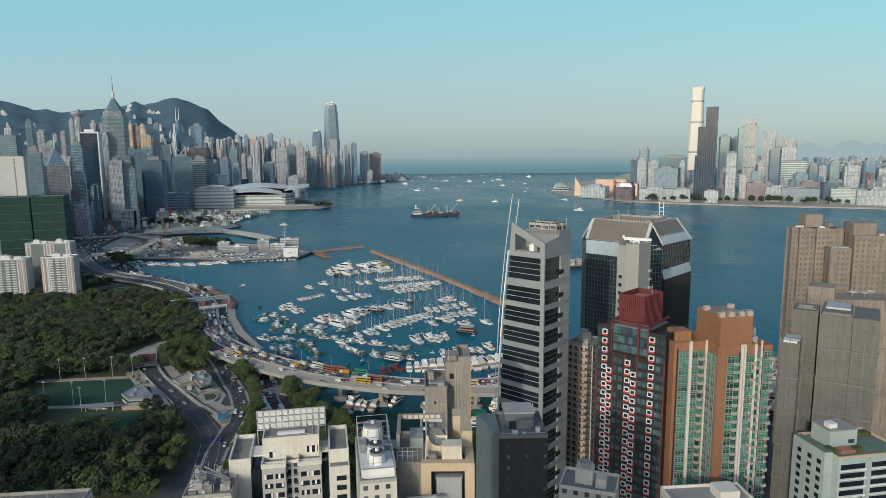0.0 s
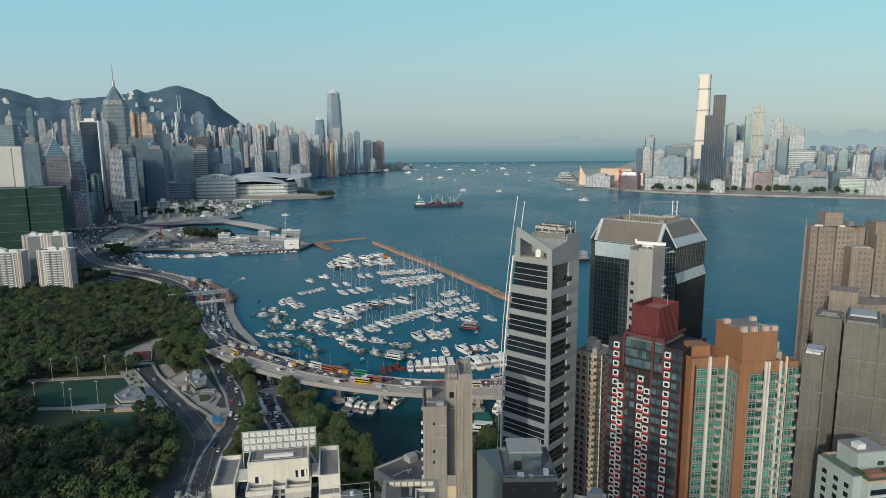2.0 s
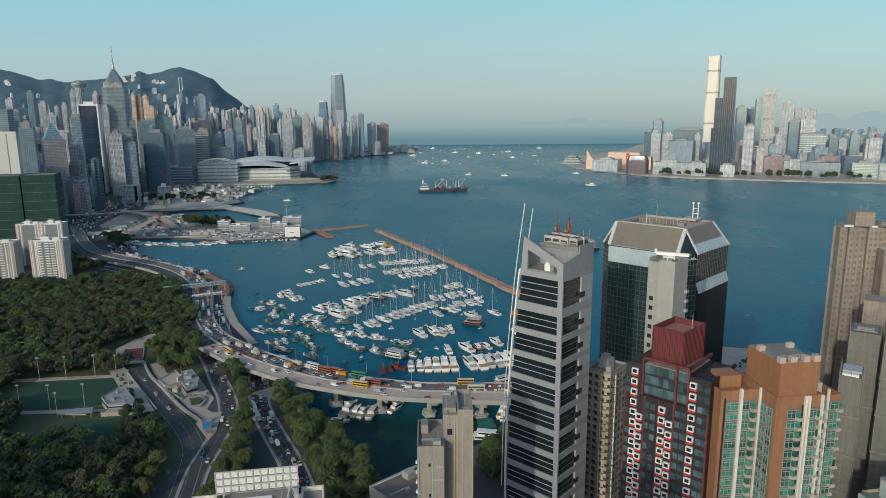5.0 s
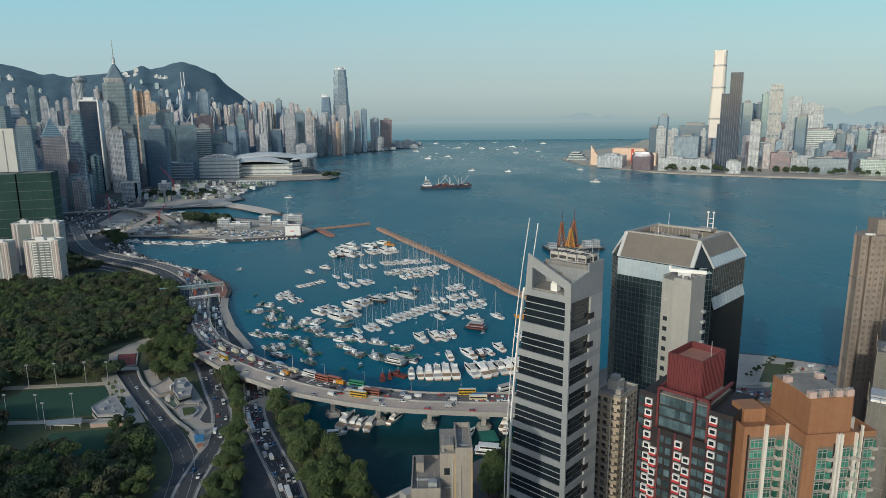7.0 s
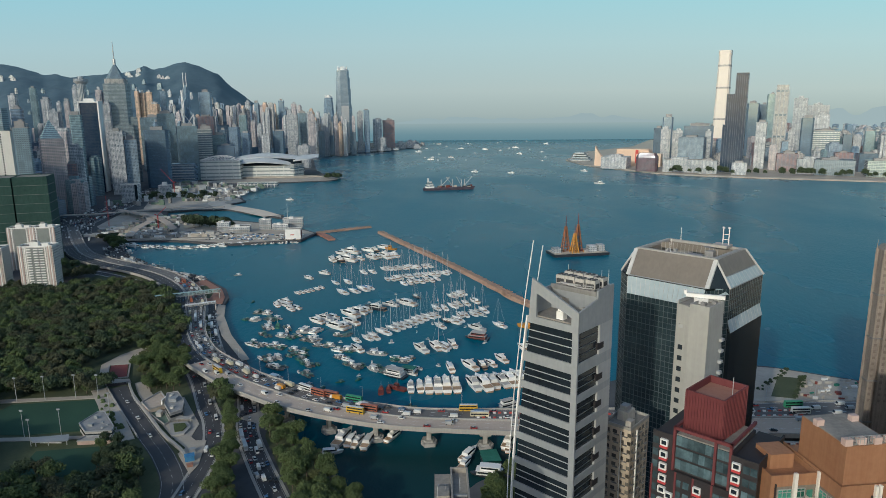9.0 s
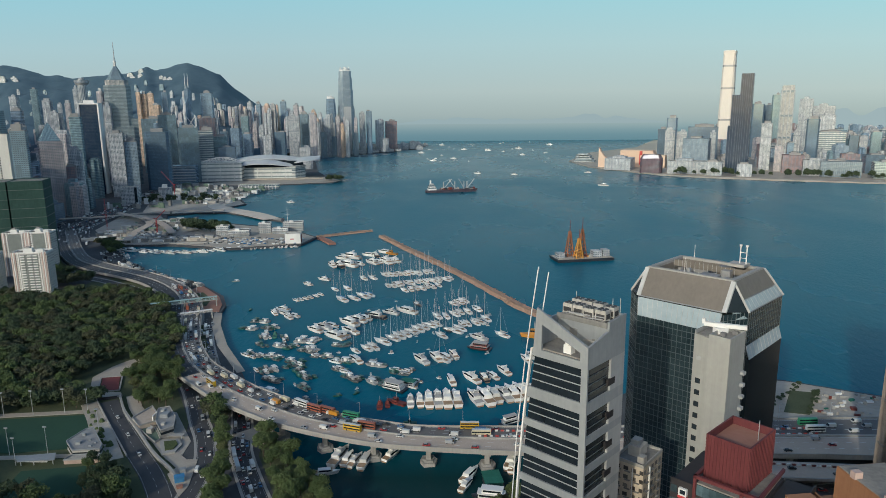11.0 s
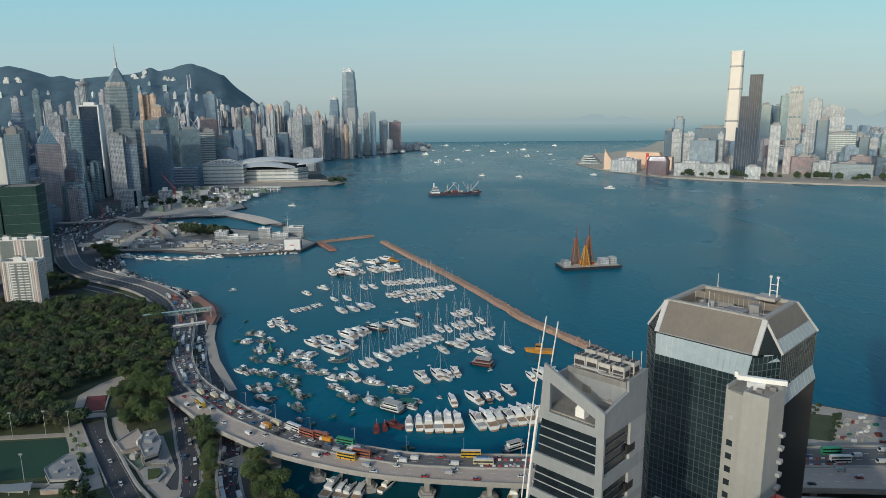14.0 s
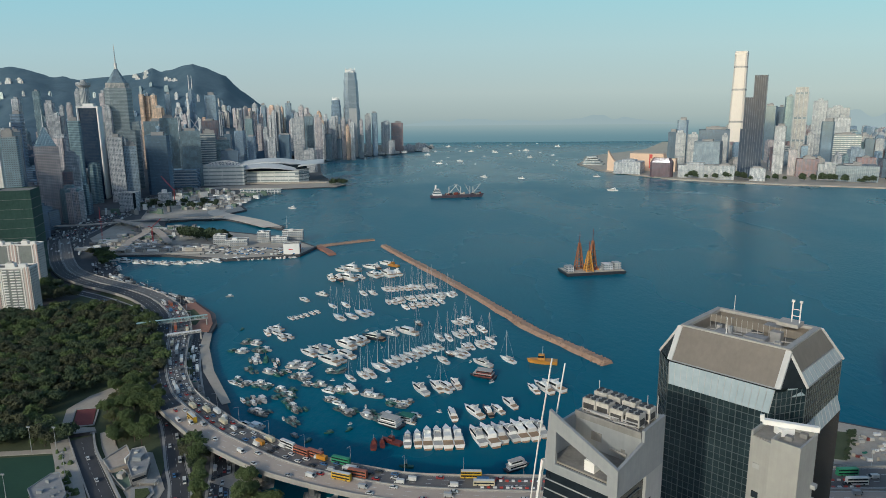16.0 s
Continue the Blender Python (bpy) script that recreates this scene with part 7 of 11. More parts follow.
for z in (0.1, 2.25, 4.4, 6.55):
    bm = bmesh.new()
    beam(bm, (-0.2, 0.15, z), (Wd + 0.2, 0.15, z), 0.3)
    part("rail", bm, STEEL, s)
for i in range(11):
    for k in range(3):
        bm = bmesh.new()
        box(bm, Wd * i / 11 + 0.22, Wd * (i + 1) / 11 - 0.22, 0.4, 0.5, 0.35 + k * 2.15, 2.05 + k * 2.15)
        part("panel", bm, WHITE_PAINT, s)
        bm = bmesh.new()
        beam(bm, (Wd * i / 11 + 0.2, 0.25, 0.3 + k * 2.15), (Wd * (i + 1) / 11 - 0.2, 0.25, 2.1 + k * 2.15), 0.09)
        part("brace", bm, STEEL, s)
# lower cluttered neighbour
t = block("cluttered_block", "low cream block with a roof full of pipes", -77.5, 181, 8, 14.0, 15, 78.5, WHITE_FRONT)
r = random.Random(8)
for i in range(26):
    x, y, h = r.uniform(0.8, 11.5), r.uniform(1, 12.5), r.uniform(1.0, 4.0)
    lump(t, "roof_box", r.choice((CREAM, CONCRETE, GREY_CLAD, CONCRETE_DARK)), (x, x + r.uniform(0.8, 3), y, y + r.uniform(0.8, 2.5), 78.6, 78.6 + h))
for i in range(30):
    bm = bmesh.new()
    x, y = r.uniform(0.5, 13), r.uniform(0.5, 14)
    if i % 2:
        beam(bm, (x, y, 78.6), (x, y, 78.6 + r.uniform(2.5, 5)), 0.16)
    else:
        beam(bm, (x, y, 79.5 + r.uniform(0, 3)), (r.uniform(0.5, 13), r.uniform(0.5, 14), 79.5 + r.uniform(0, 3)), 0.2)
    part("pipe", bm, r.choice((STEEL, PALE_CLAD)), t)

# block under bamboo at the town's edge
t = block("scaffolded_block", "low block whose roof edge bristles with bamboo scaffolding", -142, 150, 6, 46, 16, 87, WHITE_FRONT, roof=ROOF_STAIN)
cage = thing("bamboo_scaffold", "bamboo scaffold of uneven poles lashed along a roof edge", "scaffold", pose(-142, 150, 87, 0, 0, 6))
rs = random.Random(61)
for i in range(44):
    for y in (0.6, 2.4):
        bm = bmesh.new()
        x = 1 + i * 1.02 + rs.uniform(-0.2, 0.2)
        beam(bm, (x, y, 0.1), (x + rs.uniform(-0.3, 0.3), y + rs.uniform(-0.2, 0.2), rs.uniform(4.6, 8.2)), 0.13)
        part("pole", bm, BAMBOO, cage)
for z in (1.4, 3.0, 4.6):
    for y in (0.5, 2.3):
        bm = bmesh.new()
        beam(bm, (0.5, y, z), (45.4, y, z + rs.uniform(-0.2, 0.2)), 0.12)
        part("ledger", bm, BAMBOO, cage)
# ---- dark block in front of the banded tower ----
t = block("dark_block", "dark grey block with a teal side wall", 15.4, 174.8, 1, 13.8, 17, 99.6, DARK_FRONT, z0=-46.9, pmat=CONCRETE_DARK, roof=CONCRETE_DARK)
nearer(t, Vector((0, 0, 180)), 0.78)
TEAL_WALL = surface("teal_grey_panel", (0.085, 0.12, 0.13), (0.13, 0.165, 0.175), 0.15, 0.8, 0.5, streak=0.4)
bm = bmesh.new()
prism(bm, [(-5.4, 16), (-0.05, 0.2), (-0.05, 17)], -46.9, 100.2)
part("side_wing", bm, TEAL_WALL, t)
lump(t, "stair_hut", TEAL_WALL, (2.2, 10.6, 6, 13.5, 99.7, 104.4))
lump(t, "hut_roof", CONCRETE, (2.0, 10.8, 5.8, 13.7, 104.4, 104.8))
lump(t, "hut_door", CHARCOAL, (3.4, 5.4, 5.92, 6.02, 99.8, 102.2))
lump(t, "roof_unit", WHITE_PAINT, (4, 5.6, 2, 3, 99.7, 100.7), (10.8, 12, 3, 4.4, 99.7, 101), (6.8, 7.8, 1.6, 2.4, 99.7, 100.5))
lump(t, "roof_pipe", STEEL, (10.8, 11.0, 10, 10.2, 99.7, 106), (0.5, 13, 1.0, 1.15, 100.6, 100.75))

# ---- pale roofs at the foot of the dark tower ----
t = block("pale_low_block", "low pale block with a stepped roof", 33, 178, -20, 16, 12, 83, WHITE_FRONT, pmat=CREAM, roof=ROOF)
lump(t, "roof_hut", CREAM, (4, 9, 4, 9, 83.1, 87.5), (10, 13, 3, 6, 83.1, 86))
lump(t, "water_tank", CONCRETE, (5, 8, 5, 8, 87.5, 89.2))
t = block("pale_low_block", "low pale block with a flat white roof", 66, 172, 5, 24, 13, 78.5, WHITE_FRONT, pmat=CREAM, roof=ROOF)
lump(t, "roof_hut", CREAM, (14, 20, 4, 10, 78.6, 81.6))

# ---- pale green block with roof garden ----
LEAF_ROOF = surface("roof_plants", (0.04, 0.06, 0.02), (0.09, 0.11, 0.035), 0.8, 3, 0.95)
AQUA = surface("pale_aqua_paint", (0.33, 0.40, 0.395), (0.42, 0.48, 0.47), 0.1, 0.8, 0.7, streak=0.35)
t = block("aqua_block", "pale aqua office block with a planted roof terrace", 133.4, 209.5, 10, 27, 20, 75, AQUA, pmat=TAN, roof=ROOF_GREEN)
lump(t, "side_block", AQUA, (-3.2, -0.02, 2.5, 18, 3, 76.6))
lump(t, "side_roof", ROOF_GREEN, (-2.9, -0.3, 2.8, 17.7, 76.6, 76.75))
for i in range(22):
    z = 71.2 - i * 3.15
    lump(t, "window_band", DARK_GLASS, (1.2, 10.6, -0.08, 0.05, z, z + 1.8), (13.2, 26, -0.08, 0.05, z, z + 1.8))
    lump(t, "slab_edge", WHITE_PAINT, (0.9, 26.4, -0.55, -0.02, z - 0.55, z - 0.2))
    for y in (4.0, 8.5, 13.5):
        lump(t, "window", DARK_GLASS, (-3.28, -3.1, y, y + 1.9, z + 0.5, z + 2.1))
lump(t, "pier", AQUA, (11.2, 12.6, -0.7, 0, 3, 75))
lump(t, "penthouse", AQUA, (3.5, 14.5, 8.5, 17.5, 75, 81))
lump(t, "penthouse_roof", ROOF, (3.3, 14.7, 8.3, 17.7, 81, 81.5))
lump(t, "roof_box", WHITE_PAINT, (4.5, 7.5, 10, 13, 81.5, 83.2))
lump(t, "grille", FAN_DARK, (11, 13.5, 8.42, 8.52, 76.2, 77.6))
lump(t, "planter", RED_PAVING, (3.8, 9.5, 3.2, 6.4, 75.1, 76.4))
lump(t, "hedge", LEAF_ROOF, (9.8, 12.5, 3.2, 5.8, 75.1, 76.8), (16, 25.5, 14, 17, 75.1, 76.6), (1, 3, 4, 8, 75.1, 76.5))


# ---- towers wrapped in scaffold netting ----
NET_POLE = surface("weathered_scaffold_pole", (0.205, 0.178, 0.148), (0.27, 0.24, 0.20), 0.5, 3, 0.85)


def wrapped(name, label, x, y, turn, w, d, h, mat, step=17, notch=True, seed=0, bay=7.5, plan=None):
    t = thing(name, label, "tower", pose(x, y, 0, 0, 0, turn))
    r = random.Random(seed)
    bm = bmesh.new()
    if notch:
        prism(bm, plan or [(0, 0), (w * 0.38, 0), (w * 0.38, 1.6), (w * 0.62, 1.6), (w * 0.62, 0), (w, 0), (w, d * 0.4), (w - 1.6, d * 0.4), (w - 1.6, d * 0.6), (w, d * 0.6), (w, d), (0, d)], 3, h)
        bmesh.ops.triangulate(bm, faces=[f for f in bm.faces if len(f.verts) > 4])
    else:
        box(bm, 0, w, 0, d, 3, h)
    part("netting", bm, mat, t)
    z = h - step
    while z > 4:
        bm = bmesh.new()
        for q in ((-0.5, w + 0.5, -0.5, 0.1), (-0.5, 0.1, 0.1, d), (w - 0.1, w + 0.5, 0.1, d)):
            box(bm, *q, z - 0.3, z + 0.3)
        part("catch_platform", bm, CONCRETE_DARK, t)
        z -= step
    n = int(w / bay)
    for i in range(n + 1):
        u = w * i / n
        bm = bmesh.new()
        beam(bm, (u, -0.35, 3), (u, -0.35, h + r.uniform(0.8, 2.6)), 0.17)
        part("pole", bm, NET_POLE, t)
    n = int(d / bay)
    for i in range(1, n + 1):
        u = d * i / n
        for xx in (-0.35, w + 0.35):
            bm = bmesh.new()
            beam(bm, (xx, u, 3), (xx, u, h + r.uniform(0.8, 2.6)), 0.17)
            part("pole", bm, NET_POLE, t)
    bm = bmesh.new()
    z = h - 1.5
    while z > 4:
        beam(bm, (-0.2, -0.28, z), (w + 0.2, -0.28, z), 0.07)
        beam(bm, (-0.28, 0, z), (-0.28, d, z), 0.1)
        beam(bm, (w + 0.28, 0, z), (w + 0.28, d, z), 0.1)
        z -= 2.6
    part("ledger_lattice", bm, NET_POLE, t)
    return t


TAN_NET = surface("tan_scaffold_net", (0.205, 0.172, 0.148), (0.305, 0.260, 0.222), 0.16, 1.6, 0.92, streak=0.9)
NET_WINDOW = surface("window_behind_netting", (0.150, 0.124, 0.106), (0.205, 0.172, 0.147), 0.2, 1.2, 0.9)


def net_windows(t, runs, h):
    """Rows of windows that show faintly through the netting; runs: x0, x1, depth of the face, windows."""
    bm = bmesh.new()
    for x0, x1, y, n in runs:
        for k in range(n):
            x = x0 + (x1 - x0) * (k + 0.5) / n
            z = h - 3.4
            while z > 60:
                box(bm, x - 0.62, x + 0.62, y - 0.07, y + 0.03, z, z + 1.35)
                z -= 3.05
    tagged(part("net_window", bm, NET_WINDOW, t), kind="stuff")


t = wrapped("netted_tower", "apartment tower wrapped in tan scaffold netting", 199.5, 373, -4, 29.4, 5, 134.4, TAN_NET, 21, seed=1, bay=4.4,
            plan=[(0, 0), (3.2, 0), (3.2, 1.3), (4.3, 1.3), (4.3, -0.6), (10.2, -0.6), (10.2, 1.1), (13.6, 1.1), (13.6, -0.8), (20.8, -0.8), (20.8, 1.6), (29.4, 1.6), (29.4, 17), (8, 17), (-0.8, 5), (0, 4)])
net_windows(t, ((0.2, 3.0, 0, 1), (4.5, 10, -0.6, 2), (10.3, 13.5, 1.1, 1), (13.9, 20.5, -0.8, 3), (21, 27.6, 1.6, 2)), 134.4)
lump(t, "lift_core", TAN_NET, (9, 18.4, 4, 13, 134.4, 141.7))
lump(t, "core_trim", BAMBOO, (8.8, 18.6, 3.8, 4, 139.4, 139.7))
lump(t, "roof_unit", WHITE_PAINT, (3, 7, 1.5, 3, 134.4, 135.3), (15, 18, 0.2, 1.6, 134.4, 135.1))
lump(t, "roof_hut", CONCRETE_DARK, (21.5, 24.5, 4, 8, 134.4, 136.8))
for x, y, lean in ((12.5, 6, -2), (15.5, 8, 2.5), (20.5, 4, 0.6), (-0.5, 4.5, 0)):
    bm = bmesh.new()
    beam(bm, (x, y, 134.4), (x + lean * 0.4, y, 145.5 if 8 < x < 18 else 138.4), 0.16)
    part("roof_pole", bm, BAMBOO, t)
t = wrapped("netted_tower", "lower bay of a tower in tan scaffold netting", 216.5, 363, -8, 10.9, 12, 124, TAN_NET, 21, notch=False, seed=8, bay=3.4)
net_windows(t, ((3.4, 10, 0, 3),), 124)
lump(t, "roof_sheet", STEEL, (1.5, 10, 1, 9, 124, 124.6))
t = wrapped("netted_tower", "apartment tower wrapped in tan scaffold netting", 231, 365.5, -8, 42, 24, 130.6, TAN_NET, 21, seed=2, bay=4.4)
net_windows(t, ((0.4, 15.6, 0, 5), (16.2, 25.6, 1.6, 3)), 130.6)
lump(t, "lift_core", TAN_NET, (0.4, 12.4, 3, 15, 130.6, 137.2))
lump(t, "roof_unit", WHITE_PAINT, (13.5, 15.5, 0.8, 2, 130.6, 131.6))
t = wrapped("netted_tower", "tower wrapped in grey scaffold netting in tall bays", 160.2, 272, -33, 11.6, 27, 109.7, MESH_GREY, 14.5, notch=False, seed=3, bay=5.8)
lump(t, "roof_sheet", STEEL, (1.2, 10.5, 13, 24, 109.7, 110.5))
lump(t, "roof_frame", CONCRETE_DARK, (0.6, 11.2, 0.5, 1.1, 109.7, 110.8), (0.6, 1.1, 1.1, 26, 109.7, 110.8))
t = wrapped("netted_tower", "recessed grey bay of a netted tower", 171.2, 266.9, -33, 9.2, 24, 109.2, MESH_GREY, 14.5, notch=False, seed=4, bay=4.6)
t = wrapped("netted_tower", "grey netted tower with an open roof", 155.2, 284.6, -33, 9.8, 14, 109, MESH_GREY, 29, notch=False, seed=5, bay=4.9)
lump(t, "roof_plant", CONCRETE_DARK, (1, 8.8, 2.5, 11, 109, 109.5), (2, 7.6, 3, 4.4, 109.5, 110.6))
t = wrapped("netted_tower", "lower grey netted tower with an open roof", 138, 260, -34, 6.6, 13, 101.2, MESH_GREY, 14.5, notch=False, seed=6, bay=3.3)
lump(t, "roof_unit", WHITE_PAINT, (0.6, 5.6, 0.6, 2.4, 101.2, 102))
lump(t, "roof_frame", STEEL, (0.4, 6.2, 5, 12, 101.2, 101.9))
t = wrapped("netted_tower", "broad tan netted block behind the tall bays", 186, 318, -10, 52, 16, 105.5, MESH_TAN, 24, notch=False, seed=7, bay=6)
t = wrapped("netted_tower", "narrow tan netted shaft behind the grey bays", 178, 314, -33, 11, 12, 113, MESH_TAN, 24, notch=False, seed=9, bay=5.5)
for x, y in ((206, 324), (211, 322), (216, 325)):
    d = thing("satellite_dish", "white rooftop satellite dish on a stub", "dish", pose(x, y, 105.5, 0, 0, 20))
    bm = bmesh.new()
    prism(bm, ring(16, 0.6), 1.4, 2.2, scale=3.4)
    part("reflector", bm, WHITE_PAINT, d)
    bm = bmesh.new()
    prism(bm, ring(6, 0.2), 0, 1.5)
    part("stub", bm, STEEL, d)

# ---- apartment blocks and the wrapped tower by the park ----
PARK_FRONT = facade("park_block_front", (0.64, 0.61, 0.56), (0.07, 0.08, 0.085), 2.9, 3.0, (0.2, 0.8), (0.3, 0.78), (0.50, 0.475, 0.44), gloss=0.3, lit=0.5, macro=False)
PINK_STRIPE = surface("pink_stripe_tile", (0.44, 0.33, 0.29), (0.54, 0.42, 0.38), 0.1, 1, 0.7)


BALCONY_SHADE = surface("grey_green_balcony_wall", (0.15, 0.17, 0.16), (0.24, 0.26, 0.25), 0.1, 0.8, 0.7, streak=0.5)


def park_block(x, y, w, h, label):
    t = block("park_apartment_block", label, x, y, 10, w, 18, h, PARK_FRONT, parapet=1.4, pmat=WHITE_PAINT)
    for u in (0.02, 0.10, 0.86, 0.94):
        lump(t, "pink_pier", PINK_STRIPE, (w * u, w * u + 1.1, -0.5, 0, 3, h + 1.0))
    for u in (0.06, 0.90, 0.20, 0.78):
        lump(t, "white_pier", WHITE_PAINT, (w * u, w * u + 1.0, -0.6, 0, 3, h + 1.0))
    # dark strip on the wall paints the shade behind the balconies
    lump(t, "balcony_recess", BALCONY_SHADE, (w * 0.27, w * 0.75, -0.08, -0.004, 3, h - 1))
    n = int((h - 6) / 2.9) if y < 800 and x > -590 else 0
    for i in range(n):
        z = h - 3.0 - i * 2.9
        for u in (0.32, 0.52, 0.68):
            bm = bmesh.new()
            box(bm, w * u - 2.2, w * u + 2.2, -1.2, 0, z - 0.1, z + 0.95)
            part("balcony", bm, WHITE_PAINT, t)
    lump(t, "stair_hut", WHITE_PAINT, (w * 0.3, w * 0.55, 5, 11, h, h + 4.5), (w * 0.65, w * 0.85, 5, 10, h, h + 3.2))
    lump(t, "water_tank", CONCRETE, (w * 0.34, w * 0.48, 6, 10, h + 4.5, h + 6))


park_block(-478, 771, 36, 56, "white apartment block with pink stripes and stacked balconies")
park_block(-540, 768, 42, 54, "white apartment block with pink stripes and stacked balconies")
park_block(-568, 885, 30, 57, "white apartment block behind the park trees")
park_block(-536, 885, 28, 58, "white apartment block behind the park trees")
park_block(-600, 800, 40, 55, "white apartment block with stacked balconies by the park")
t = block("netted_slab", "broad slab under green scaffold netting", -612, 902, 20, 39.5, 45, 118, MESH_GREEN, pmat=MESH_GREEN, category="tower")
for i in range(9):
    lump(t, "catch_platform", CONCRETE_DARK, (-0.3, 39.8, -0.5, 0, 12 + i * 12, 12.3 + i * 12))
t = block("netted_slab", "broad slab under green scaffold netting", -573.2, 916.2, 20, 40, 45, 118.5, MESH_GREEN, pmat=MESH_GREEN, category="tower")
for i in range(9):
    lump(t, "catch_platform", CONCRETE_DARK, (-0.3, 40.3, -0.5, 0, 12 + i * 12, 12.3 + i * 12), (40, 40.5, 0, 45, 12 + i * 12, 12.3 + i * 12))
t = block("white_slab", "plain white slab tower with one column of windows", -775, 1110, 8, 70, 26, 174, surface("plain_white_wall", (0.56, 0.55, 0.51), (0.66, 0.65, 0.61), 0.03, 0.3, 0.7, streak=0.3), category="tower")
lump(t, "crown", STYLE["olive"], (0, 60, 3, 22, 174, 210))
for i in range(40):
    lump(t, "window", DARK_GLASS, (54, 56, -0.2, 0.1, 168 - i * 4, 170.2 - i * 4))

# ---- unseen plain town added behind and beneath the camera, also shading lower walls ----
rb = random.Random(15)
for i in range(30):
    x, y = -330 + (i % 10) * 76 + rb.uniform(-12, 12), -260 + (i // 10) * 115 + rb.uniform(-15, 15)
    tower(x, y, rb.uniform(26, 40), rb.uniform(55, 96), rb.choice(("pale", "cream", "olive", "pink")), turn=rb.uniform(-45, 0), seed=i + 50)
# unseen tall towers added behind, to shade the near edge of the park
for i, (x, y, h) in enumerate(((-560, -60, 186), (-505, -30, 196), (-452, -58, 190), (-402, -34, 178), (-470, -130, 204), (-620, -120, 200))):
    tower(x, y, 36, h, "pale" if i % 2 else "pink", turn=18 + i * 5, seed=i + 90)
# ---- trees ----
LEAF = []
for nm, a, b in (("leaf_dark", (0.034, 0.054, 0.030), (0.058, 0.080, 0.040)), ("leaf_mid", (0.060, 0.092, 0.032), (0.100, 0.130, 0.050)), ("leaf_olive", (0.072, 0.088, 0.034), (0.115, 0.120, 0.050)), ("leaf_brownish", (0.052, 0.060, 0.032), (0.082, 0.084, 0.046))):
    tt = Tree(nm)
    g_ = tt.node("NewGeometry")
    oi = tt.node("ObjectInfo")
    mixv = tt.math("MULTIPLY_ADD", g_.outputs["Random Per Island"], 0.55, tt.math("MULTIPLY", oi.outputs["Random"], 0.45))
    LEAF.append(tt.done(tt.mix(mixv, a, b), 0.75, 0.0, 0.25))
BARK = surface("bark", (0.075, 0.055, 0.040), (0.13, 0.10, 0.075), 1.0, 6.0, 0.95)


def leaf_points(r, clumps, R, H):
    """Places and turns of leaf clumps spread over several rounded masses with gaps between."""
    out = []
    blobs = [(r.uniform(-0.62, 0.62) * R, r.uniform(-0.62, 0.62) * R, H * r.uniform(0.5, 0.9), R * r.uniform(0.28, 0.50)) for _ in range(17)] + [(0, 0, H * 0.70, R * 0.72)]
    for _ in range(clumps):
        x, y, z, s = r.choice(blobs)
        d = Vector((r.gauss(0, 1), r.gauss(0, 1), r.gauss(0.25, 0.9))).normalized() * s * r.uniform(0.6, 1.25)
        out.append((Vector((x, y, z)) + Vector((d.x, d.y, d.z * 0.72)), d.normalized()))
    return out


def crown_geometry(r, clumps, R, H, size):
    """Leaf clumps as bent ragged faces: vertices and faces."""
    V, F = [], []
    for p, n in leaf_points(r, clumps, R, H):
        a = n.cross(Vector((r.uniform(-1, 1), r.uniform(-1, 1), r.uniform(-1, 1)))).normalized()
        b = n.cross(a)
        s = size * r.uniform(0.7, 1.35)
        k = len(V)
        V.append(p + n * s * 0.45)
        m = 3
        for i in range(m):
            g = 2 * math.pi * (i + r.uniform(-0.25, 0.25)) / m
            V.append(p + (a * math.cos(g) + b * math.sin(g)) * s * r.uniform(0.65, 1.2) + n * s * r.uniform(-0.35, 0.2))
        for i in range(m):
            F.append((k, k + 1 + i, k + 1 + (i + 1) % m))
    return V, F


def make_tree(i, R, H, mat):
    r = random.Random(50 + i)
    t = thing("tree", "broad leafy park tree with a dense dark crown", "tree", pose(0, 0, 0), group="park trees")
    bm = bmesh.new()
    prism(bm, ring(7, 0.42), -0.3, H * 0.55, scale=0.5)
    for k in range(5):
        g = 2 * math.pi * k / 5 + r.uniform(-0.3, 0.3)
        beam(bm, (0, 0, H * r.uniform(0.28, 0.45)), (math.cos(g) * R * 0.55, math.sin(g) * R * 0.55, H * r.uniform(0.6, 0.8)), 0.24)
    part("trunk", bm, BARK, t)
    V, F = crown_geometry(r, 950, R, H, 0.66)
    me = bpy.data.meshes.new("crown")
    me.from_pydata(V, [], F)
    me.materials.append(mat)
    c = new("crown", me)
    c.parent = t
    return t


def inside(p, poly):
    x, y = p
    c = False
    for (x0, y0), (x1, y1) in zip(poly, poly[1:] + poly[:1]):
        if (y0 > y) != (y1 > y) and x < (x1 - x0) * (y - y0) / (y1 - y0) + x0:
            c = not c
    return c


def scatter(poly, gap, seed, tries=9000):
    r = random.Random(seed)
    xs, ys = [p[0] for p in poly], [p[1] for p in poly]
    cells, out = {}, []
    for _ in range(tries):
        p = (r.uniform(min(xs), max(xs)), r.uniform(min(ys), max(ys)))
        if not inside(p, poly):
            continue
        k = (int(p[0] // gap), int(p[1] // gap))
        if any((q[0] - p[0]) ** 2 + (q[1] - p[1]) ** 2 < gap * gap for i in (-1, 0, 1) for j in (-1, 0, 1) for q in cells.get((k[0] + i, k[1] + j), ())):
            continue
        cells.setdefault(k, []).append(p)
        out.append(p)
    return out


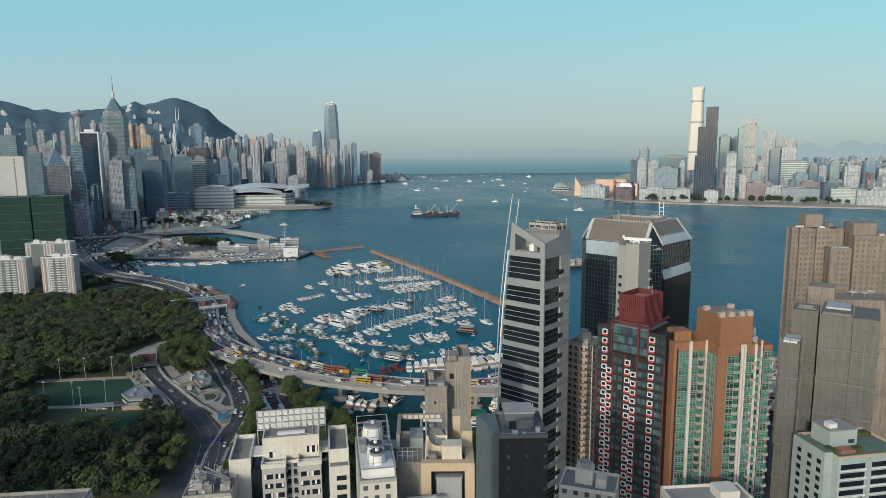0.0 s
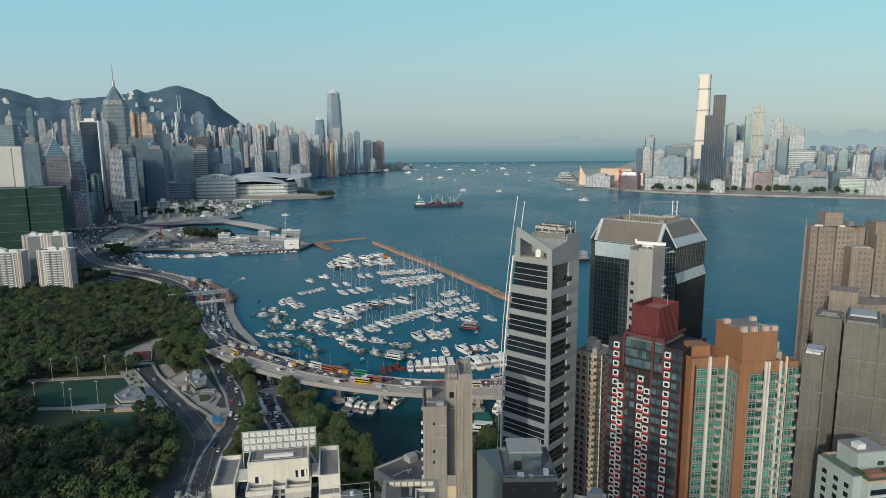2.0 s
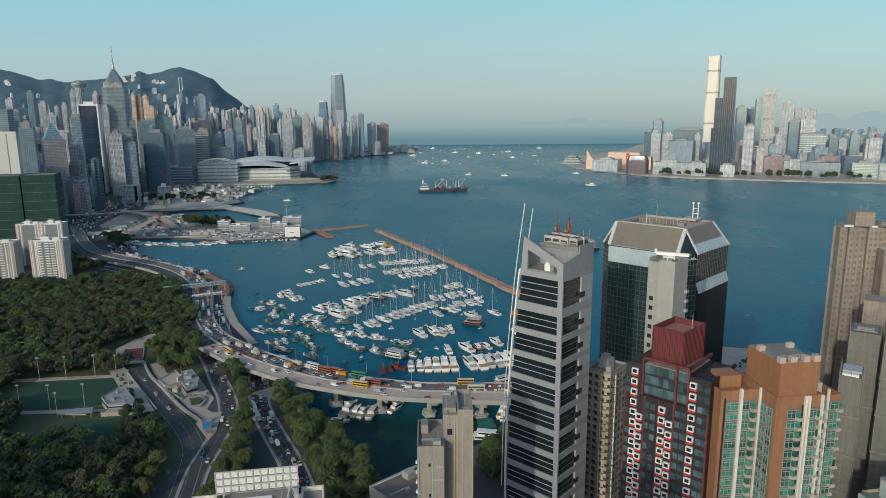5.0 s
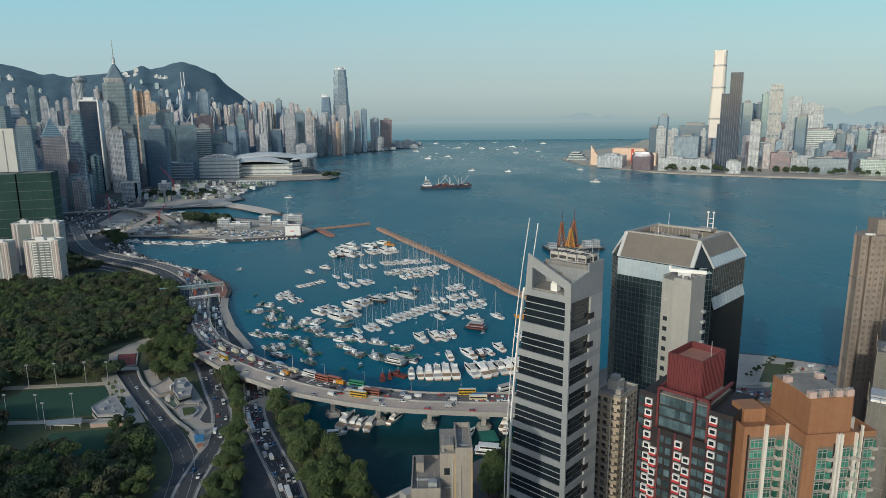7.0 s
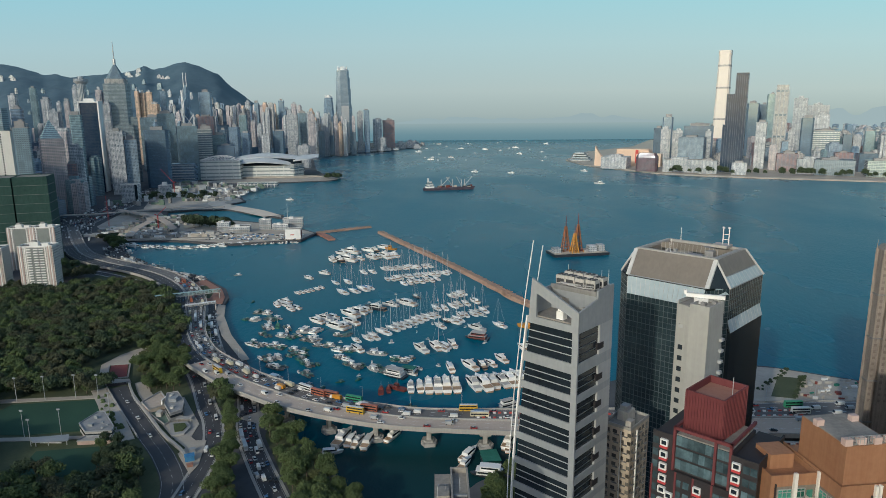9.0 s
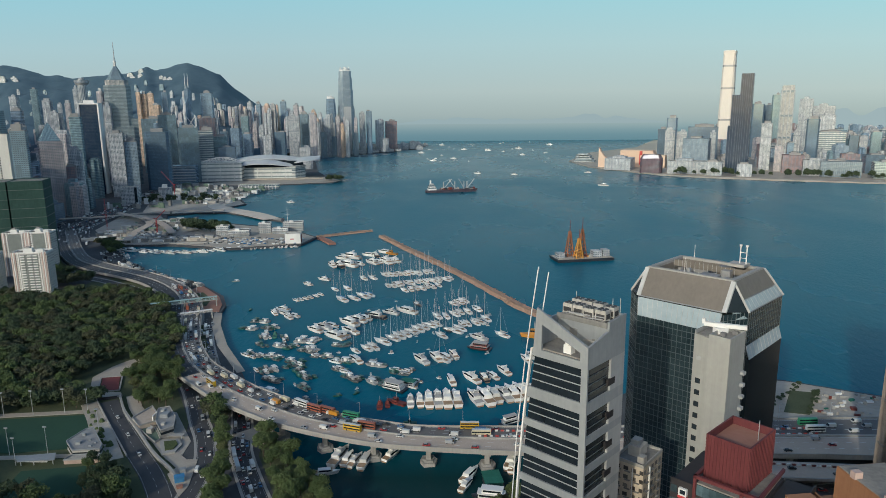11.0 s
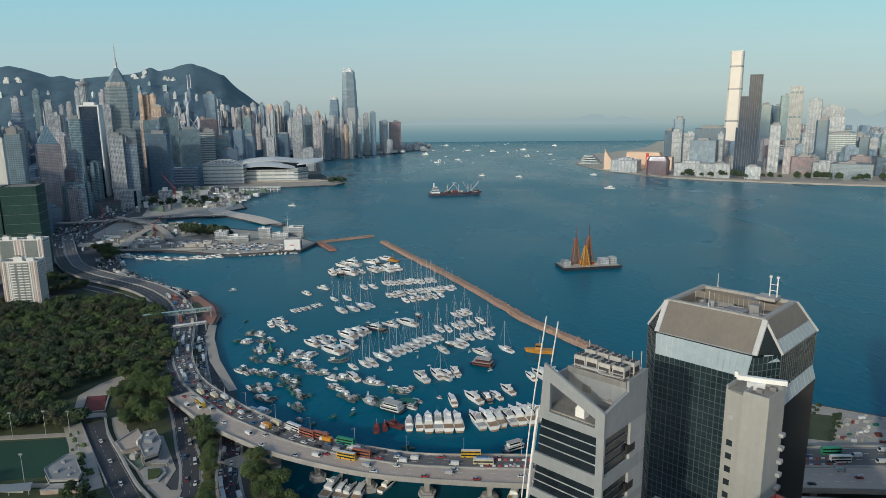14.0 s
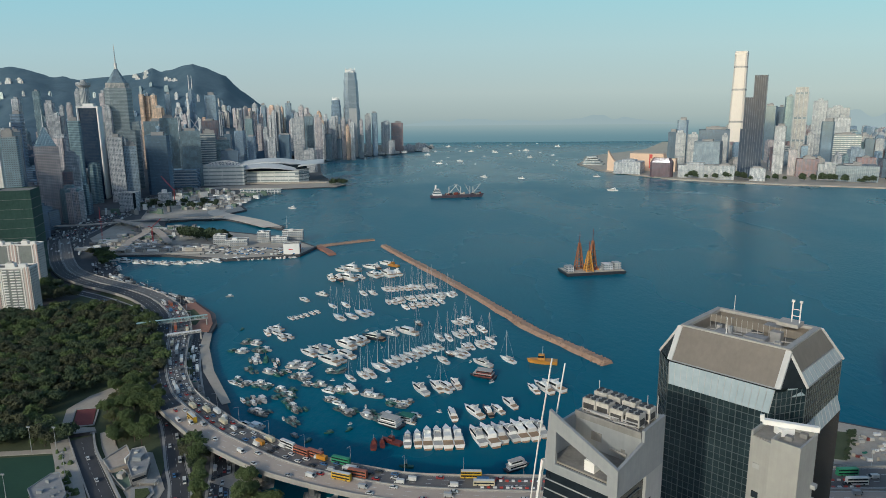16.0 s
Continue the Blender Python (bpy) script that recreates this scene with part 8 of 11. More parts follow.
PARK = [(-740, 505), (-305, 505), (-284, 560), (-281, 590), (-250, 604), (-236, 626), (-266, 684), (-294, 736), (-310, 764), (-340, 788), (-396, 806), (-446, 790), (-640, 752), (-740, 740)]
RAMP_GROVE = [(-236, 540), (-250, 570), (-257, 594), (-236, 612), (-212, 570), (-203, 540), (-197, 522), (-191, 509), (-200, 512), (-214, 508), (-226, 524)]
SOUTH_GROVE = [(-470, 300), (-200, 310), (-150, 312), (-158, 350), (-170, 380), (-184, 398), (-200, 394), (-262, 396), (-280, 440), (-420, 440)]
STREET_STRIP = [(-156, 488), (-147, 484), (-129, 432), (-109, 372), (-95, 322), (-116, 322), (-122, 366), (-126, 395), (-131, 436), (-142, 466)]
QUAY_GROVE = [(-117, 474), (-80, 424), (-46, 376), (-36, 346), (-30, 322), (-58, 322), (-72, 366), (-94, 408), (-113, 446)]
QUAY_EAST = [(18, 382), (48, 412), (62, 398), (52, 345), (22, 350)]
for nm, poly in (("park_ground", [(-760, 300), (-150, 300), (-150, 400), (-158, 440), (-172, 488), (-230, 590), (-262, 640), (-300, 720), (-345, 800), (-405, 890), (-440, 865), (-450, 795), (-640, 757), (-760, 745)]), ("park_ground", STREET_STRIP), ("park_ground", QUAY_GROVE)):
    bm = bmesh.new()
    vs = [bm.verts.new((*p, 3.12)) for p in poly]
    for tri in tessellate_polygon([[Vector((*p, 0)) for p in poly]]):
        f = bm.faces.new([vs[i] for i in tri])
        f.normal_update()
        if f.normal.z < 0:
            f.normal_flip()
    tagged(part(nm, bm, GRASS), "dark grass and soil under the park trees", "ground", kind="structure")

BESIDE_RAMP = [(-268, 530), (-258, 517), (-256, 508), (-268, 506), (-282, 526)]
RAMP_BANK = [(-224, 528), (-216, 514), (-208, 516), (-202, 522), (-212, 532)]
spots = [(p, 0.8) for p in scatter(BESIDE_RAMP, 6.5, 9)] + [(p, 0.6) for p in scatter(RAMP_BANK, 5.0, 10)] + [(p, 1.0) for p in scatter(RAMP_GROVE, 6.5, 1) + scatter(STREET_STRIP, 4.6, 2) + scatter(QUAY_GROVE, 5.8, 3) + scatter(QUAY_EAST, 6, 4)]
WEST_GROVE = [(-480, 438), (-318, 438), (-312, 482), (-330, 506), (-480, 506)]
PITCH_EDGE = [(-312, 500), (-262, 508), (-240, 508), (-262, 522), (-282, 530), (-306, 512)]
VERGE_GROVE = [(-206, 436), (-192, 430), (-178, 412), (-165, 394), (-154, 366), (-148, 340), (-158, 345), (-170, 376), (-184, 398), (-200, 410)]
ROAD_BANK = [(-158, 492), (-166, 502), (-160, 506), (-150, 494)]
spots += [(p, 0.95) for p in scatter(VERGE_GROVE, 5.4, 15)] + [(p, 0.5) for p in scatter(ROAD_BANK, 4.5, 16)]
spots += [(p, 1.0) for p in scatter(SOUTH_GROVE, 8.6, 5)]
spots += [(p, 0.9) for p in scatter(PITCH_EDGE, 7.0, 12)]
park_spots = sorted(scatter(PARK, 8.4, 6, 14000), key=lambda p: (p[0] + 230) ** 2 + (p[1] - 520) ** 2)
NEAR_TREES = 285
protos = [make_tree(0, 4.6, 12, LEAF[0]), make_tree(1, 5.4, 13.5, LEAF[1]), make_tree(2, 4.0, 10, LEAF[1]), make_tree(3, 4.8, 12, LEAF[2])]
r = random.Random(77)
singles = spots + [(p, 1.12) for p in park_spots] + [(p, 1.05) for p in scatter(WEST_GROVE, 8.2, 13) + scatter([(-436, 850), (-480, 880), (-530, 930), (-560, 985), (-600, 980), (-560, 900), (-470, 820)], 9, 17) + scatter([(-500, 1010), (-536, 1060), (-560, 1082), (-536, 1082), (-500, 1040)], 8, 18)]
used = 0
for (x, y), s in singles[:NEAR_TREES]:
    k = r.choice((0, 0, 1, 1, 2, 3)) if y > 470 or x < -160 else r.choice((1, 1, 2, 3))
    # darker leaves picked here put shade into the south grove's colour
    if x < -160 and y < 455:
        k = r.choice((0, 0, 0, 2))
    # lighter leaves stand in for sunlight on the ramp grove
    elif -262 < x and 500 < y < 615:
        k = r.choice((1, 1, 3))
    m = pose(x, y, 3.1, 0, 0, r.uniform(0, 360)) @ Matrix.Scale(s * r.uniform(0.75, 1.2), 4)
    if used < 4:
        protos[used].matrix_basis = m
    else:
        copy_thing(protos[k], m)
    used += 1
for nm, rest, mat, seed in (("woodland", singles[NEAR_TREES::3], LEAF[0], 1), ("woodland", singles[NEAR_TREES + 1::3], LEAF[1], 2), ("woodland", singles[NEAR_TREES + 2::3], LEAF[3], 3)):
    rr = random.Random(seed)
    geo = [crown_geometry(random.Random(900 + i), 380, rr.uniform(5.2, 6.8), rr.uniform(9.5, 13), 1.05) for i in range(6)]
    V, F = [], []
    for (x, y), s in rest:
        v, f = rr.choice(geo)
        a, s2, k = rr.uniform(0, 6.28), rr.uniform(0.85, 1.25), len(V)
        ca, sa = math.cos(a) * s2, math.sin(a) * s2
        V += [(x + p.x * ca - p.y * sa, y + p.x * sa + p.y * ca, 3.1 + p.z * s2) for p in v]
        F += [(q[0] + k, q[1] + k, q[2] + k) for q in f]
    me = bpy.data.meshes.new("woodland")
    me.from_pydata(V, [], F)
    me.materials.append(mat)
    tagged(new("woodland", me), "dense dark green canopy of the city park", "woodland", kind="stuff")

TARP_BLUE_SHEET = surface("blue_plastic_sheet", (0.04, 0.16, 0.34), (0.07, 0.24, 0.44), 0.4, 2, 0.6)

# ---- park works: sports pitches, underpass, pavilions ----
SAND_PAVING = surface("warm_terrace_paving", (0.42, 0.34, 0.27), (0.54, 0.45, 0.365), 0.15, 0.8, 0.85)
POOL_TILE = surface("maroon_court", (0.16, 0.035, 0.035), (0.21, 0.055, 0.05), 0.2, 1, 0.8)


def plate(name, pts, z, mat, label, category="ground", thick=0.3):
    bm = bmesh.new()
    prism(bm, pts, z - thick, z)
    bmesh.ops.recalc_face_normals(bm, faces=bm.faces[:])
    return tagged(part(name, bm, mat), label, category, kind="structure")


plate("pitch", [(-310, 446), (-262, 446), (-224, 453), (-241, 498), (-300, 489)], 3.4, TURF, "dark green sports pitch")
plate("pitch", [(-240, 400), (-192, 398), (-199, 434), (-243, 426)], 3.4, TURF, "dark green sports pitch")
plate("path", [(-318, 490), (-238, 501), (-239, 506), (-320, 496)], 3.45, PAVING, "pale path beside the pitch")
plate("path", [(-290, 436), (-204, 443), (-202, 447), (-292, 441)], 3.45, PAVING, "pale path between the pitches")
plate("court", [(-257, 535), (-245, 538), (-256, 562), (-268, 559)], 3.9, POOL_TILE, "maroon paved court edged in pale stone")
for a, b in (((-258, 533.5), (-243.5, 536.8)), ((-243.5, 536.8), (-255, 563.8)), ((-255, 563.8), (-270, 560.5)), ((-270, 560.5), (-258, 533.5))):
    bm = bmesh.new()
    beam(bm, (*a, 3.8), (*b, 3.8), 1.0, 0.6)
    tagged(part("court_kerb", bm, CONCRETE), "pale stone kerb round the court", "kerb", kind="structure")
plate("path", [(-264, 533), (-252, 522), (-236, 527), (-241, 534)], 3.6, PAVING, "pale terrace over the underpass")
plate("path", [(-264, 533), (-259, 535), (-271, 562), (-257, 566), (-258, 589), (-244, 606), (-250, 611), (-266, 597), (-273, 583), (-277, 561)], 3.5, PAVING, "pale park path round the court")
# sunken underpass road
street("ramp_road", [(-134, 340), (-141, 372), (-149, 396), (-165, 421), (-182, 442), (-205, 470), (-227, 498), (-242, 519)], 12.5, "dark ramp road running down to an underpass", z=3.25, lanes=2, kerb=False)
for line, w, h in (([(-191, 443), (-214, 472), (-236, 500), (-250, 518)], 0.7, 1.3), ([(-151, 418), (-159, 428), (-176, 445), (-199, 473), (-222, 501), (-237, 524)], 1.4, 2.2)):
    bm = bmesh.new()
    P = curve([(*p, 3) for p in line], 6)
    strip(bm, P, [p + Vector((w * 0.77, w * 0.63, 0)) for p in P], h, h)
    tagged(part("ramp_wall", bm, CONCRETE), "pale concrete wall along the ramp", "wall", kind="structure")
bm = bmesh.new()
P = curve([(-156, 431, 3), (-173, 448, 3), (-196, 476, 3), (-219, 504, 3), (-233, 526, 3)], 6)
strip(bm, P, [p + Vector((6.4, 5.2, 0)) for p in P], 0.5, 0.5)
tagged(part("walkway", bm, PAVING), "pale walkway beside the ramp", "path", kind="structure")
t = thing("underpass_portal", "concrete underpass mouth with a dark opening", "portal", kind="structure")
bm = bmesh.new()
beam(bm, (-252, 521, 4.6), (-236, 526, 4.6), 1.4, 1.6)
part("lintel", bm, CONCRETE, t)
# flat charcoal face paints the shade inside the tunnel
bm = bmesh.new()
quad(bm, (-250, 519, 3.45), (-238, 523, 3.45), (-238.4, 524, 5.2), (-250.4, 520, 5.2))
part("opening", bm, CHARCOAL, t)
plate("verge", [(-258, 512), (-237, 484), (-216, 458), (-200, 437), (-192, 442), (-213, 471), (-236, 500), (-250, 518)], 3.46, EARTH, "worn planted verge beside the ramp road")
r = random.Random(31)
bm = bmesh.new()
for i in range(26):
    f = r.random()
    x, y = -203 - 44 * f + r.uniform(-4, 3), 447 + 58 * f + r.uniform(-3, 3)
    w = r.uniform(0.7, 1.9)
    prism(bm, ring(7, w, x, y, turn=r.uniform(0, 1)), 3.4, 3.4 + r.uniform(0.9, 2.4), scale=0.55, centre=(x, y))
tagged(part("shrubs", bm, LEAF[1]), "clipped shrubs dotted along the verge", "shrubs", kind="stuff")
# paved island between the ramp and the road
plate("island", [(-158, 424), (-142, 402), (-141, 412), (-147, 440), (-153, 440)], 3.58, PAVING, "pale paved traffic island with stored building goods")
for x, y, w, d, h, mat, lab in ((-148, 417, 5, 4, 3, TARP_BLUE_SHEET, "blue tarpaulin shelter on the traffic island"), (-150, 426, 3, 2.4, 2.2, PALE_CLAD, "white site cabin on the traffic island"), (-145, 410, 3, 2, 1.4, RED_PAVING, "stack of reddish building goods")):
    o = thing("site_shelter", lab, "shelter", pose(x, y, 3.5, 0, 0, 25))
    lump(o, "body", mat, (-w / 2, w / 2, -d / 2, d / 2, 0, h))
    lump(o, "roof_sheet", mat, (-w / 2 - 0.3, w / 2 + 0.3, -d / 2 - 0.3, d / 2 + 0.3, h, h + 0.15))
# club house by the pitch, its roof stepping down to a lower front
def storey(t, name, mat, pts, z0, z1, grow=1.0):
    cx, cy = sum(p[0] for p in pts) / len(pts), sum(p[1] for p in pts) / len(pts)
    bm = bmesh.new()
    prism(bm, [(cx + (x - cx) * grow, cy + (y - cy) * grow) for x, y in pts], z0, z1)
    bmesh.ops.recalc_face_normals(bm, faces=bm.faces[:])
    return part(name, bm, mat, t)


def rim(t, name, mat, pts, z, w=0.35, h=0.9):
    for a, b in zip(pts, pts[1:] + pts[:1]):
        bm = bmesh.new()
        beam(bm, (*a, z + h / 2), (*b, z + h / 2), w, h)
        part(name, bm, mat, t)


t = thing("club_house", "low pale club house with stepped flat roofs beside the pitch", "building", pose(0, 0, 0))
UPPER = [(-228, 467), (-231, 451), (-221, 440), (-206, 442), (-207, 447), (-224, 468)]
FRONT = [(-223, 434), (-203, 436.5), (-205.6, 441.6), (-221.3, 439.6)]
storey(t, "wall", BEIGE_WALL, UPPER, 3, 8.4)
storey(t, "window_band", DARK_GLASS, UPPER, 5.6, 7.2, 1.008)
storey(t, "roof", ROOF, UPPER, 8.4, 8.7, 1.03)
rim(t, "parapet", PALE_CLAD, UPPER, 8.7, 0.4, 0.6)
storey(t, "front_wall", surface("salmon_render", (0.40, 0.29, 0.24), (0.50, 0.38, 0.32), 0.2, 1, 0.8), FRONT, 3, 5.4)
storey(t, "front_roof", CONCRETE, FRONT, 5.4, 5.7, 1.04)
rim(t, "balustrade", PALE_CLAD, FRONT, 5.7, 0.2, 0.8)
for x, y, w, h in ((-222, 448, 3.0, 1.6), (-213, 445, 1.6, 1.1), (-217, 452, 1.4, 1.0), (-224, 458, 2.0, 1.8), (-212, 449, 1.1, 0.9)):
    lump(t, "roof_unit", PALE_CLAD, (x - w / 2, x + w / 2, y - w / 3, y + w / 3, 8.7, 8.7 + h))
t = thing("spectator_shelter", "long flat-roofed shelter on slim posts beside the pitch", "shelter", pose(0, 0, 0))
storey(t, "roof", PALE_CLAD, [(-254, 437), (-248, 431), (-228, 433.5), (-232, 441.5)], 6.0, 6.4)
for x, y in ((-252, 436), (-247, 432), (-240, 433), (-243, 438.5), (-233, 440.5), (-229.5, 434.2)):
    lump(t, "post", STEEL, (x - 0.18, x + 0.18, y - 0.18, y + 0.18, 3.1, 6.0))
lump(t, "bench", WHITE_PAINT, (-247, -234, 435.6, 436.3, 3.45, 3.9))
plate("path", [(-243, 500), (-240, 488), (-230, 473), (-210, 450), (-204, 449), (-225, 480), (-238, 499)], 3.56, PAVING, "sand-coloured path between the club house and the ramp")
# pavilion with a raised terrace between the ramp and the road
t = thing("pavilion", "angular concrete pavilion with a raised terrace and planted courts", "building", pose(0, 0, 0))
TERRACE = [(-209, 487), (-199, 476), (-189.5, 485), (-195.5, 494), (-204, 505)]
MAIN = [(-188.5, 477), (-179, 463.5), (-173.5, 469), (-177.5, 482), (-188.5, 497.5), (-194.5, 494)]
storey(t, "terrace", SAND_PAVING, TERRACE, 3, 6.0)
rim(t, "terrace_wall", CONCRETE, TERRACE, 6.0, 0.6, 0.9)
storey(t, "wall", CONCRETE, MAIN, 3, 9.4)
storey(t, "window_band", DARK_GLASS, MAIN, 6.4, 8.0, 1.012)
storey(t, "roof", ROOF, MAIN, 9.4, 9.75, 1.05)
rim(t, "parapet", CONCRETE, MAIN, 9.75, 0.4, 0.5)
lump(t, "roof_hut", PALE_CLAD, (-187, -182, 480, 485, 9.75, 12.2))
lump(t, "roof_unit", CREAM_UNIT, (-182, -179.6, 470, 472.4, 9.75, 11), (-190.5, -188.5, 489, 491.5, 9.75, 10.9))
lump(t, "screen_wall", WHITE_PAINT, (-194.2, -193.4, 484, 493, 6.0, 9.2))
COURT = [(-201, 478), (-190, 467), (-181, 459), (-179.2, 462.5), (-188, 475.5), (-195, 481.5)]
storey(t, "court", ROOF_GREEN, COURT, 3, 3.7)
rim(t, "court_wall", CONCRETE, COURT, 3.7, 0.4, 1.2)
lump(t, "kiosk", CREAM_UNIT, (-192, -188.6, 470.5, 474, 3.7, 6.8))
BED = [(-179, 461), (-170.5, 444), (-163.5, 447), (-163, 456), (-168, 463)]
storey(t, "planter", CONCRETE, BED, 3, 4.6)
storey(t, "hedge", LEAF_ROOF, BED, 4.6, 5.2, 0.62)
lump(t, "canopy", CONCRETE, (-176, -166, 463.6, 467.6, 5.6, 6.0))
lump(t, "canopy_post", STEEL, (-175.4, -175.1, 464, 464.3, 3.1, 5.6), (-166.8, -166.5, 464, 464.3, 3.1, 5.6), (-166.8, -166.5, 467, 467.3, 3.1, 5.6))
plate("forecourt", [(-205, 505), (-209, 486), (-200, 474), (-178, 456), (-166, 440), (-158, 440), (-160, 462), (-173, 482), (-186, 502)], 3.3, EARTH, "paved forecourt round the pavilion")


def floodlight(x, y, h):
    t = thing("floodlight_mast", "tall grey floodlight mast by the pitch", "floodlight", pose(x, y, 3.3), group="floodlights")
    bm = bmesh.new()
    prism(bm, ring(6, 0.22), 0, h, scale=0.5)
    part("mast", bm, STEEL, t)
    bm = bmesh.new()
    box(bm, -1.0, 1.0, -0.25, 0.25, h - 0.2, h + 0.7)
    part("lamp_head", bm, PALE_CLAD, t)


for x, y in ((-300, 494), (-282, 497), (-262, 500), (-246, 500), (-262, 444), (-282, 444), (-240, 446), (-222, 470), (-250, 432)):
    floodlight(x, y, 17)
# ---- boats ----
GELCOAT = surface("white_gelcoat", (0.74, 0.73, 0.69), (0.84, 0.83, 0.80), 0.3, 1.5, 0.35, vary=0.4)
TEAK = surface("teak_deck", (0.30, 0.20, 0.12), (0.38, 0.27, 0.17), 0.4, 3, 0.7)
NAVY_HULL = surface("dark_hull", (0.02, 0.025, 0.035), (0.04, 0.045, 0.055), 0.3, 2, 0.4)
GREEN_HULL = surface("green_hull_paint", (0.02, 0.10, 0.075), (0.05, 0.16, 0.12), 0.4, 2, 0.7, vary=0.3)
RED_HULL = surface("red_hull_paint", (0.13, 0.027, 0.022), (0.20, 0.046, 0.034), 0.4, 2, 0.6)
ORANGE_PAINT = surface("orange_paint", (0.45, 0.20, 0.03), (0.55, 0.27, 0.05), 0.3, 2, 0.5)
TARP_GREEN = surface("green_tarpaulin", (0.015, 0.12, 0.085), (0.035, 0.18, 0.13), 0.3, 1.5, 0.8)
TARP_GREY = surface("grey_canvas", (0.34, 0.335, 0.315), (0.48, 0.47, 0.45), 0.3, 1.5, 0.85)
TARP_BLUE = surface("blue_tarpaulin", (0.03, 0.12, 0.28), (0.05, 0.18, 0.36), 0.3, 1.5, 0.8)


def hull(bm, L, B, H, rake=0.18, stern=0.9, mi=0):
    """Boat hull, bow to +y, water line at 0."""
    n = 9
    rows = []
    for i in range(n + 1):
        f = i / n
        w = B / 2 * (stern + (1 - stern) * min(1, f * 3)) * (1 - max(0, (f - 0.45) / 0.55) ** 2.2)
        w = max(w, 0.04)
        y0 = -L / 2 + L * f * (1 - rake * 0.5)
        y1 = -L / 2 + L * f
        sheer = H * (1 + 0.35 * max(0, f - 0.4))
        rows.append([bm.verts.new(p) for p in ((-w * 0.72, y0, -0.35), (-w, y1, sheer), (w, y1, sheer), (w * 0.72, y0, -0.35))])
    for a, b in zip(rows, rows[1:]):
        for k in range(3):
            bm.faces.new((a[k], a[k + 1], b[k + 1], b[k])[::-1]).material_index = mi
    bm.faces.new(rows[0]).material_index = mi
    bm.faces.new(rows[-1][::-1]).material_index = mi
    bmesh.ops.recalc_face_normals(bm, faces=bm.faces[:])


def cabin(bm, x, y0, y1, z0, z1, slope_f=1.0, slope_b=0.3, side=0.25):
    v = [bm.verts.new(p) for p in ((-x, y0, z0), (x, y0, z0), (x, y1, z0), (-x, y1, z0), (-x + side, y0 + slope_b, z1), (x - side, y0 + slope_b, z1), (x - side, y1 - slope_f, z1), (-x + side, y1 - slope_f, z1))]
    for q in ((4, 5, 6, 7), (0, 1, 5, 4), (1, 2, 6, 5), (2, 3, 7, 6), (3, 0, 4, 7)):
        bm.faces.new([v[k] for k in q])


def motor_yacht(L=18.0, label="white motor yacht with dark windows moored in the shelter", hull_mat=None, two=True, deck=None):
    t = thing("motor_yacht", label, "yacht", pose(0, 0, 0), group="moored yachts")
    B, H = L * 0.27, L * 0.095
    bm = bmesh.new()
    hull(bm, L, B, H)
    part("hull", bm, hull_mat or GELCOAT, t)
    bm = bmesh.new()
    box(bm, -B * 0.42, B * 0.42, -L * 0.49, -L * 0.28, H * 0.98, H * 1.03)
    part("aft_deck", bm, deck or TEAK, t, "brown teak deck")
    bm = bmesh.new()
    cabin(bm, B * 0.40, -L * 0.28, L * 0.26, H, H + L * 0.085, L * 0.10)
    saloon = part("saloon", bm, GELCOAT, t)
    bm = bmesh.new()
    cabin(bm, B * 0.405, -L * 0.24, L * 0.24, H + L * 0.028, H + L * 0.074, L * 0.06, 0.1, 0.1)
    part("window_band", bm, DARK_GLASS, saloon, "dark tinted windows")
    if two:
        bm = bmesh.new()
        cabin(bm, B * 0.34, -L * 0.30, L * 0.07, H + L * 0.085, H + L * 0.10, L * 0.02)
        cabin(bm, B * 0.30, -L * 0.10, L * 0.05, H + L * 0.10, H + L * 0.135, L * 0.06)
        fly = part("flybridge", bm, deck or GELCOAT, t)
        bm = bmesh.new()
        beam(bm, (-B * 0.28, -L * 0.12, H + L * 0.1), (-B * 0.24, -L * 0.18, H + L * 0.19), 0.25)
        beam(bm, (B * 0.28, -L * 0.12, H + L * 0.1), (B * 0.24, -L * 0.18, H + L * 0.19), 0.25)
        beam(bm, (-B * 0.26, -L * 0.18, H + L * 0.19), (B * 0.26, -L * 0.18, H + L * 0.19), 0.35)
        part("radar_arch", bm, GELCOAT, fly)
    bm = bmesh.new()
    prism(bm, [(-B * 0.3, -L * 0.54), (B * 0.3, -L * 0.54), (B * 0.36, -L * 0.49), (-B * 0.36, -L * 0.49)], 0.05, 0.4)
    part("swim_platform", bm, TEAK, t)
    return t


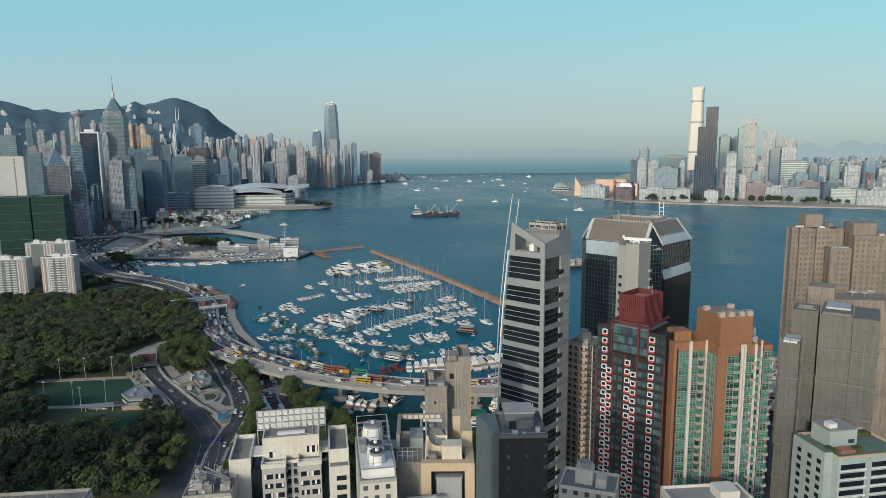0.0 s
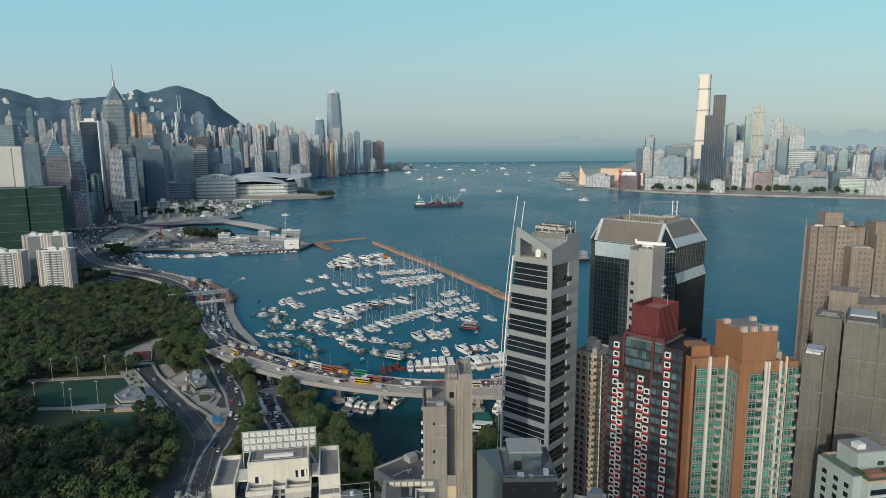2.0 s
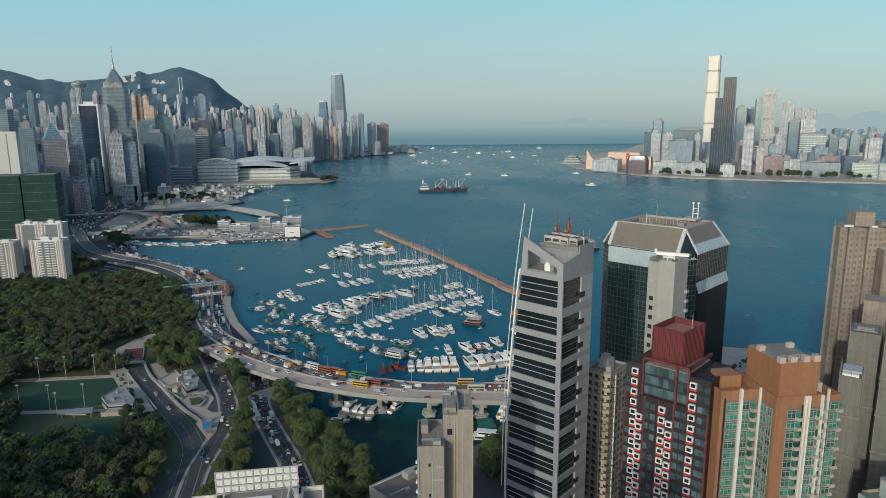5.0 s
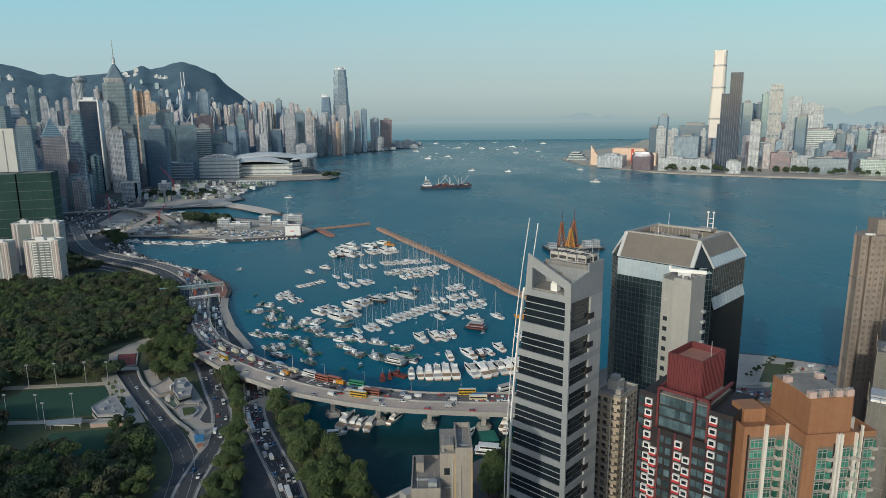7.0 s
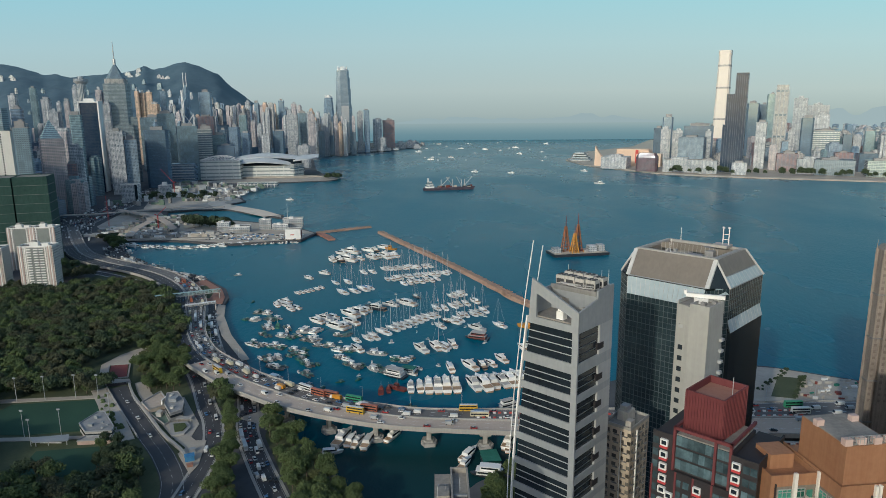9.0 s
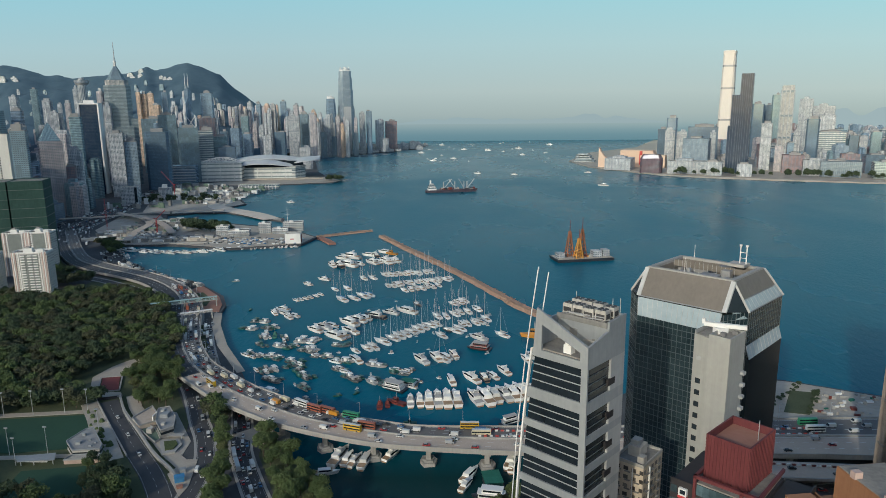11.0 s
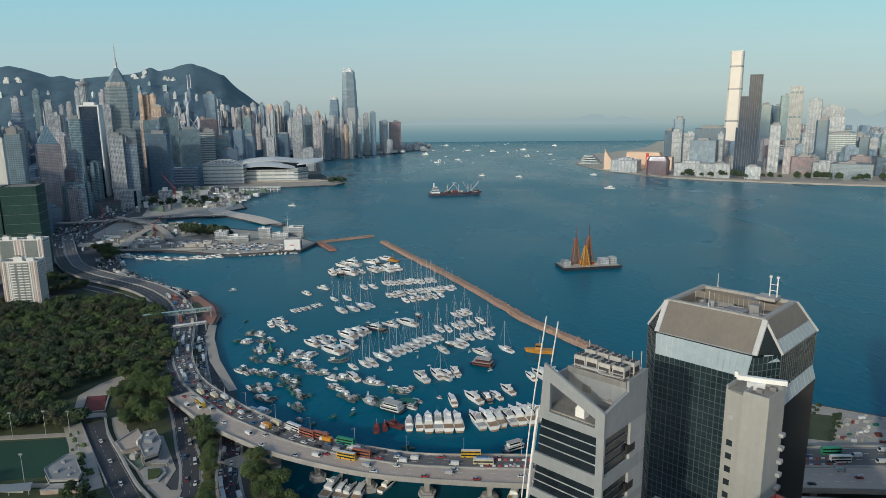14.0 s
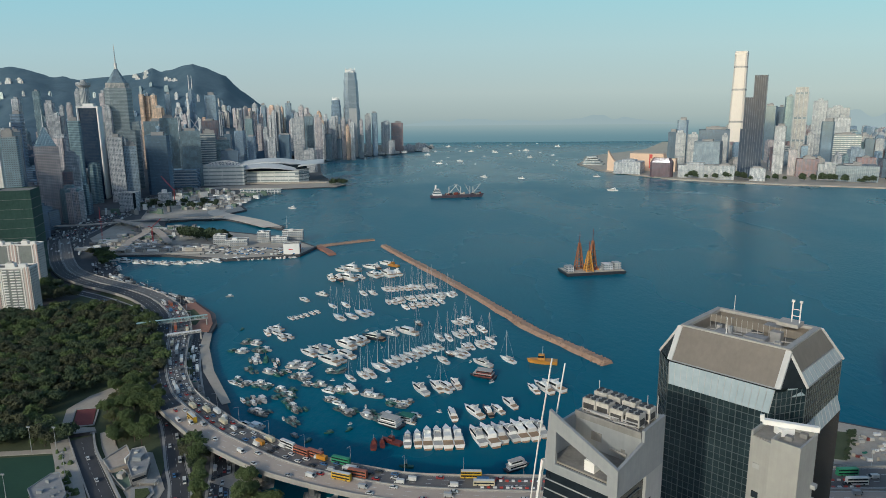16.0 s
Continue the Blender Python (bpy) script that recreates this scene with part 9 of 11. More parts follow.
def sailing_yacht(L=11.0, label="white sailing yacht with a bare mast", hull_mat=None):
    t = thing("sailing_yacht", label, "sailing boat", pose(0, 0, 0), group="moored sailing boats")
    B, H = L * 0.29, L * 0.085
    bm = bmesh.new()
    hull(bm, L, B, H, 0.25, 0.7)
    part("hull", bm, hull_mat or GELCOAT, t)
    bm = bmesh.new()
    cabin(bm, B * 0.27, -L * 0.12, L * 0.24, H, H + 0.65, 0.7, 0.2)
    part("cabin", bm, GELCOAT, t)
    bm = bmesh.new()
    box(bm, -B * 0.25, B * 0.25, -L * 0.40, -L * 0.14, H - 0.02, H + 0.06)
    part("cockpit", bm, TEAK, t)
    bm = bmesh.new()
    prism(bm, ring(6, 0.13, 0, L * 0.08), H, H + L * 1.25, scale=0.6)
    spar = part("mast", bm, STEEL, t)
    bm = bmesh.new()
    beam(bm, (0, L * 0.08, H + 1.4), (0, -L * 0.34, H + 1.5), 0.34, 0.4)
    part("boom", bm, TARP_BLUE if L > 11 else TARP_GREY, spar, "furled sail under a cover")
    bm = bmesh.new()
    beam(bm, (0, L * 0.48, H), (0, L * 0.08, H + L * 1.2), 0.05)
    beam(bm, (0, -L * 0.48, H), (0, L * 0.08, H + L * 1.25), 0.05)
    part("stay", bm, STEEL, spar)
    return t


def sampan(L=9.0, hull_mat=None, top=None, label="weathered work sampan under a canvas canopy"):
    t = thing("sampan", label, "sampan", pose(0, 0, 0), group="moored sampans")
    B, H = L * 0.33, L * 0.11
    bm = bmesh.new()
    hull(bm, L, B, H, 0.3, 0.8)
    part("hull", bm, hull_mat or NAVY_HULL, t)
    bm = bmesh.new()
    box(bm, -B * 0.40, B * 0.40, -L * 0.34, L * 0.12, H + 1.5, H + 1.65)
    for x in (-B * 0.37, B * 0.37):
        for y in (-L * 0.32, L * 0.10):
            box(bm, x - 0.05, x + 0.05, y - 0.05, y + 0.05, H - 0.1, H + 1.5)
    part("canopy", bm, top or TARP_GREY, t)
    bm = bmesh.new()
    cabin(bm, B * 0.28, -L * 0.22, 0, H - 0.2, H + 1.1, 0.3)
    part("wheelhouse", bm, top or TARP_GREY, t)
    return t


def work_boat(L=13.0, hull_mat=None, label="red-hulled work boat with a small wheelhouse"):
    t = thing("work_boat", label, "work boat", pose(0, 0, 0), group="work boats")
    B, H = L * 0.32, L * 0.12
    bm = bmesh.new()
    hull(bm, L, B, H, 0.15, 0.95)
    part("hull", bm, hull_mat or RED_HULL, t)
    bm = bmesh.new()
    cabin(bm, B * 0.30, -L * 0.1, L * 0.14, H, H + 2.4, 0.3)
    part("wheelhouse", bm, hull_mat or RED_HULL, t)
    bm = bmesh.new()
    cabin(bm, B * 0.305, -L * 0.08, L * 0.125, H + 1.2, H + 2.0, 0.1, 0.1, 0.1)
    part("window_band", bm, DARK_GLASS, t)
    bm = bmesh.new()
    prism(bm, ring(6, 0.12, 0, -L * 0.02), H + 2.4, H + 6)
    part("mast", bm, STEEL, t)
    return t


WORN_HULL = surface("worn_grey_hull", (0.06, 0.07, 0.07), (0.18, 0.19, 0.185), 0.5, 2.5, 0.75, vary=0.6)
TARP_TEAL = surface("faded_teal_tarpaulin", (0.05, 0.12, 0.11), (0.17, 0.27, 0.25), 0.4, 2, 0.85, vary=0.6)
FLEET = {}


def moor(kind, make, x, y, turn, scale=1.0):
    if y < 1250:
        scale *= 1.08 if kind[0] == "s" and kind[1:].isdigit() else 1.16
    m = pose(x, y, 0, 0, 0, turn) @ (Matrix.Diagonal((scale * 1.03, scale * 1.03, scale * 1.12, 1.0)) if kind[0] == "y" else Matrix.Scale(scale, 4))
    if kind not in FLEET:
        FLEET[kind] = make()
        FLEET[kind].matrix_basis = m
        return FLEET[kind]
    return copy_thing(FLEET[kind], m)


def yacht(k, x, y, turn, scale=1.0):
    makes = (lambda: motor_yacht(17), lambda: motor_yacht(17, "white sports cruiser with a low cabin and dark windows", None, False), lambda: motor_yacht(17, "dark-hulled motor yacht with a white cabin", NAVY_HULL), lambda: motor_yacht(17, "white motor yacht with a grey canvas cover", None, True, TARP_GREY))
    return moor("y%d" % k, makes[k], x, y, turn, scale)


def sail(k, x, y, turn, scale=1.0):
    makes = (lambda: sailing_yacht(11), lambda: sailing_yacht(12.5, "large white sailing yacht with a blue sail cover"), lambda: sailing_yacht(11, "dark blue sailing yacht with a bare mast", NAVY_HULL))
    return moor("s%d" % k, makes[k], x, y, turn, scale)


r = random.Random(31)
# two tight rows lying stern-to near the elevated road
for i, (x, y) in enumerate([(-29, 527), (-22.6, 528), (-16.2, 528.6), (-9.8, 529.3), (-3.4, 530), (3.2, 530), (16, 532), (23.5, 533), (30, 536), (37, 538), (43.5, 540), (50, 542), (57, 544)]):
    yacht(0 if i % 3 else 3, x, y, r.uniform(-3, 3) + (8 if x < 10 else 20), r.uniform(1.0, 1.12))
# loose rows of motor yachts
YACHTS = [(-15, 612), (-7, 614), (0, 618), (-27, 606), (-1, 564), (14, 568), (24, 570), (31, 573), (40, 583), (22, 661), (60, 609), (68, 611), (76, 614), (-81, 606),
          (-132, 682), (-126, 690), (-119, 696), (-103, 703), (-97, 712), (-90, 719), (-80, 724), (-66, 737), (-50, 742), (-110, 664), (-104, 668), (-98, 679)]
for i, (x, y) in enumerate(YACHTS):
    yacht((0, 1, 0, 3, 1, 0)[i % 6] if i not in (6, 20) else 2, x, y, 25 + r.uniform(-12, 12) if y < 640 else 55 + r.uniform(-8, 8), (0.85 if y < 640 else 0.95) * r.uniform(0.8, 1.15) * (1.2 if i in (20, 22) else 1.0))
YACHTS_FAR = [(-186, 737), (-183, 743), (-180, 749), (-175, 735), (-168, 723), (-163, 727), (-168, 952), (-158, 950), (-147, 952), (-162, 995), (-151, 1003), (-132, 960), (-116, 968), (-109, 973), (-98, 973),
              (-91, 977), (-86, 979), (-127, 1016), (-118, 1014), (-106, 1036), (-163, 876), (-178, 853)]
for i, (x, y) in enumerate(YACHTS_FAR):
    yacht(2 if i in (7, 18) else i % 2, x, y, 50 + r.uniform(-20, 20), r.uniform(0.75, 1.05) * (1.25 if y > 900 else 0.8))
# sailing boats in ranks
SAILS = [(-85, 628), (-76, 634), (-71, 638), (-64, 650), (-56, 660), (-51, 667), (-45, 672), (-12, 668), (44, 670), (-10, 608), (-7, 684), (0, 681), (5, 688), (-40, 679), (-35, 686), (-30, 692), (-24, 697), (-18, 702), (-141, 830), (-125, 787), (-127, 834), (-113, 792), (-104, 801), (-97, 806), (-115, 882), (-104, 884), (-41, 769)]
for i, (x, y) in enumerate(SAILS):
    sail(2 if i in (10, 26) else (1 if 17 < i < 24 else 0), x, y, 42 + r.uniform(-10, 10), r.uniform(1.05, 1.4))
for row, (x0, y0, x1, y1, n) in enumerate(((-90, 898, -34, 916, 11), (-82, 845, -20, 876, 12), (-60, 826, -22, 846, 7), (-36, 862, -6, 880, 5), (8, 700, 30, 716, 5), (-18, 724, 22, 748, 6), (-2, 772, 10, 782, 3))):
    for i in range(n):
        f = i / max(1, n - 1)
        x, y = x0 + (x1 - x0) * f + r.uniform(-1.5, 1.5), y0 + (y1 - y0) * f + r.uniform(-3, 3)
        if r.random() < 0.7:
            sail(0, x, y, 30 + r.uniform(-10, 10), r.uniform(1.0, 1.3))
        else:
            yacht(1, x, y, 30 + r.uniform(-10, 10), r.uniform(0.7, 0.9))
for i, (x, y) in enumerate([(-175, 784), (-171, 787), (-166, 791), (-162, 796), (-157, 802), (-153, 808)]):
    yacht(1, x, y, 50, 0.5)


# sampans and fishing craft in rafts
def sampan_any(x, y, turn, scale):
    k = r.randrange(4)
    makes = (lambda: sampan(9, WORN_HULL, TARP_GREY), lambda: sampan(9, GREEN_HULL, TARP_TEAL, "green-painted sampan under a green canopy"), lambda: sampan(9, TARP_GREY, GELCOAT, "pale work sampan under a grey canopy"), lambda: sampan(9, WORN_HULL, TARP_TEAL, "dark fishing sampan with a green awning"))
    moor("p%d" % k, makes[k], x, y, turn, scale)


for poly, seed in (([(-208, 704), (-184, 716), (-131, 556), (-138, 540)], 1), ([(-158, 662), (-100, 648), (-88, 606), (-128, 596)], 2), ([(-128, 591), (-72, 592), (-66, 560), (-111, 550)], 3), ([(-68, 600), (-40, 600), (-32, 560), (-56, 556)], 4)):
    for x, y in scatter(poly, 20.0, seed, 2600):
        head = 62 + 50 * noise.noise(Vector((x * 0.015, y * 0.015, 9))) + r.uniform(-12, 12)
        across = Vector((math.cos(radians(head)), math.sin(radians(head)), 0))
        n = r.choice((4, 5, 6, 7))
        for j in range(n):
            p = Vector((x, y, 0)) + across * (j // 2 - n / 4) * 3.7 + Vector((-across.y, across.x, 0)) * (9.6 * (j % 2) - 4.8 + r.uniform(-1.4, 1.4))
            sampan_any(p.x, p.y, head + r.uniform(-5, 5) + r.choice((0, 180)), r.uniform(0.7, 1.1)) if r.random() < 0.78 else yacht(1, p.x, p.y, head + r.uniform(-8, 8), r.uniform(0.38, 0.55))
for x, y in ((-214, 748), (-270, 868), (-83, 509), (-105, 531), (-94, 524), (-83, 536), (-70, 540), (-120, 528)):
    sampan_any(x, y, r.uniform(0, 180), 0.75)
moor("w0", work_boat, -50, 520, 5, 0.9)
moor("w0", work_boat, -39, 524, 60, 1.0)
moor("w0", work_boat, -45, 522, 10, 0.7)
moor("w1", lambda: work_boat(13, ORANGE_PAINT, "orange-hulled work boat moored by the breakwater"), -95, 1026, 60, 1.35)
moor("w1", None, 73, 665, 80, 1.1)
moor("w2", lambda: work_boat(13, GREEN_HULL, "green and red fishing boat with a mast"), -165, 667, 10, 0.9)
moor("w3", lambda: work_boat(13, GREEN_HULL, "small green ferry boat"), -27, 494, 85, 0.6)
# house boats
def houseboat(label, L, W, mat, roof, storeys=2):
    t = thing("houseboat", label, "houseboat", pose(0, 0, 0), group="houseboats")
    bm = bmesh.new()
    hull(bm, L, W, 1.4, 0.1, 1.0)
    part("hull", bm, NAVY_HULL, t)
    for k in range(storeys):
        bm = bmesh.new()
        cabin(bm, W * 0.42 - k * 0.5, -L * 0.40 + k, L * 0.30 - k * 2, 1.4 + k * 2.6, 3.7 + k * 2.6, 0.4)
        deckhouse = part("storey", bm, mat, t)
        bm = bmesh.new()
        box(bm, -W * 0.46 + k * 0.5, W * 0.46 - k * 0.5, -L * 0.42 + k, L * 0.32 - k * 2, 3.7 + k * 2.6, 4.0 + k * 2.6)
        part("roof_deck", bm, roof, t)
        bm = bmesh.new()
        cabin(bm, W * 0.425 - k * 0.5, -L * 0.36 + k, L * 0.27 - k * 2, 2.3 + k * 2.6, 3.2 + k * 2.6, 0.1, 0.05, 0.02)
        part("window_band", bm, DARK_GLASS, deckhouse)
    return t


houseboat("cream two-storey houseboat with an awning", 22, 9, GELCOAT, TARP_GREY).matrix_basis = pose(-44, 549, 0, 0, 0, 62)
houseboat("low houseboat under a green awning", 14, 8, GELCOAT, TARP_GREEN, 1).matrix_basis = pose(-33, 557, 0, 0, 0, 70)
houseboat("dark red two-deck restaurant boat", 22, 9, RED_HULL, TARP_GREY).matrix_basis = pose(22, 634, 0, 0, 0, 70)
houseboat("green-roofed floating shed by the bridge", 18, 11, GREEN_HULL, TARP_GREEN, 1).matrix_basis = pose(24, 424, 0, 0, 0, 10)
houseboat("white ferry with two open decks", 20, 6.5, GELCOAT, WHITE_PAINT).matrix_basis = pose(22, 408, 0, 0, 0, 80)
houseboat("small white ferry with an open top deck", 17, 5, GELCOAT, TARP_GREY).matrix_basis = pose(40, 494, 0, 0, 0, -60)
# craft under the elevated road and along the club quay
for i, (x, y) in enumerate([(-65, 449), (-60, 447), (-55, 445), (-49, 445), (-34, 452), (12, 430), (10, 420), (36, 440), (37, 446)]):
    yacht(i % 2, x, y, -20 + r.uniform(-12, 12), r.uniform(0.6, 0.95))
yacht(1, -70, 431, -80, 0.72)
for i in range(26):
    f = i / 25
    x = -515 + 190 * f
    y = 1066 - 26 * math.sin(math.pi * f) + 22 * max(0, f - 0.6) + (i % 3) * 6 - 4
    yacht(1 if i % 3 else 0, x, y - 2, 75 + r.uniform(-14, 14), r.uniform(0.55, 0.8))
for i in range(12):
    yacht(1, -318 + i * 6.2, 1068 + i * 1.2, r.uniform(-20, 90), r.uniform(0.4, 0.6))
# tenders scattered on the water
for i in range(34):
    x, y = r.uniform(-120, 40), r.uniform(545, 800)
    moor("t0", lambda: sampan(5, GELCOAT, TARP_GREY, "small pale dinghy on a mooring"), x, y, r.uniform(0, 180), r.uniform(0.6, 1.0))

# distant harbour traffic with wakes
FOAM = surface("wake_foam", (0.16, 0.27, 0.32), (0.28, 0.38, 0.42), 0.05, 0.3, 0.6)
for i, (x, y, s, turn, wake) in enumerate([(180, 2270, 1.0, 70, 120), (398, 1920, 1.3, 75, 240), (60, 2320, 1.1, 70, 0), (-390, 1600, 0.9, 80, 0), (-115, 2930, 1.3, 80, 0), (150, 3700, 1.5, 70, 60), (560, 4300, 1.6, 70, 90),
                                            (-260, 4300, 1.6, 90, 0), (20, 3800, 1.5, 90, 30), (300, 3300, 1.3, 60, 0), (430, 2320, 1.1, 60, 60), (-30, 3070, 1.2, 80, 0), (-120, 4350, 1.6, 80, 60), (330, 3900, 1.5, 80, 0), (-200, 3500, 1.6, 70, 70)]):
    yacht(0, x, y, turn, s)
    if wake:
        d = Vector((math.sin(radians(turn)), -math.cos(radians(turn)), 0))
        n = Vector((-d.y, d.x, 0))
        bm = bmesh.new()
        p = Vector((x, y, 0.06))
        for sgn in (-1, 1):
            quad(bm, p + d * 4, p + d * 6 + n * sgn * 1.5, p + d * wake + n * sgn * wake * 0.07, p + d * wake + n * sgn * wake * 0.03)
        bmesh.ops.recalc_face_normals(bm, faces=bm.faces[:])
        for f in bm.faces:
            f.normal_update()
            if f.normal.z < 0:
                f.normal_flip()
        tagged(part("wake", bm, FOAM), "pale foam trail behind a moving boat", "wake", kind="stuff")
bm = bmesh.new()
for i in range(34):
    y = r.uniform(2500, 4750)
    x = r.uniform(-0.06, 0.135) * y
    k = r.uniform(0.3, 0.7)
    g = r.uniform(-0.5, 0.5)
    w = Vector((math.cos(g), math.sin(g), 0)) * 11 * k
    p = Vector((x, y, 1.6 * k))
    beam(bm, p - w, p + w, 6 * k, 3.2 * k)
    beam(bm, p - w * 0.5 + Vector((0, 0, 3.6 * k)), p + w * 0.3 + Vector((0, 0, 3.6 * k)), 4.5 * k, 4 * k)
tagged(part("harbour_craft", bm, GELCOAT), "white ferries and launches far out in the harbour", "boats", kind="stuff")


# ---- barges ----
RUST = surface("rust_brown_steel", (0.20, 0.075, 0.035), (0.31, 0.125, 0.06), 0.4, 2, 0.7)
def crane_barge():
    t = thing("crane_barge", "flat barge with three orange lattice towers", "barge", pose(174, 992, 0, 0, 0, 12))
    bm = bmesh.new()
    box(bm, -40, 40, -17, 17, -1, 4.0, top=(-1, -1, -0.5, -0.5))
    part("pontoon", bm, NAVY_HULL, t)
    bm = bmesh.new()
    box(bm, -39, 39, -16, 16, 4.0, 4.3)
    part("deck", bm, EARTH, t)
    for cx, cy, h in ((-16, 5, 55), (-8, -9, 44), (2, 4, 58)):
        bm = bmesh.new()
        for sx in (-1, 1):
            for sy in (-1, 1):
                beam(bm, (cx + sx * 5, cy + sy * 5, 4), (cx + sx * 0.8, cy + sy * 0.8, h * 0.72), 1.3)
        for k in range(7):
            f = k / 7
            q = 5 - 4.2 * f
            z = 4 + (h * 0.72 - 4) * f
            for a, b in (((-q, -q), (q, -q)), ((q, -q), (q, q)), ((q, q), (-q, q)), ((-q, q), (-q, -q))):
                beam(bm, (cx + a[0], cy + a[1], z), (cx + b[0], cy + b[1], z + 2.8), 0.8)
        part("lattice_tower", bm, ORANGE_PAINT if h < 50 else RUST, t)
        bm = bmesh.new()
        prism(bm, ring(6, 0.7, cx, cy), h * 0.70, h, scale=0.4)
        part("mast", bm, RED_HULL, t)
    for x, w, z in ((-33, 10, 7), (20, 12, 8), (33, 9, 9)):
        bm = bmesh.new()
        box(bm, x - w / 2, x + w / 2, -9, 3, 4.3, 4.3 + z)
        part("deck_house", bm, STYLE["pale"], t)
    r2 = random.Random(2)
    for i in range(14):
        bm = bmesh.new()
        x, y = r2.uniform(-30, 34), r2.uniform(-14, 12)
        box(bm, x, x + r2.uniform(2, 6), y, y + 2.5, 4.3, 4.3 + r2.uniform(1.5, 4))
        part("deck_cargo", bm, r2.choice((RED_HULL, ORANGE_PAINT, TARP_GREY, RED_HULL)), t)


def derrick_ship():
    t = thing("derrick_ship", "faded purple-grey cargo ship with white bridge and derrick cranes", "ship", pose(-18, 1795, 0, 0, 0, -78))
    bm = bmesh.new()
    hull(bm, 138, 24, 7, 0.08, 0.95)
    part("hull", bm, surface("faded_hull", (0.075, 0.06, 0.085), (0.12, 0.10, 0.12), 0.1, 1.2, 0.6), t)
    for z, a in ((7, 0), (11, 1.5), (15, 3), (19, 5)):
        bm = bmesh.new()
        box(bm, -10 + a * 0.6, 10 - a * 0.6, -64 + a, -42 - a, z, z + 4)
        part("bridge_deck", bm, STYLE["stripe"] if z > 8 else WHITE_PAINT, t)
    bm = bmesh.new()
    prism(bm, ring(10, 2.2, 0, -56), 23, 32)
    part("funnel", bm, WHITE_PAINT, t)
    for y, s in ((-22, 0.9), (8, -0.7), (32, -0.6), (40, 0.8)):
        bm = bmesh.new()
        beam(bm, (0, y, 7), (0, y, 27), 2.0)
        beam(bm, (0, y, 10), (4, y + s * 24, 34), 1.5)
        beam(bm, (0, y, 27), (4, y + s * 24, 34), 0.35)
        part("derrick", bm, STEEL, t)
    r2 = random.Random(4)
    for i in range(22):
        bm = bmesh.new()
        y = r2.uniform(-36, 56)
        x = r2.uniform(-9, 4)
        box(bm, x, x + r2.uniform(3, 6), y, y + r2.uniform(4, 9), 7, 7 + r2.uniform(2, 6))
        part("deck_cargo", bm, r2.choice((RED_HULL, TARP_GREY, EARTH, NAVY_HULL, ROCK)), t)


crane_barge()
derrick_ship()
# ---- vehicles ----
def paint(name, c, rough=0.35):
    return surface(name, c, tuple(v * 0.85 for v in c), 0.5, 2, rough)


CAR_PAINT = {"white": paint("white_car_paint", (0.68, 0.68, 0.66)), "silver": paint("silver_car_paint", (0.40, 0.41, 0.42)), "black": paint("black_car_paint", (0.03, 0.03, 0.033)),
             "red": paint("red_car_paint", (0.38, 0.03, 0.03)), "blue": paint("blue_car_paint", (0.05, 0.14, 0.30)), "yellow": paint("yellow_bus_paint", (0.62, 0.40, 0.03)),
             "green": paint("green_bus_paint", (0.05, 0.28, 0.14)), "cream": paint("cream_bus_paint", (0.62, 0.56, 0.40)), "orange": paint("orange_truck_paint", (0.55, 0.25, 0.03)), "rust": paint("rust_bus_paint", (0.36, 0.12, 0.07))}
RUBBER = FAN_DARK


def wheels(t, xs, ys, rad):
    """A pair of wheels on each axle."""
    for y in ys:
        bm = bmesh.new()
        for x in xs:
            vs = [[bm.verts.new((x + s * 0.12, y + rad * math.cos(g * math.pi / 5), rad + rad * math.sin(g * math.pi / 5))) for g in range(10)] for s in (-1, 1)]
            for i in range(10):
                bm.faces.new((vs[0][i], vs[0][(i + 1) % 10], vs[1][(i + 1) % 10], vs[1][i]))
            bm.faces.new(vs[0][::-1]), bm.faces.new(vs[1])
        part("wheel_pair", bm, RUBBER, t)


def car(colour, roof=None):
    t = thing("car", {"red": "red city taxi with a pale roof", "white": "white saloon car on the road", "silver": "silver saloon car on the road", "black": "black saloon car on the road", "blue": "blue saloon car on the road"}[colour], "car", pose(0, 0, 0), group="cars")
    bm = bmesh.new()
    box(bm, -0.88, 0.88, -2.25, 2.25, 0.35, 0.95, top=(0.06, 0.06, 0.1, 0.2))
    part("body", bm, CAR_PAINT[colour], t)
    bm = bmesh.new()
    cabin(bm, 0.80, -1.75, 1.05, 0.95, 1.42, 0.75, 0.5, 0.16)
    cab = part("glasshouse", bm, DARK_GLASS, t)
    bm = bmesh.new()
    box(bm, -0.62, 0.62, -1.2, 0.28, 1.42, 1.47)
    part("roof", bm, roof or CAR_PAINT[colour], cab)
    wheels(t, (-0.8, 0.8), (-1.4, 1.4), 0.32)
    return t


def van(colour, L=5.6, label="white delivery van on the road"):
    t = thing("van", label, "van", pose(0, 0, 0), group="vans")
    bm = bmesh.new()
    box(bm, -0.98, 0.98, -L / 2, L / 2 - 1.0, 0.4, 2.4, top=(0.06, 0.06, 0.05, 0))
    box(bm, -0.98, 0.98, L / 2 - 1.0, L / 2, 0.4, 1.35, top=(0.05, 0.05, 0, 0.1))
    part("body", bm, CAR_PAINT[colour], t)
    bm = bmesh.new()
    cabin(bm, 0.95, L / 2 - 1.05, L / 2 - 0.1, 1.35, 2.3, 0.7, 0.02, 0.1)
    part("windscreen", bm, DARK_GLASS, t)
    wheels(t, (-0.9, 0.9), (-L / 2 + 1, L / 2 - 1), 0.38)
    return t


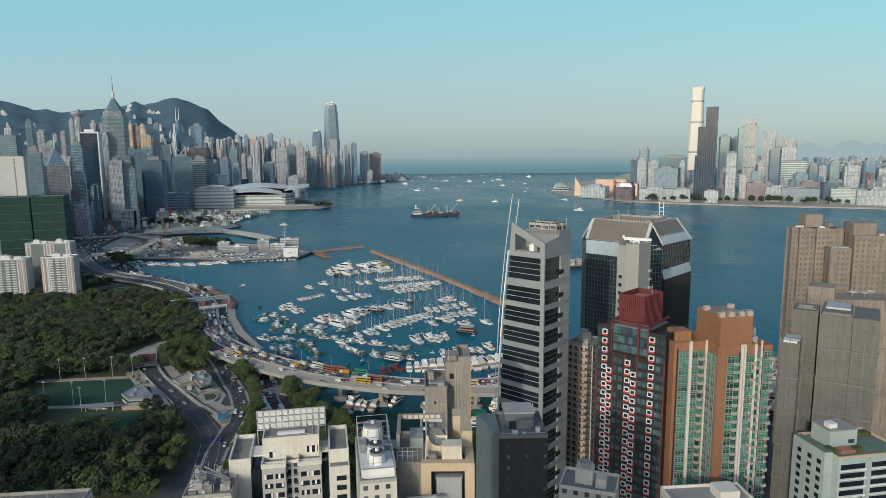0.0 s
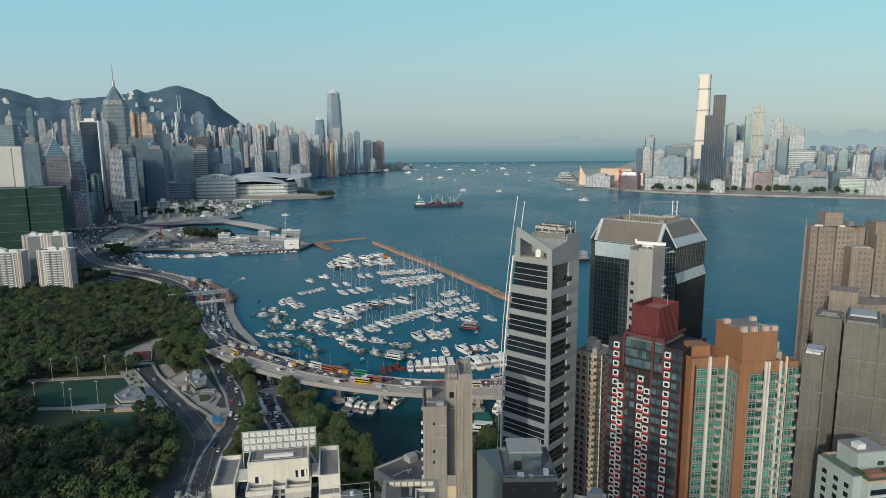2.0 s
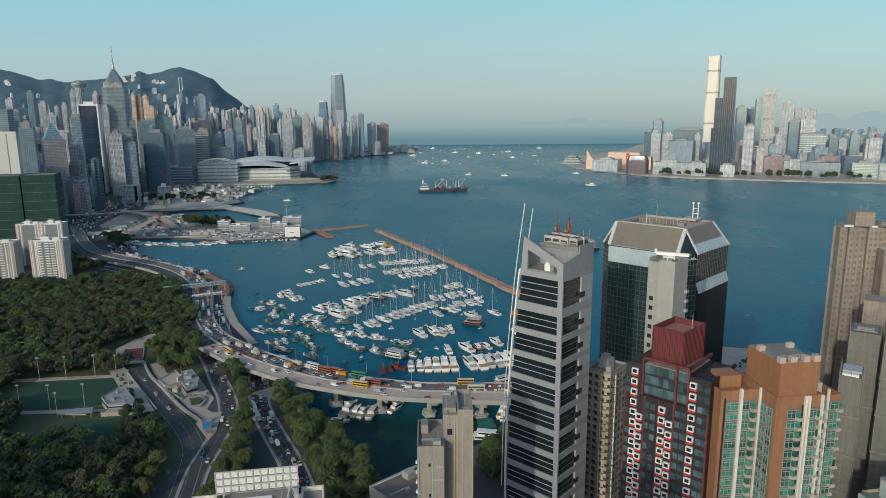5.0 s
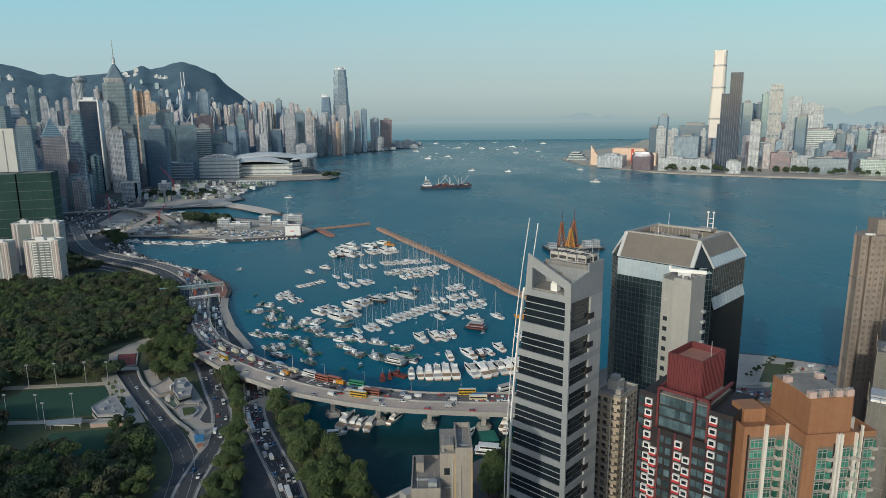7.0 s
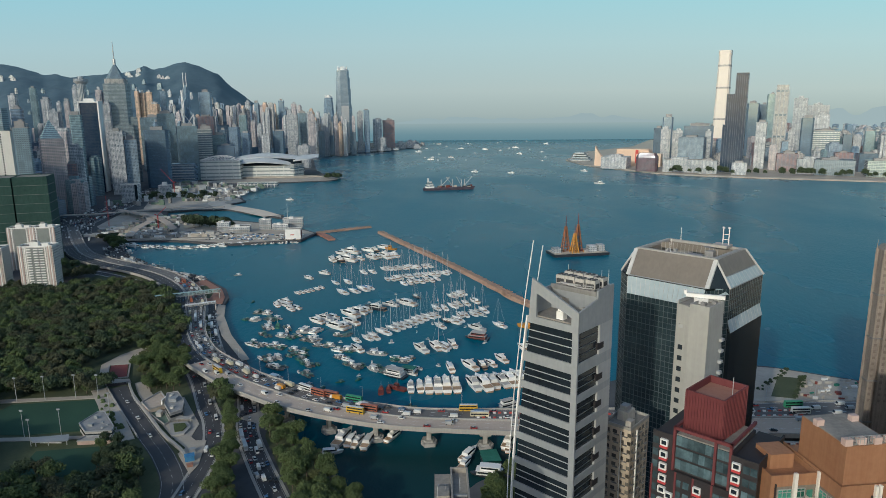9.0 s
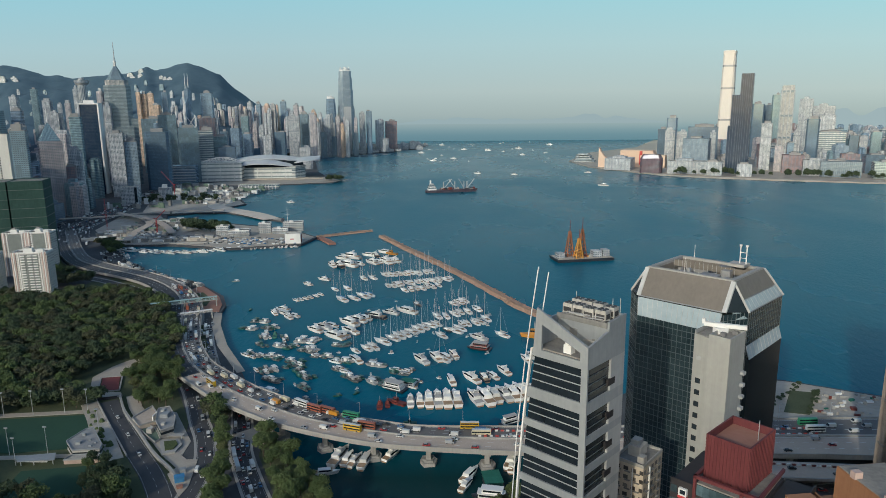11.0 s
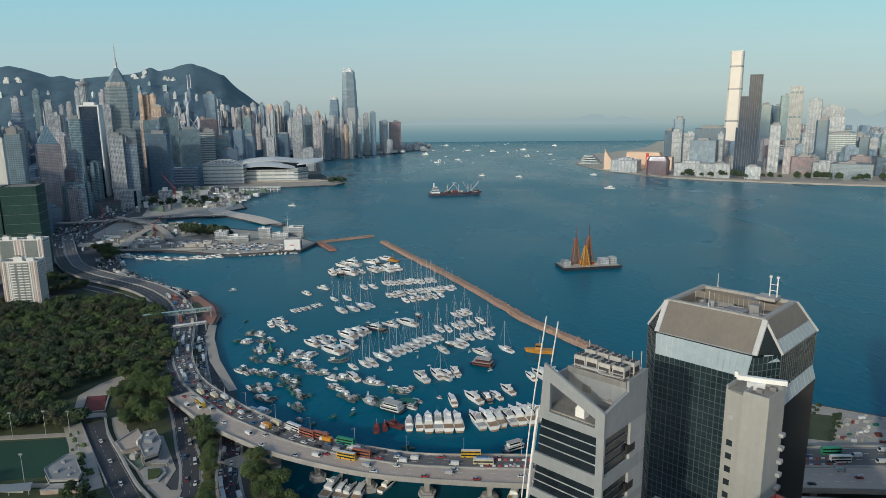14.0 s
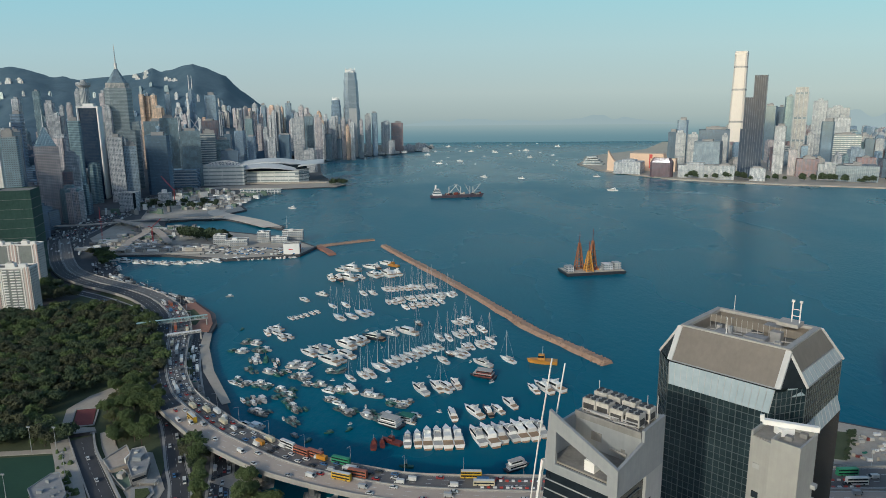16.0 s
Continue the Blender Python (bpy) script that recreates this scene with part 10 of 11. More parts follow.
def truck(colour, L=8.5, label="lorry with a box body", load=None):
    t = thing("truck", label, "truck", pose(0, 0, 0), group="trucks")
    bm = bmesh.new()
    box(bm, -1.1, 1.1, L / 2 - 1.9, L / 2, 0.5, 2.5, top=(0.05, 0.05, 0, 0.25))
    part("cab", bm, CAR_PAINT["white"], t)
    bm = bmesh.new()
    box(bm, -1.02, 1.02, L / 2 - 0.14, L / 2 - 0.02, 1.5, 2.25)
    part("windscreen", bm, DARK_GLASS, t)
    bm = bmesh.new()
    box(bm, -1.2, 1.2, -L / 2, L / 2 - 2.1, 0.9, 3.3)
    part("load_body", bm, load or CAR_PAINT[colour], t)
    wheels(t, (-1.0, 1.0), (-L / 2 + 1, -L / 2 + 2.2, L / 2 - 1.2), 0.48)
    return t


def bus(colour, roof, label, H=4.3, L=11.6):
    t = thing("bus", label, "bus", pose(0, 0, 0), group="buses")
    bm = bmesh.new()
    box(bm, -1.25, 1.25, -L / 2, L / 2, 0.35, H, top=(0.08, 0.08, 0.1, 0.25))
    part("body", bm, CAR_PAINT[colour], t)
    for z in ((1.25, 3.0) if H > 4 else (1.4,)):
        bm = bmesh.new()
        box(bm, -1.27, 1.27, -L / 2 + 0.5, L / 2 - 0.3, z, z + 0.85)
        part("window_band", bm, DARK_GLASS, t)
    bm = bmesh.new()
    box(bm, -1.1, 1.1, -L / 2 + 0.2, L / 2 - 0.4, H, H + 0.08)
    part("roof", bm, CAR_PAINT[roof], t)
    wheels(t, (-1.15, 1.15), (-L / 2 + 2.4, L / 2 - 2.4), 0.5)
    return t


GARAGE = {}
MAKES = {
    "car_white": lambda: car("white"), "car_silver": lambda: car("silver"), "car_black": lambda: car("black"), "taxi": lambda: car("red", CAR_PAINT["silver"]), "car_blue": lambda: car("blue"),
    "van": lambda: van("white"), "van_silver": lambda: van("silver", 5.2, "silver minibus on the road"), "truck": lambda: truck("white", label="white box lorry on the road"), "truck_orange": lambda: truck("orange", label="orange-bodied lorry in the queue"),
    "truck_blue": lambda: truck("blue", label="blue-bodied lorry in the queue"), "mixer": lambda: truck("cream", 9, "lorry with a pale load body"),
    "bus_yellow": lambda: bus("yellow", "white", "yellow double-decker bus with a white roof"), "bus_cream": lambda: bus("cream", "white", "cream single-deck coach on the road", 3.2), "bus_green": lambda: bus("green", "green", "green double-decker bus in the queue"),
    "bus_white": lambda: bus("white", "white", "white double-decker bus in the queue"), "bus_rust": lambda: bus("rust", "rust", "rust-red double-decker bus in the queue"), "coach": lambda: bus("white", "white", "white single-deck coach on the road", 3.2)}


def drive(kind, p, d, back=False):
    a = math.degrees(math.atan2(-d.x, d.y)) + (180 if back else 0)
    m = pose(p.x, p.y, p.z, 0, 0, a)
    if p.y > 560:
        m = pose(p.x, p.y, p.z - 0.26, 0, 0, a)
    key = kind + ("_far" if p.y > 560 else "")
    if key not in GARAGE:
        GARAGE[key] = MAKES[kind]()
        GARAGE[key].matrix_basis = m
        if p.y > 560:
            for c in list(GARAGE[key].children):
                if c.name.startswith("wheel"):
                    bpy.data.objects.remove(c)
    else:
        copy_thing(GARAGE[key], m)


def along(line, s):
    """Point and heading s metres along a line."""
    for a, b in zip(line, line[1:]):
        k = (b - a).length
        if s <= k:
            return a.lerp(b, s / k), (b - a).normalized()
        s -= k
    return line[-1], (line[-1] - line[-2]).normalized()


def length(line):
    return sum((b - a).length for a, b in zip(line, line[1:]))


r = random.Random(12)
LANES = {f: [p + Vector((0, 0, 0.05)) for p in lerp(NEAR, FAR, f)] for f in (0.11, 0.26, 0.41, 0.61, 0.75, 0.88)}
SMALL = ("car_white", "car_silver", "car_black", "taxi", "taxi", "car_white", "van", "car_blue", "van_silver", "car_black")
# free-flowing near side
for f in (0.11, 0.26, 0.41):
    s = 40 + r.uniform(0, 30)
    while s < length(LANES[f]) - 590:
        p, d = along(LANES[f], s)
        drive(r.choice(SMALL), p, d, True)
        s += r.uniform(26, 62) if p.y < 640 else r.uniform(18, 40)
# queue on the far side
for f in (0.61, 0.75, 0.88):
    s = 30 + r.uniform(0, 10)
    while s < length(LANES[f]) - 520:
        p, d = along(LANES[f], s)
        crowded = p.x < -20
        k = r.choice(SMALL if r.random() < 0.76 else ("truck", "truck_orange", "truck_blue", "coach", "bus_white", "mixer", "van", "bus_rust"))
        drive(k, p, d)
        s += (r.uniform(9, 15) if k in SMALL else r.uniform(14, 19)) * (1.0 if crowded else 2.4)
# buses that stand out
for kind, f, x in (("bus_yellow", 0.41, -58), ("bus_yellow", 0.93, 12), ("bus_cream", 0.68, 22), ("bus_green", 0.93, -62), ("bus_rust", 0.93, -80), ("bus_white", 0.93, -98), ("bus_yellow", 0.34, -172), ("truck_orange", 0.68, -118), ("bus_green", 0.82, 225), ("bus_white", 0.62, 222)):
    line = lerp(NEAR, FAR, f)
    q = min(line, key=lambda v: abs(v.x - x))
    i = line.index(q)
    d = (line[min(i + 1, len(line) - 1)] - line[i - 1]).normalized()
    drive(kind, q + Vector((0, 0, 0.05)), d, f < 0.5)
# street under the elevated road
STREET = curve([(-66, 330, 3.25), (-85, 373, 3.25), (-105, 410, 3.25), (-125, 450, 3.25), (-136, 486, 3.25), (-150, 520, 3.25), (-176, 552, 3.25), (-196, 590, 3.25), (-225, 655, 3.25), (-242, 710, 3.25)], 6)
for off in (-4.0, -1.35, 1.35, 4.0):
    s = r.uniform(5, 15)
    while s < length(STREET) - 8:
        p, d = along(STREET, s)
        n = Vector((-d.y, d.x, 0))
        k = r.choice(SMALL) if r.random() < 0.85 else r.choice(("truck", "coach", "van"))
        drive(k, p + n * off, d, off < 0)
        s += r.uniform(11, 25)
PARK_ROAD = curve([(-135, 366, 3.25), (-137, 395, 3.25), (-141, 433, 3.25), (-152, 464, 3.25), (-166, 490, 3.25), (-192, 540, 3.25), (-222, 585, 3.25), (-252, 632, 3.25), (-282, 690, 3.25), (-300, 724, 3.25), (-320, 762, 3.25), (-348, 800, 3.25), (-384, 830, 3.25), (-426, 858, 3.25)], 6)
for off in (-2.4, 2.4):
    s = r.uniform(5, 20)
    while s < length(PARK_ROAD) - 8:
        p, d = along(PARK_ROAD, s)
        drive(r.choice(SMALL), p + Vector((-d.y, d.x, 0)) * off, d, off < 0)
        s += r.uniform(22, 60)
CITY_ROAD = curve([(-672, 1184, 3.3), (-704, 1350, 3.3), (-740, 1550, 3.3), (-800, 1800, 3.3)], 6)
bm = bmesh.new()
for off in (-16, -11, -6, 6, 11, 16):
    s = r.uniform(5, 30)
    while s < length(CITY_ROAD) - 8:
        p, d = along(CITY_ROAD, s)
        p = p + Vector((-d.y, d.x, 0)) * off + Vector((0, 0, 0.8))
        k = r.randrange(5)
        beam(bm, p - d * 2.2, p + d * 2.2, 1.8, 0.9, mi=k)
        beam(bm, p - d * 1.3 + Vector((0, 0, 0.65)), p + d * 0.9 + Vector((0, 0, 0.65)), 1.5, 0.55, mi=2)
        s += r.uniform(16, 45)
tagged(part("distant_traffic", bm, [CAR_PAINT[k] for k in ("white", "silver", "black", "red", "blue")]), "small cars on the distant expressway", "traffic", kind="stuff")
for i in range(3):
    drive("car_white", Vector((-184 - i * 19, 445 + i * 24, 3.45)), Vector((-0.62, 0.78, 0)))


# ---- street furniture ----
def lamp_post(p, d, arm=2.6, h=10.0):
    t = thing("street_lamp", "slim grey street lamp with a curved arm", "street lamp", pose(p.x, p.y, p.z, 0, 0, math.degrees(math.atan2(d.y, d.x))), group="street lamps")
    bm = bmesh.new()
    prism(bm, ring(6, 0.14), 0, h, scale=0.6)
    part("pole", bm, STEEL, t)
    bm = bmesh.new()
    beam(bm, (0, 0, h), (arm, 0, h + 0.5), 0.12)
    part("arm", bm, STEEL, t)
    bm = bmesh.new()
    box(bm, arm - 0.3, arm + 0.7, -0.16, 0.16, h + 0.42, h + 0.6)
    part("lamp_head", bm, PALE_CLAD, t)


EDGE = lerp(NEAR, FAR, 0.992)
s = 60
while s < length(EDGE) - 330:
    p, d = along(EDGE, s)
    lamp_post(p + Vector((0, 0, 1.05)), Vector((d.y, -d.x, 0)) * -1)
    s += 33


def footbridge(a, b, z, h, w, label, mat):
    t = thing("footbridge", label, "footbridge", kind="structure")
    A, B = Vector((*a, z)), Vector((*b, z))
    d = (B - A).normalized()
    n = Vector((-d.y, d.x, 0)) * w / 2
    bm = bmesh.new()
    strip(bm, [A + n, B + n], [A - n, B - n], 0, 0.6)
    part("deck", bm, CONCRETE, t)
    bm = bmesh.new()
    strip(bm, [A + n * 1.1, B + n * 1.1], [A - n * 1.1, B - n * 1.1], h, 0.25)
    part("roof", bm, mat, t)
    k = int((B - A).length / 4)
    for sd in (-1, 1):
        bm = bmesh.new()
        for i in range(k):
            p, q = A.lerp(B, i / k) + n * sd, A.lerp(B, (i + 1) / k) + n * sd
            beam(bm, p, p + Vector((0, 0, h)), 0.25)
            beam(bm, p + Vector((0, 0, 0 if i % 2 else h)), q + Vector((0, 0, h if i % 2 else 0)), 0.2)
            beam(bm, p + Vector((0, 0, 1.1)), q + Vector((0, 0, 1.1)), 0.16)
        part("side_truss", bm, mat, t)
    for f in (0.02, 0.5, 0.98):
        p = A.lerp(B, f)
        bm = bmesh.new()
        box(bm, p.x - 0.5, p.x + 0.5, p.y - 0.5, p.y + 0.5, 3, z - 0.6)
        part("pier", bm, CONCRETE, t)


AQUA_STEEL = surface("pale_aqua_steel", (0.30, 0.44, 0.43), (0.40, 0.53, 0.51), 0.3, 2, 0.5)
footbridge((-308, 725), (-250, 754), 11, 3.2, 3.6, "pale aqua covered truss footbridge over the road", AQUA_STEEL)
footbridge((-266, 699), (-240, 713), 10.5, 1.8, 3.0, "pale sign gantry across the carriageway", WHITE_PAINT)

# promenade on the sea wall
plate("promenade", [(-236, 728), (-224, 690), (-198, 634), (-163, 575), (-168, 571), (-206, 632), (-232, 688), (-244, 728)], 3.5, PAVING, "pale concrete sea-wall promenade")
plate("promenade", [(-300, 838), (-262, 790), (-247, 758), (-241, 732), (-262, 736), (-270, 770), (-305, 815)], 3.6, RED_PAVING, "red-brown paved promenade on the corner of the quay")
plate("lawn", [(-286, 806), (-266, 778), (-262, 752), (-270, 756), (-276, 780), (-294, 800)], 3.75, GRASS, "small lawn on the quay corner")
plate("lawn", [(-240, 690), (-222, 648), (-210, 626), (-215, 622), (-229, 646), (-246, 684)], 3.5, GRASS, "strip of grass beside the carriageway")
for i in range(6):
    t = block("quay_shed", "small low-roofed shed on the quay", -205 + i * 7, 606 - i * 11 + (i % 2) * 3, -55, 5, 4, 6.0 - (i % 2), BEIGE_WALL if i % 2 else CONCRETE, roof=TARP_GREEN if i % 3 == 0 else ROOF)
# quay apron and low roofs beside the inlet
plate("quay_apron", [(-138, 470), (-112, 458), (-104, 470), (-122, 484)], 3.4, PAVING, "bare paved quay apron")
t = block("quay_building", "flat brown-roofed quay building", -36, 323.5, -48, 22, 28, 20, BEIGE_WALL, roof=surface("brown_roof", (0.13, 0.11, 0.10), (0.20, 0.17, 0.15), 0.1, 1, 0.9))
lump(t, "stair_hut", BEIGE_WALL, (3, 8, 17, 22, 20.1, 23.4), (14, 16, 10, 12, 20.1, 22))
lump(t, "roof_line", WHITE_PAINT, (0.5, 0.9, 1, 27, 20.15, 20.6), (12, 12.4, 3, 14, 20.15, 20.5))
# ---- yacht club point, building works and the far quays ----
def white_house(x, y, turn, w, d, h, label="white flat-roofed club building"):
    t = block("club_building", label, x, y, turn, w, d, 3 + h, STYLE["pale"], pmat=WHITE_PAINT)
    lump(t, "terrace_roof", CONCRETE, (-2, w + 2, -2.5, -0.2, 3 + h * 0.45, 3 + h * 0.5))
    lump(t, "roof_hut", WHITE_PAINT, (w * 0.3, w * 0.5, d * 0.3, d * 0.7, 3 + h, 6 + h))
    return t


white_house(-378, 1150, 8, 34, 18, 10)
white_house(-402, 1162, 8, 20, 16, 15)
white_house(-336, 1180, 8, 20, 16, 17)
white_house(-312, 1176, 8, 26, 14, 9, "low white club building with a terrace")
white_house(-300, 1200, 8, 34, 18, 15, "white club house with curved upper deck")
t = block("boat_store", "white windowless boat store on the point", -268, 1092, 6, 24, 16, 18, WHITE_PAINT, pmat=WHITE_PAINT)
lump(t, "red_panel", RED_HULL, (24.05, 24.4, 4, 14, 4, 16))
lump(t, "sign_bar", RED_TRIM, (8, 14, -0.12, -0.02, 9.5, 11))
plate("club_quay", [(-440, 1090), (-342, 1062), (-244, 1092), (-234, 1148), (-300, 1225), (-420, 1280), (-470, 1180)], 3.3, PAVING, "pale concrete hardstanding of the yacht club")
f = thing("flagpole", "white flagpole with a yard on the club house", "flagpole", pose(-290, 1196, 3.3))
bm = bmesh.new()
prism(bm, ring(6, 0.35), 0, 44, scale=0.4)
part("pole", bm, WHITE_PAINT, f)
bm = bmesh.new()
beam(bm, (-5, 0, 30), (5, 0, 30), 0.3)
part("yard", bm, WHITE_PAINT, f)
tree_n = 0
for (x0, y0, x1, y1, n) in ((-470, 1225, -390, 1185, 26), (-262, 1120, -240, 1140, 8), (-330, 1225, -270, 1180, 10), (-470, 1130, -450, 1120, 3)):
    for i in range(n):
        f = r.random()
        m = pose(x0 + (x1 - x0) * f + r.uniform(-7, 7), y0 + (y1 - y0) * f + r.uniform(-6, 6), 3.2, 0, 0, r.uniform(0, 360)) @ Matrix.Scale(r.uniform(0.9, 1.5), 4)
        if tree_n < 12:
            copy_thing(protos[0], m)
        tree_n += 1
V, F = [], []
g0 = crown_geometry(random.Random(4), 90, 5.5, 13, 2.2)
for i in range(150):
    if i < 50:
        f = r.random()
        x, y, s = -470 + 80 * f + r.uniform(-10, 10), 1222 - 34 * f + r.uniform(-9, 9), r.uniform(1.0, 1.6)
    elif i < 75:
        x, y, s = r.uniform(-400, -350), r.uniform(2060, 2100), r.uniform(0.8, 1.3)
    elif i < 110:
        x, y, s = r.uniform(-760, -560), r.uniform(1560, 1660), r.uniform(0.8, 1.2)
    else:
        f = r.random()
        x, y, s = 680 + 560 * f, 2185 - 200 * f + r.uniform(12, 40), r.uniform(1.0, 2.0)
    k = len(V)
    V += [(x + p.x * s, y + p.y * s, 3 + p.z * s) for p in g0[0]]
    F += [(q[0] + k, q[1] + k, q[2] + k) for q in g0[1]]
rg = random.Random(12)
for i in range(46):
    f, s = rg.random(), rg.uniform(0.12, 0.26)
    x, y = (259 - 22 * f + rg.uniform(-2, 3), 537 - 35 * f + rg.uniform(-2, 2)) if i < 26 else (216 + 40 * f, 512 + 40 * f + rg.uniform(-3, 3))
    k = len(V)
    V += [(x + p.x * s, y + p.y * s, 3.4 + p.z * s) for p in g0[0]]
    F += [(q[0] + k, q[1] + k, q[2] + k) for q in g0[1]]
me = bpy.data.meshes.new("shore_trees")
me.from_pydata(V, [], F)
me.materials.append(LEAF[0])
tagged(new("shore_trees", me), "dark tree clumps along the distant quays", "trees", kind="stuff")
# parked dinghies and cars on the hardstanding
bm = bmesh.new()
for i in range(160):
    x, y = r.uniform(-400, -250), r.uniform(1085, 1140)
    g = r.uniform(0, 3.1)
    w = Vector((math.cos(g), math.sin(g), 0)) * r.uniform(1.6, 3.4)
    beam(bm, Vector((x, y, 3.9)) - w, Vector((x, y, 3.9)) + w, r.uniform(1.2, 2.2), 1.2, mi=r.randrange(5))
tagged(part("parked_dinghies", bm, [GELCOAT, TARP_GREY, NAVY_HULL, GELCOAT, TARP_BLUE]), "crowd of dinghies and cars parked on the hardstanding", "dinghies", kind="stuff")

SAND = surface("sand_coloured_paving", (0.62, 0.53, 0.43), (0.74, 0.65, 0.54), 0.05, 0.5, 0.85)
bm = bmesh.new()
outer = curve([(x, y, 3.62) for x, y in ((-552, 1724), (-518, 1626), (-522, 1540), (-484, 1491), (-399, 1415), (-346, 1348))], 6)
inner = curve([(x, y, 3.62) for x, y in ((-590, 1700), (-560, 1618), (-556, 1528), (-512, 1462), (-440, 1398), (-371, 1326))], 6)
strip(bm, outer, inner, 0, 0.4)
tagged(part("promenade", bm, SAND), "broad sand-coloured promenade along the reclaimed shore", "promenade", kind="structure")
plate("hall_quay", [(-632, 1957), (-520, 1977), (-374, 2032), (-358, 2084), (-422, 2188), (-560, 2120), (-700, 2060), (-780, 1990)], 3.3, PAVING, "pale paved quay round the convention hall")
# reclaimed ground with works
plate("works_ground", [(-600, 1410), (-548, 1432), (-478, 1436), (-336, 1320), (-342, 1346), (-474, 1456), (-504, 1510), (-486, 1560), (-540, 1668), (-640, 1930), (-760, 1900), (-720, 1600), (-660, 1440)], 3.3, EARTH, "bare pale earth of the reclaimed shore")
plate("works_ground", [(-545, 1092), (-445, 1094), (-470, 1180), (-430, 1285), (-562, 1325), (-600, 1390), (-680, 1400), (-640, 1220)], 3.3, EARTH, "rough brown ground of a road building site")
for (x0, y0, x1, y1, n, h0, h1, seed, label) in ((-600, 1110, -480, 1330, 150, 2, 7, 1, "sheds, stacks and machines on the road building site"), (-640, 1560, -520, 1880, 170, 2, 9, 2, "site cabins and stacks on the reclaimed shore"), (-780, 1480, -640, 1940, 110, 3, 14, 3, "low sheds and ramps behind the shore works")):
    rr = random.Random(seed)
    bm = bmesh.new()
    for i in range(n):
        f = rr.random()
        x, y = rr.uniform(x0, x1), rr.uniform(y0, y1)
        g = rr.uniform(-0.5, 0.5)
        w = Vector((math.cos(g), math.sin(g), 0)) * rr.uniform(2, 9)
        h = rr.uniform(h0, h1)
        beam(bm, Vector((x, y, 3 + h / 2)) - w, Vector((x, y, 3 + h / 2)) + w, rr.uniform(2.5, 8), h, mi=rr.randrange(6))
    tagged(part("site_clutter", bm, [CONCRETE, STEEL, WHITE_PAINT, CONCRETE_DARK, CONCRETE_DARK, ROOF_GREEN]), label, "site clutter", kind="stuff")
for line, w, z in (([(-520, 1095), (-545, 1180), (-560, 1260), (-620, 1350)], 14, 9), ([(-470, 1150), (-520, 1230), (-570, 1290), (-680, 1380)], 12, 11), ([(-480, 1420), (-600, 1400), (-700, 1330), (-790, 1310)], 12, 10), ([(140, 424), (220, 419), (300, 411), (420, 399)], 17, 10.5)):
    P = curve([(*p, z) for p in line], 8)
    L = []
    for i, p in enumerate(P):
        d = (P[min(i + 1, len(P) - 1)] - P[max(i - 1, 0)]).normalized()
        L.append(Vector((-d.y, d.x, 0)) * w / 2)
    t = thing("flyover", "pale concrete flyover ramp on piers", "flyover", kind="structure")
    bm = bmesh.new()
    strip(bm, [p + q for p, q in zip(P, L)], [p - q for p, q in zip(P, L)], 0, 1.6)
    part("deck", bm, CONCRETE, t)
    bm = bmesh.new()
    strip(bm, [p + q * 0.9 for p, q in zip(P, L)], [p - q * 0.9 for p, q in zip(P, L)], 0.03)
    bmesh.ops.recalc_face_normals(bm, faces=bm.faces[:])
    part("carriageway", bm, ASPHALT_PALE, t)
    for p in P[2::5]:
        bm = bmesh.new()
        box(bm, p.x - 1.2, p.x + 1.2, p.y - 1.2, p.y + 1.2, 3, z - 1.6)
        part("pier", bm, CONCRETE, t)


def tower_crane(x, y, h, jib, turn):
    t = thing("tower_crane", "slim red construction crane", "crane", pose(x, y, 3, 0, 0, turn), group="cranes")
    bm = bmesh.new()
    for sx in (-0.8, 0.8):
        for sy in (-0.8, 0.8):
            beam(bm, (sx, sy, 0), (sx, sy, h), 0.3)
    for k in range(int(h / 3)):
        s = 1 if k % 2 else -1
        beam(bm, (-0.8 * s, -0.8, k * 3), (0.8 * s, -0.8, k * 3 + 3), 0.2)
        beam(bm, (0.8, -0.8 * s, k * 3), (0.8, 0.8 * s, k * 3 + 3), 0.2)
    part("mast", bm, RED_TRIM, t)
    bm = bmesh.new()
    beam(bm, (0, 0, h), (jib, 0, h + jib * 0.7), 0.8)
    beam(bm, (0, 0, h), (-6, 0, h + 3), 1.0)
    part("jib", bm, RED_TRIM, t)


tower_crane(-611, 1208, 40, 20, 120)
tower_crane(-510, 1180, 26, 18, 60)
tower_crane(-700, 1690, 30, 46, 150)
t = block("site_office", "white office slab with a dark glass side", -756, 1540, 6, 36, 22, 44, STYLE["pale"], pmat=WHITE_PAINT)
lump(t, "side_band", DARK_GLASS, (30, 35.8, -0.3, 0, 5, 44))
t = block("site_office", "white stepped office by the shore works", -712, 1630, 6, 26, 18, 32, STYLE["pale"], pmat=WHITE_PAINT)
lump(t, "roof_hut", WHITE_PAINT, (8, 18, 4, 12, 32, 40))
t = block("ferry_pier", "long two-storey ferry pier with white arcades", -600, 1862, 6, 108, 22, 13, STYLE["stripe"], pmat=WHITE_PAINT, roof=ROOF_GREEN)
lump(t, "arcade_post", WHITE_PAINT, *[(i * 9 + 0.5, i * 9 + 1.7, -2, -0.8, 0, 12) for i in range(12)])
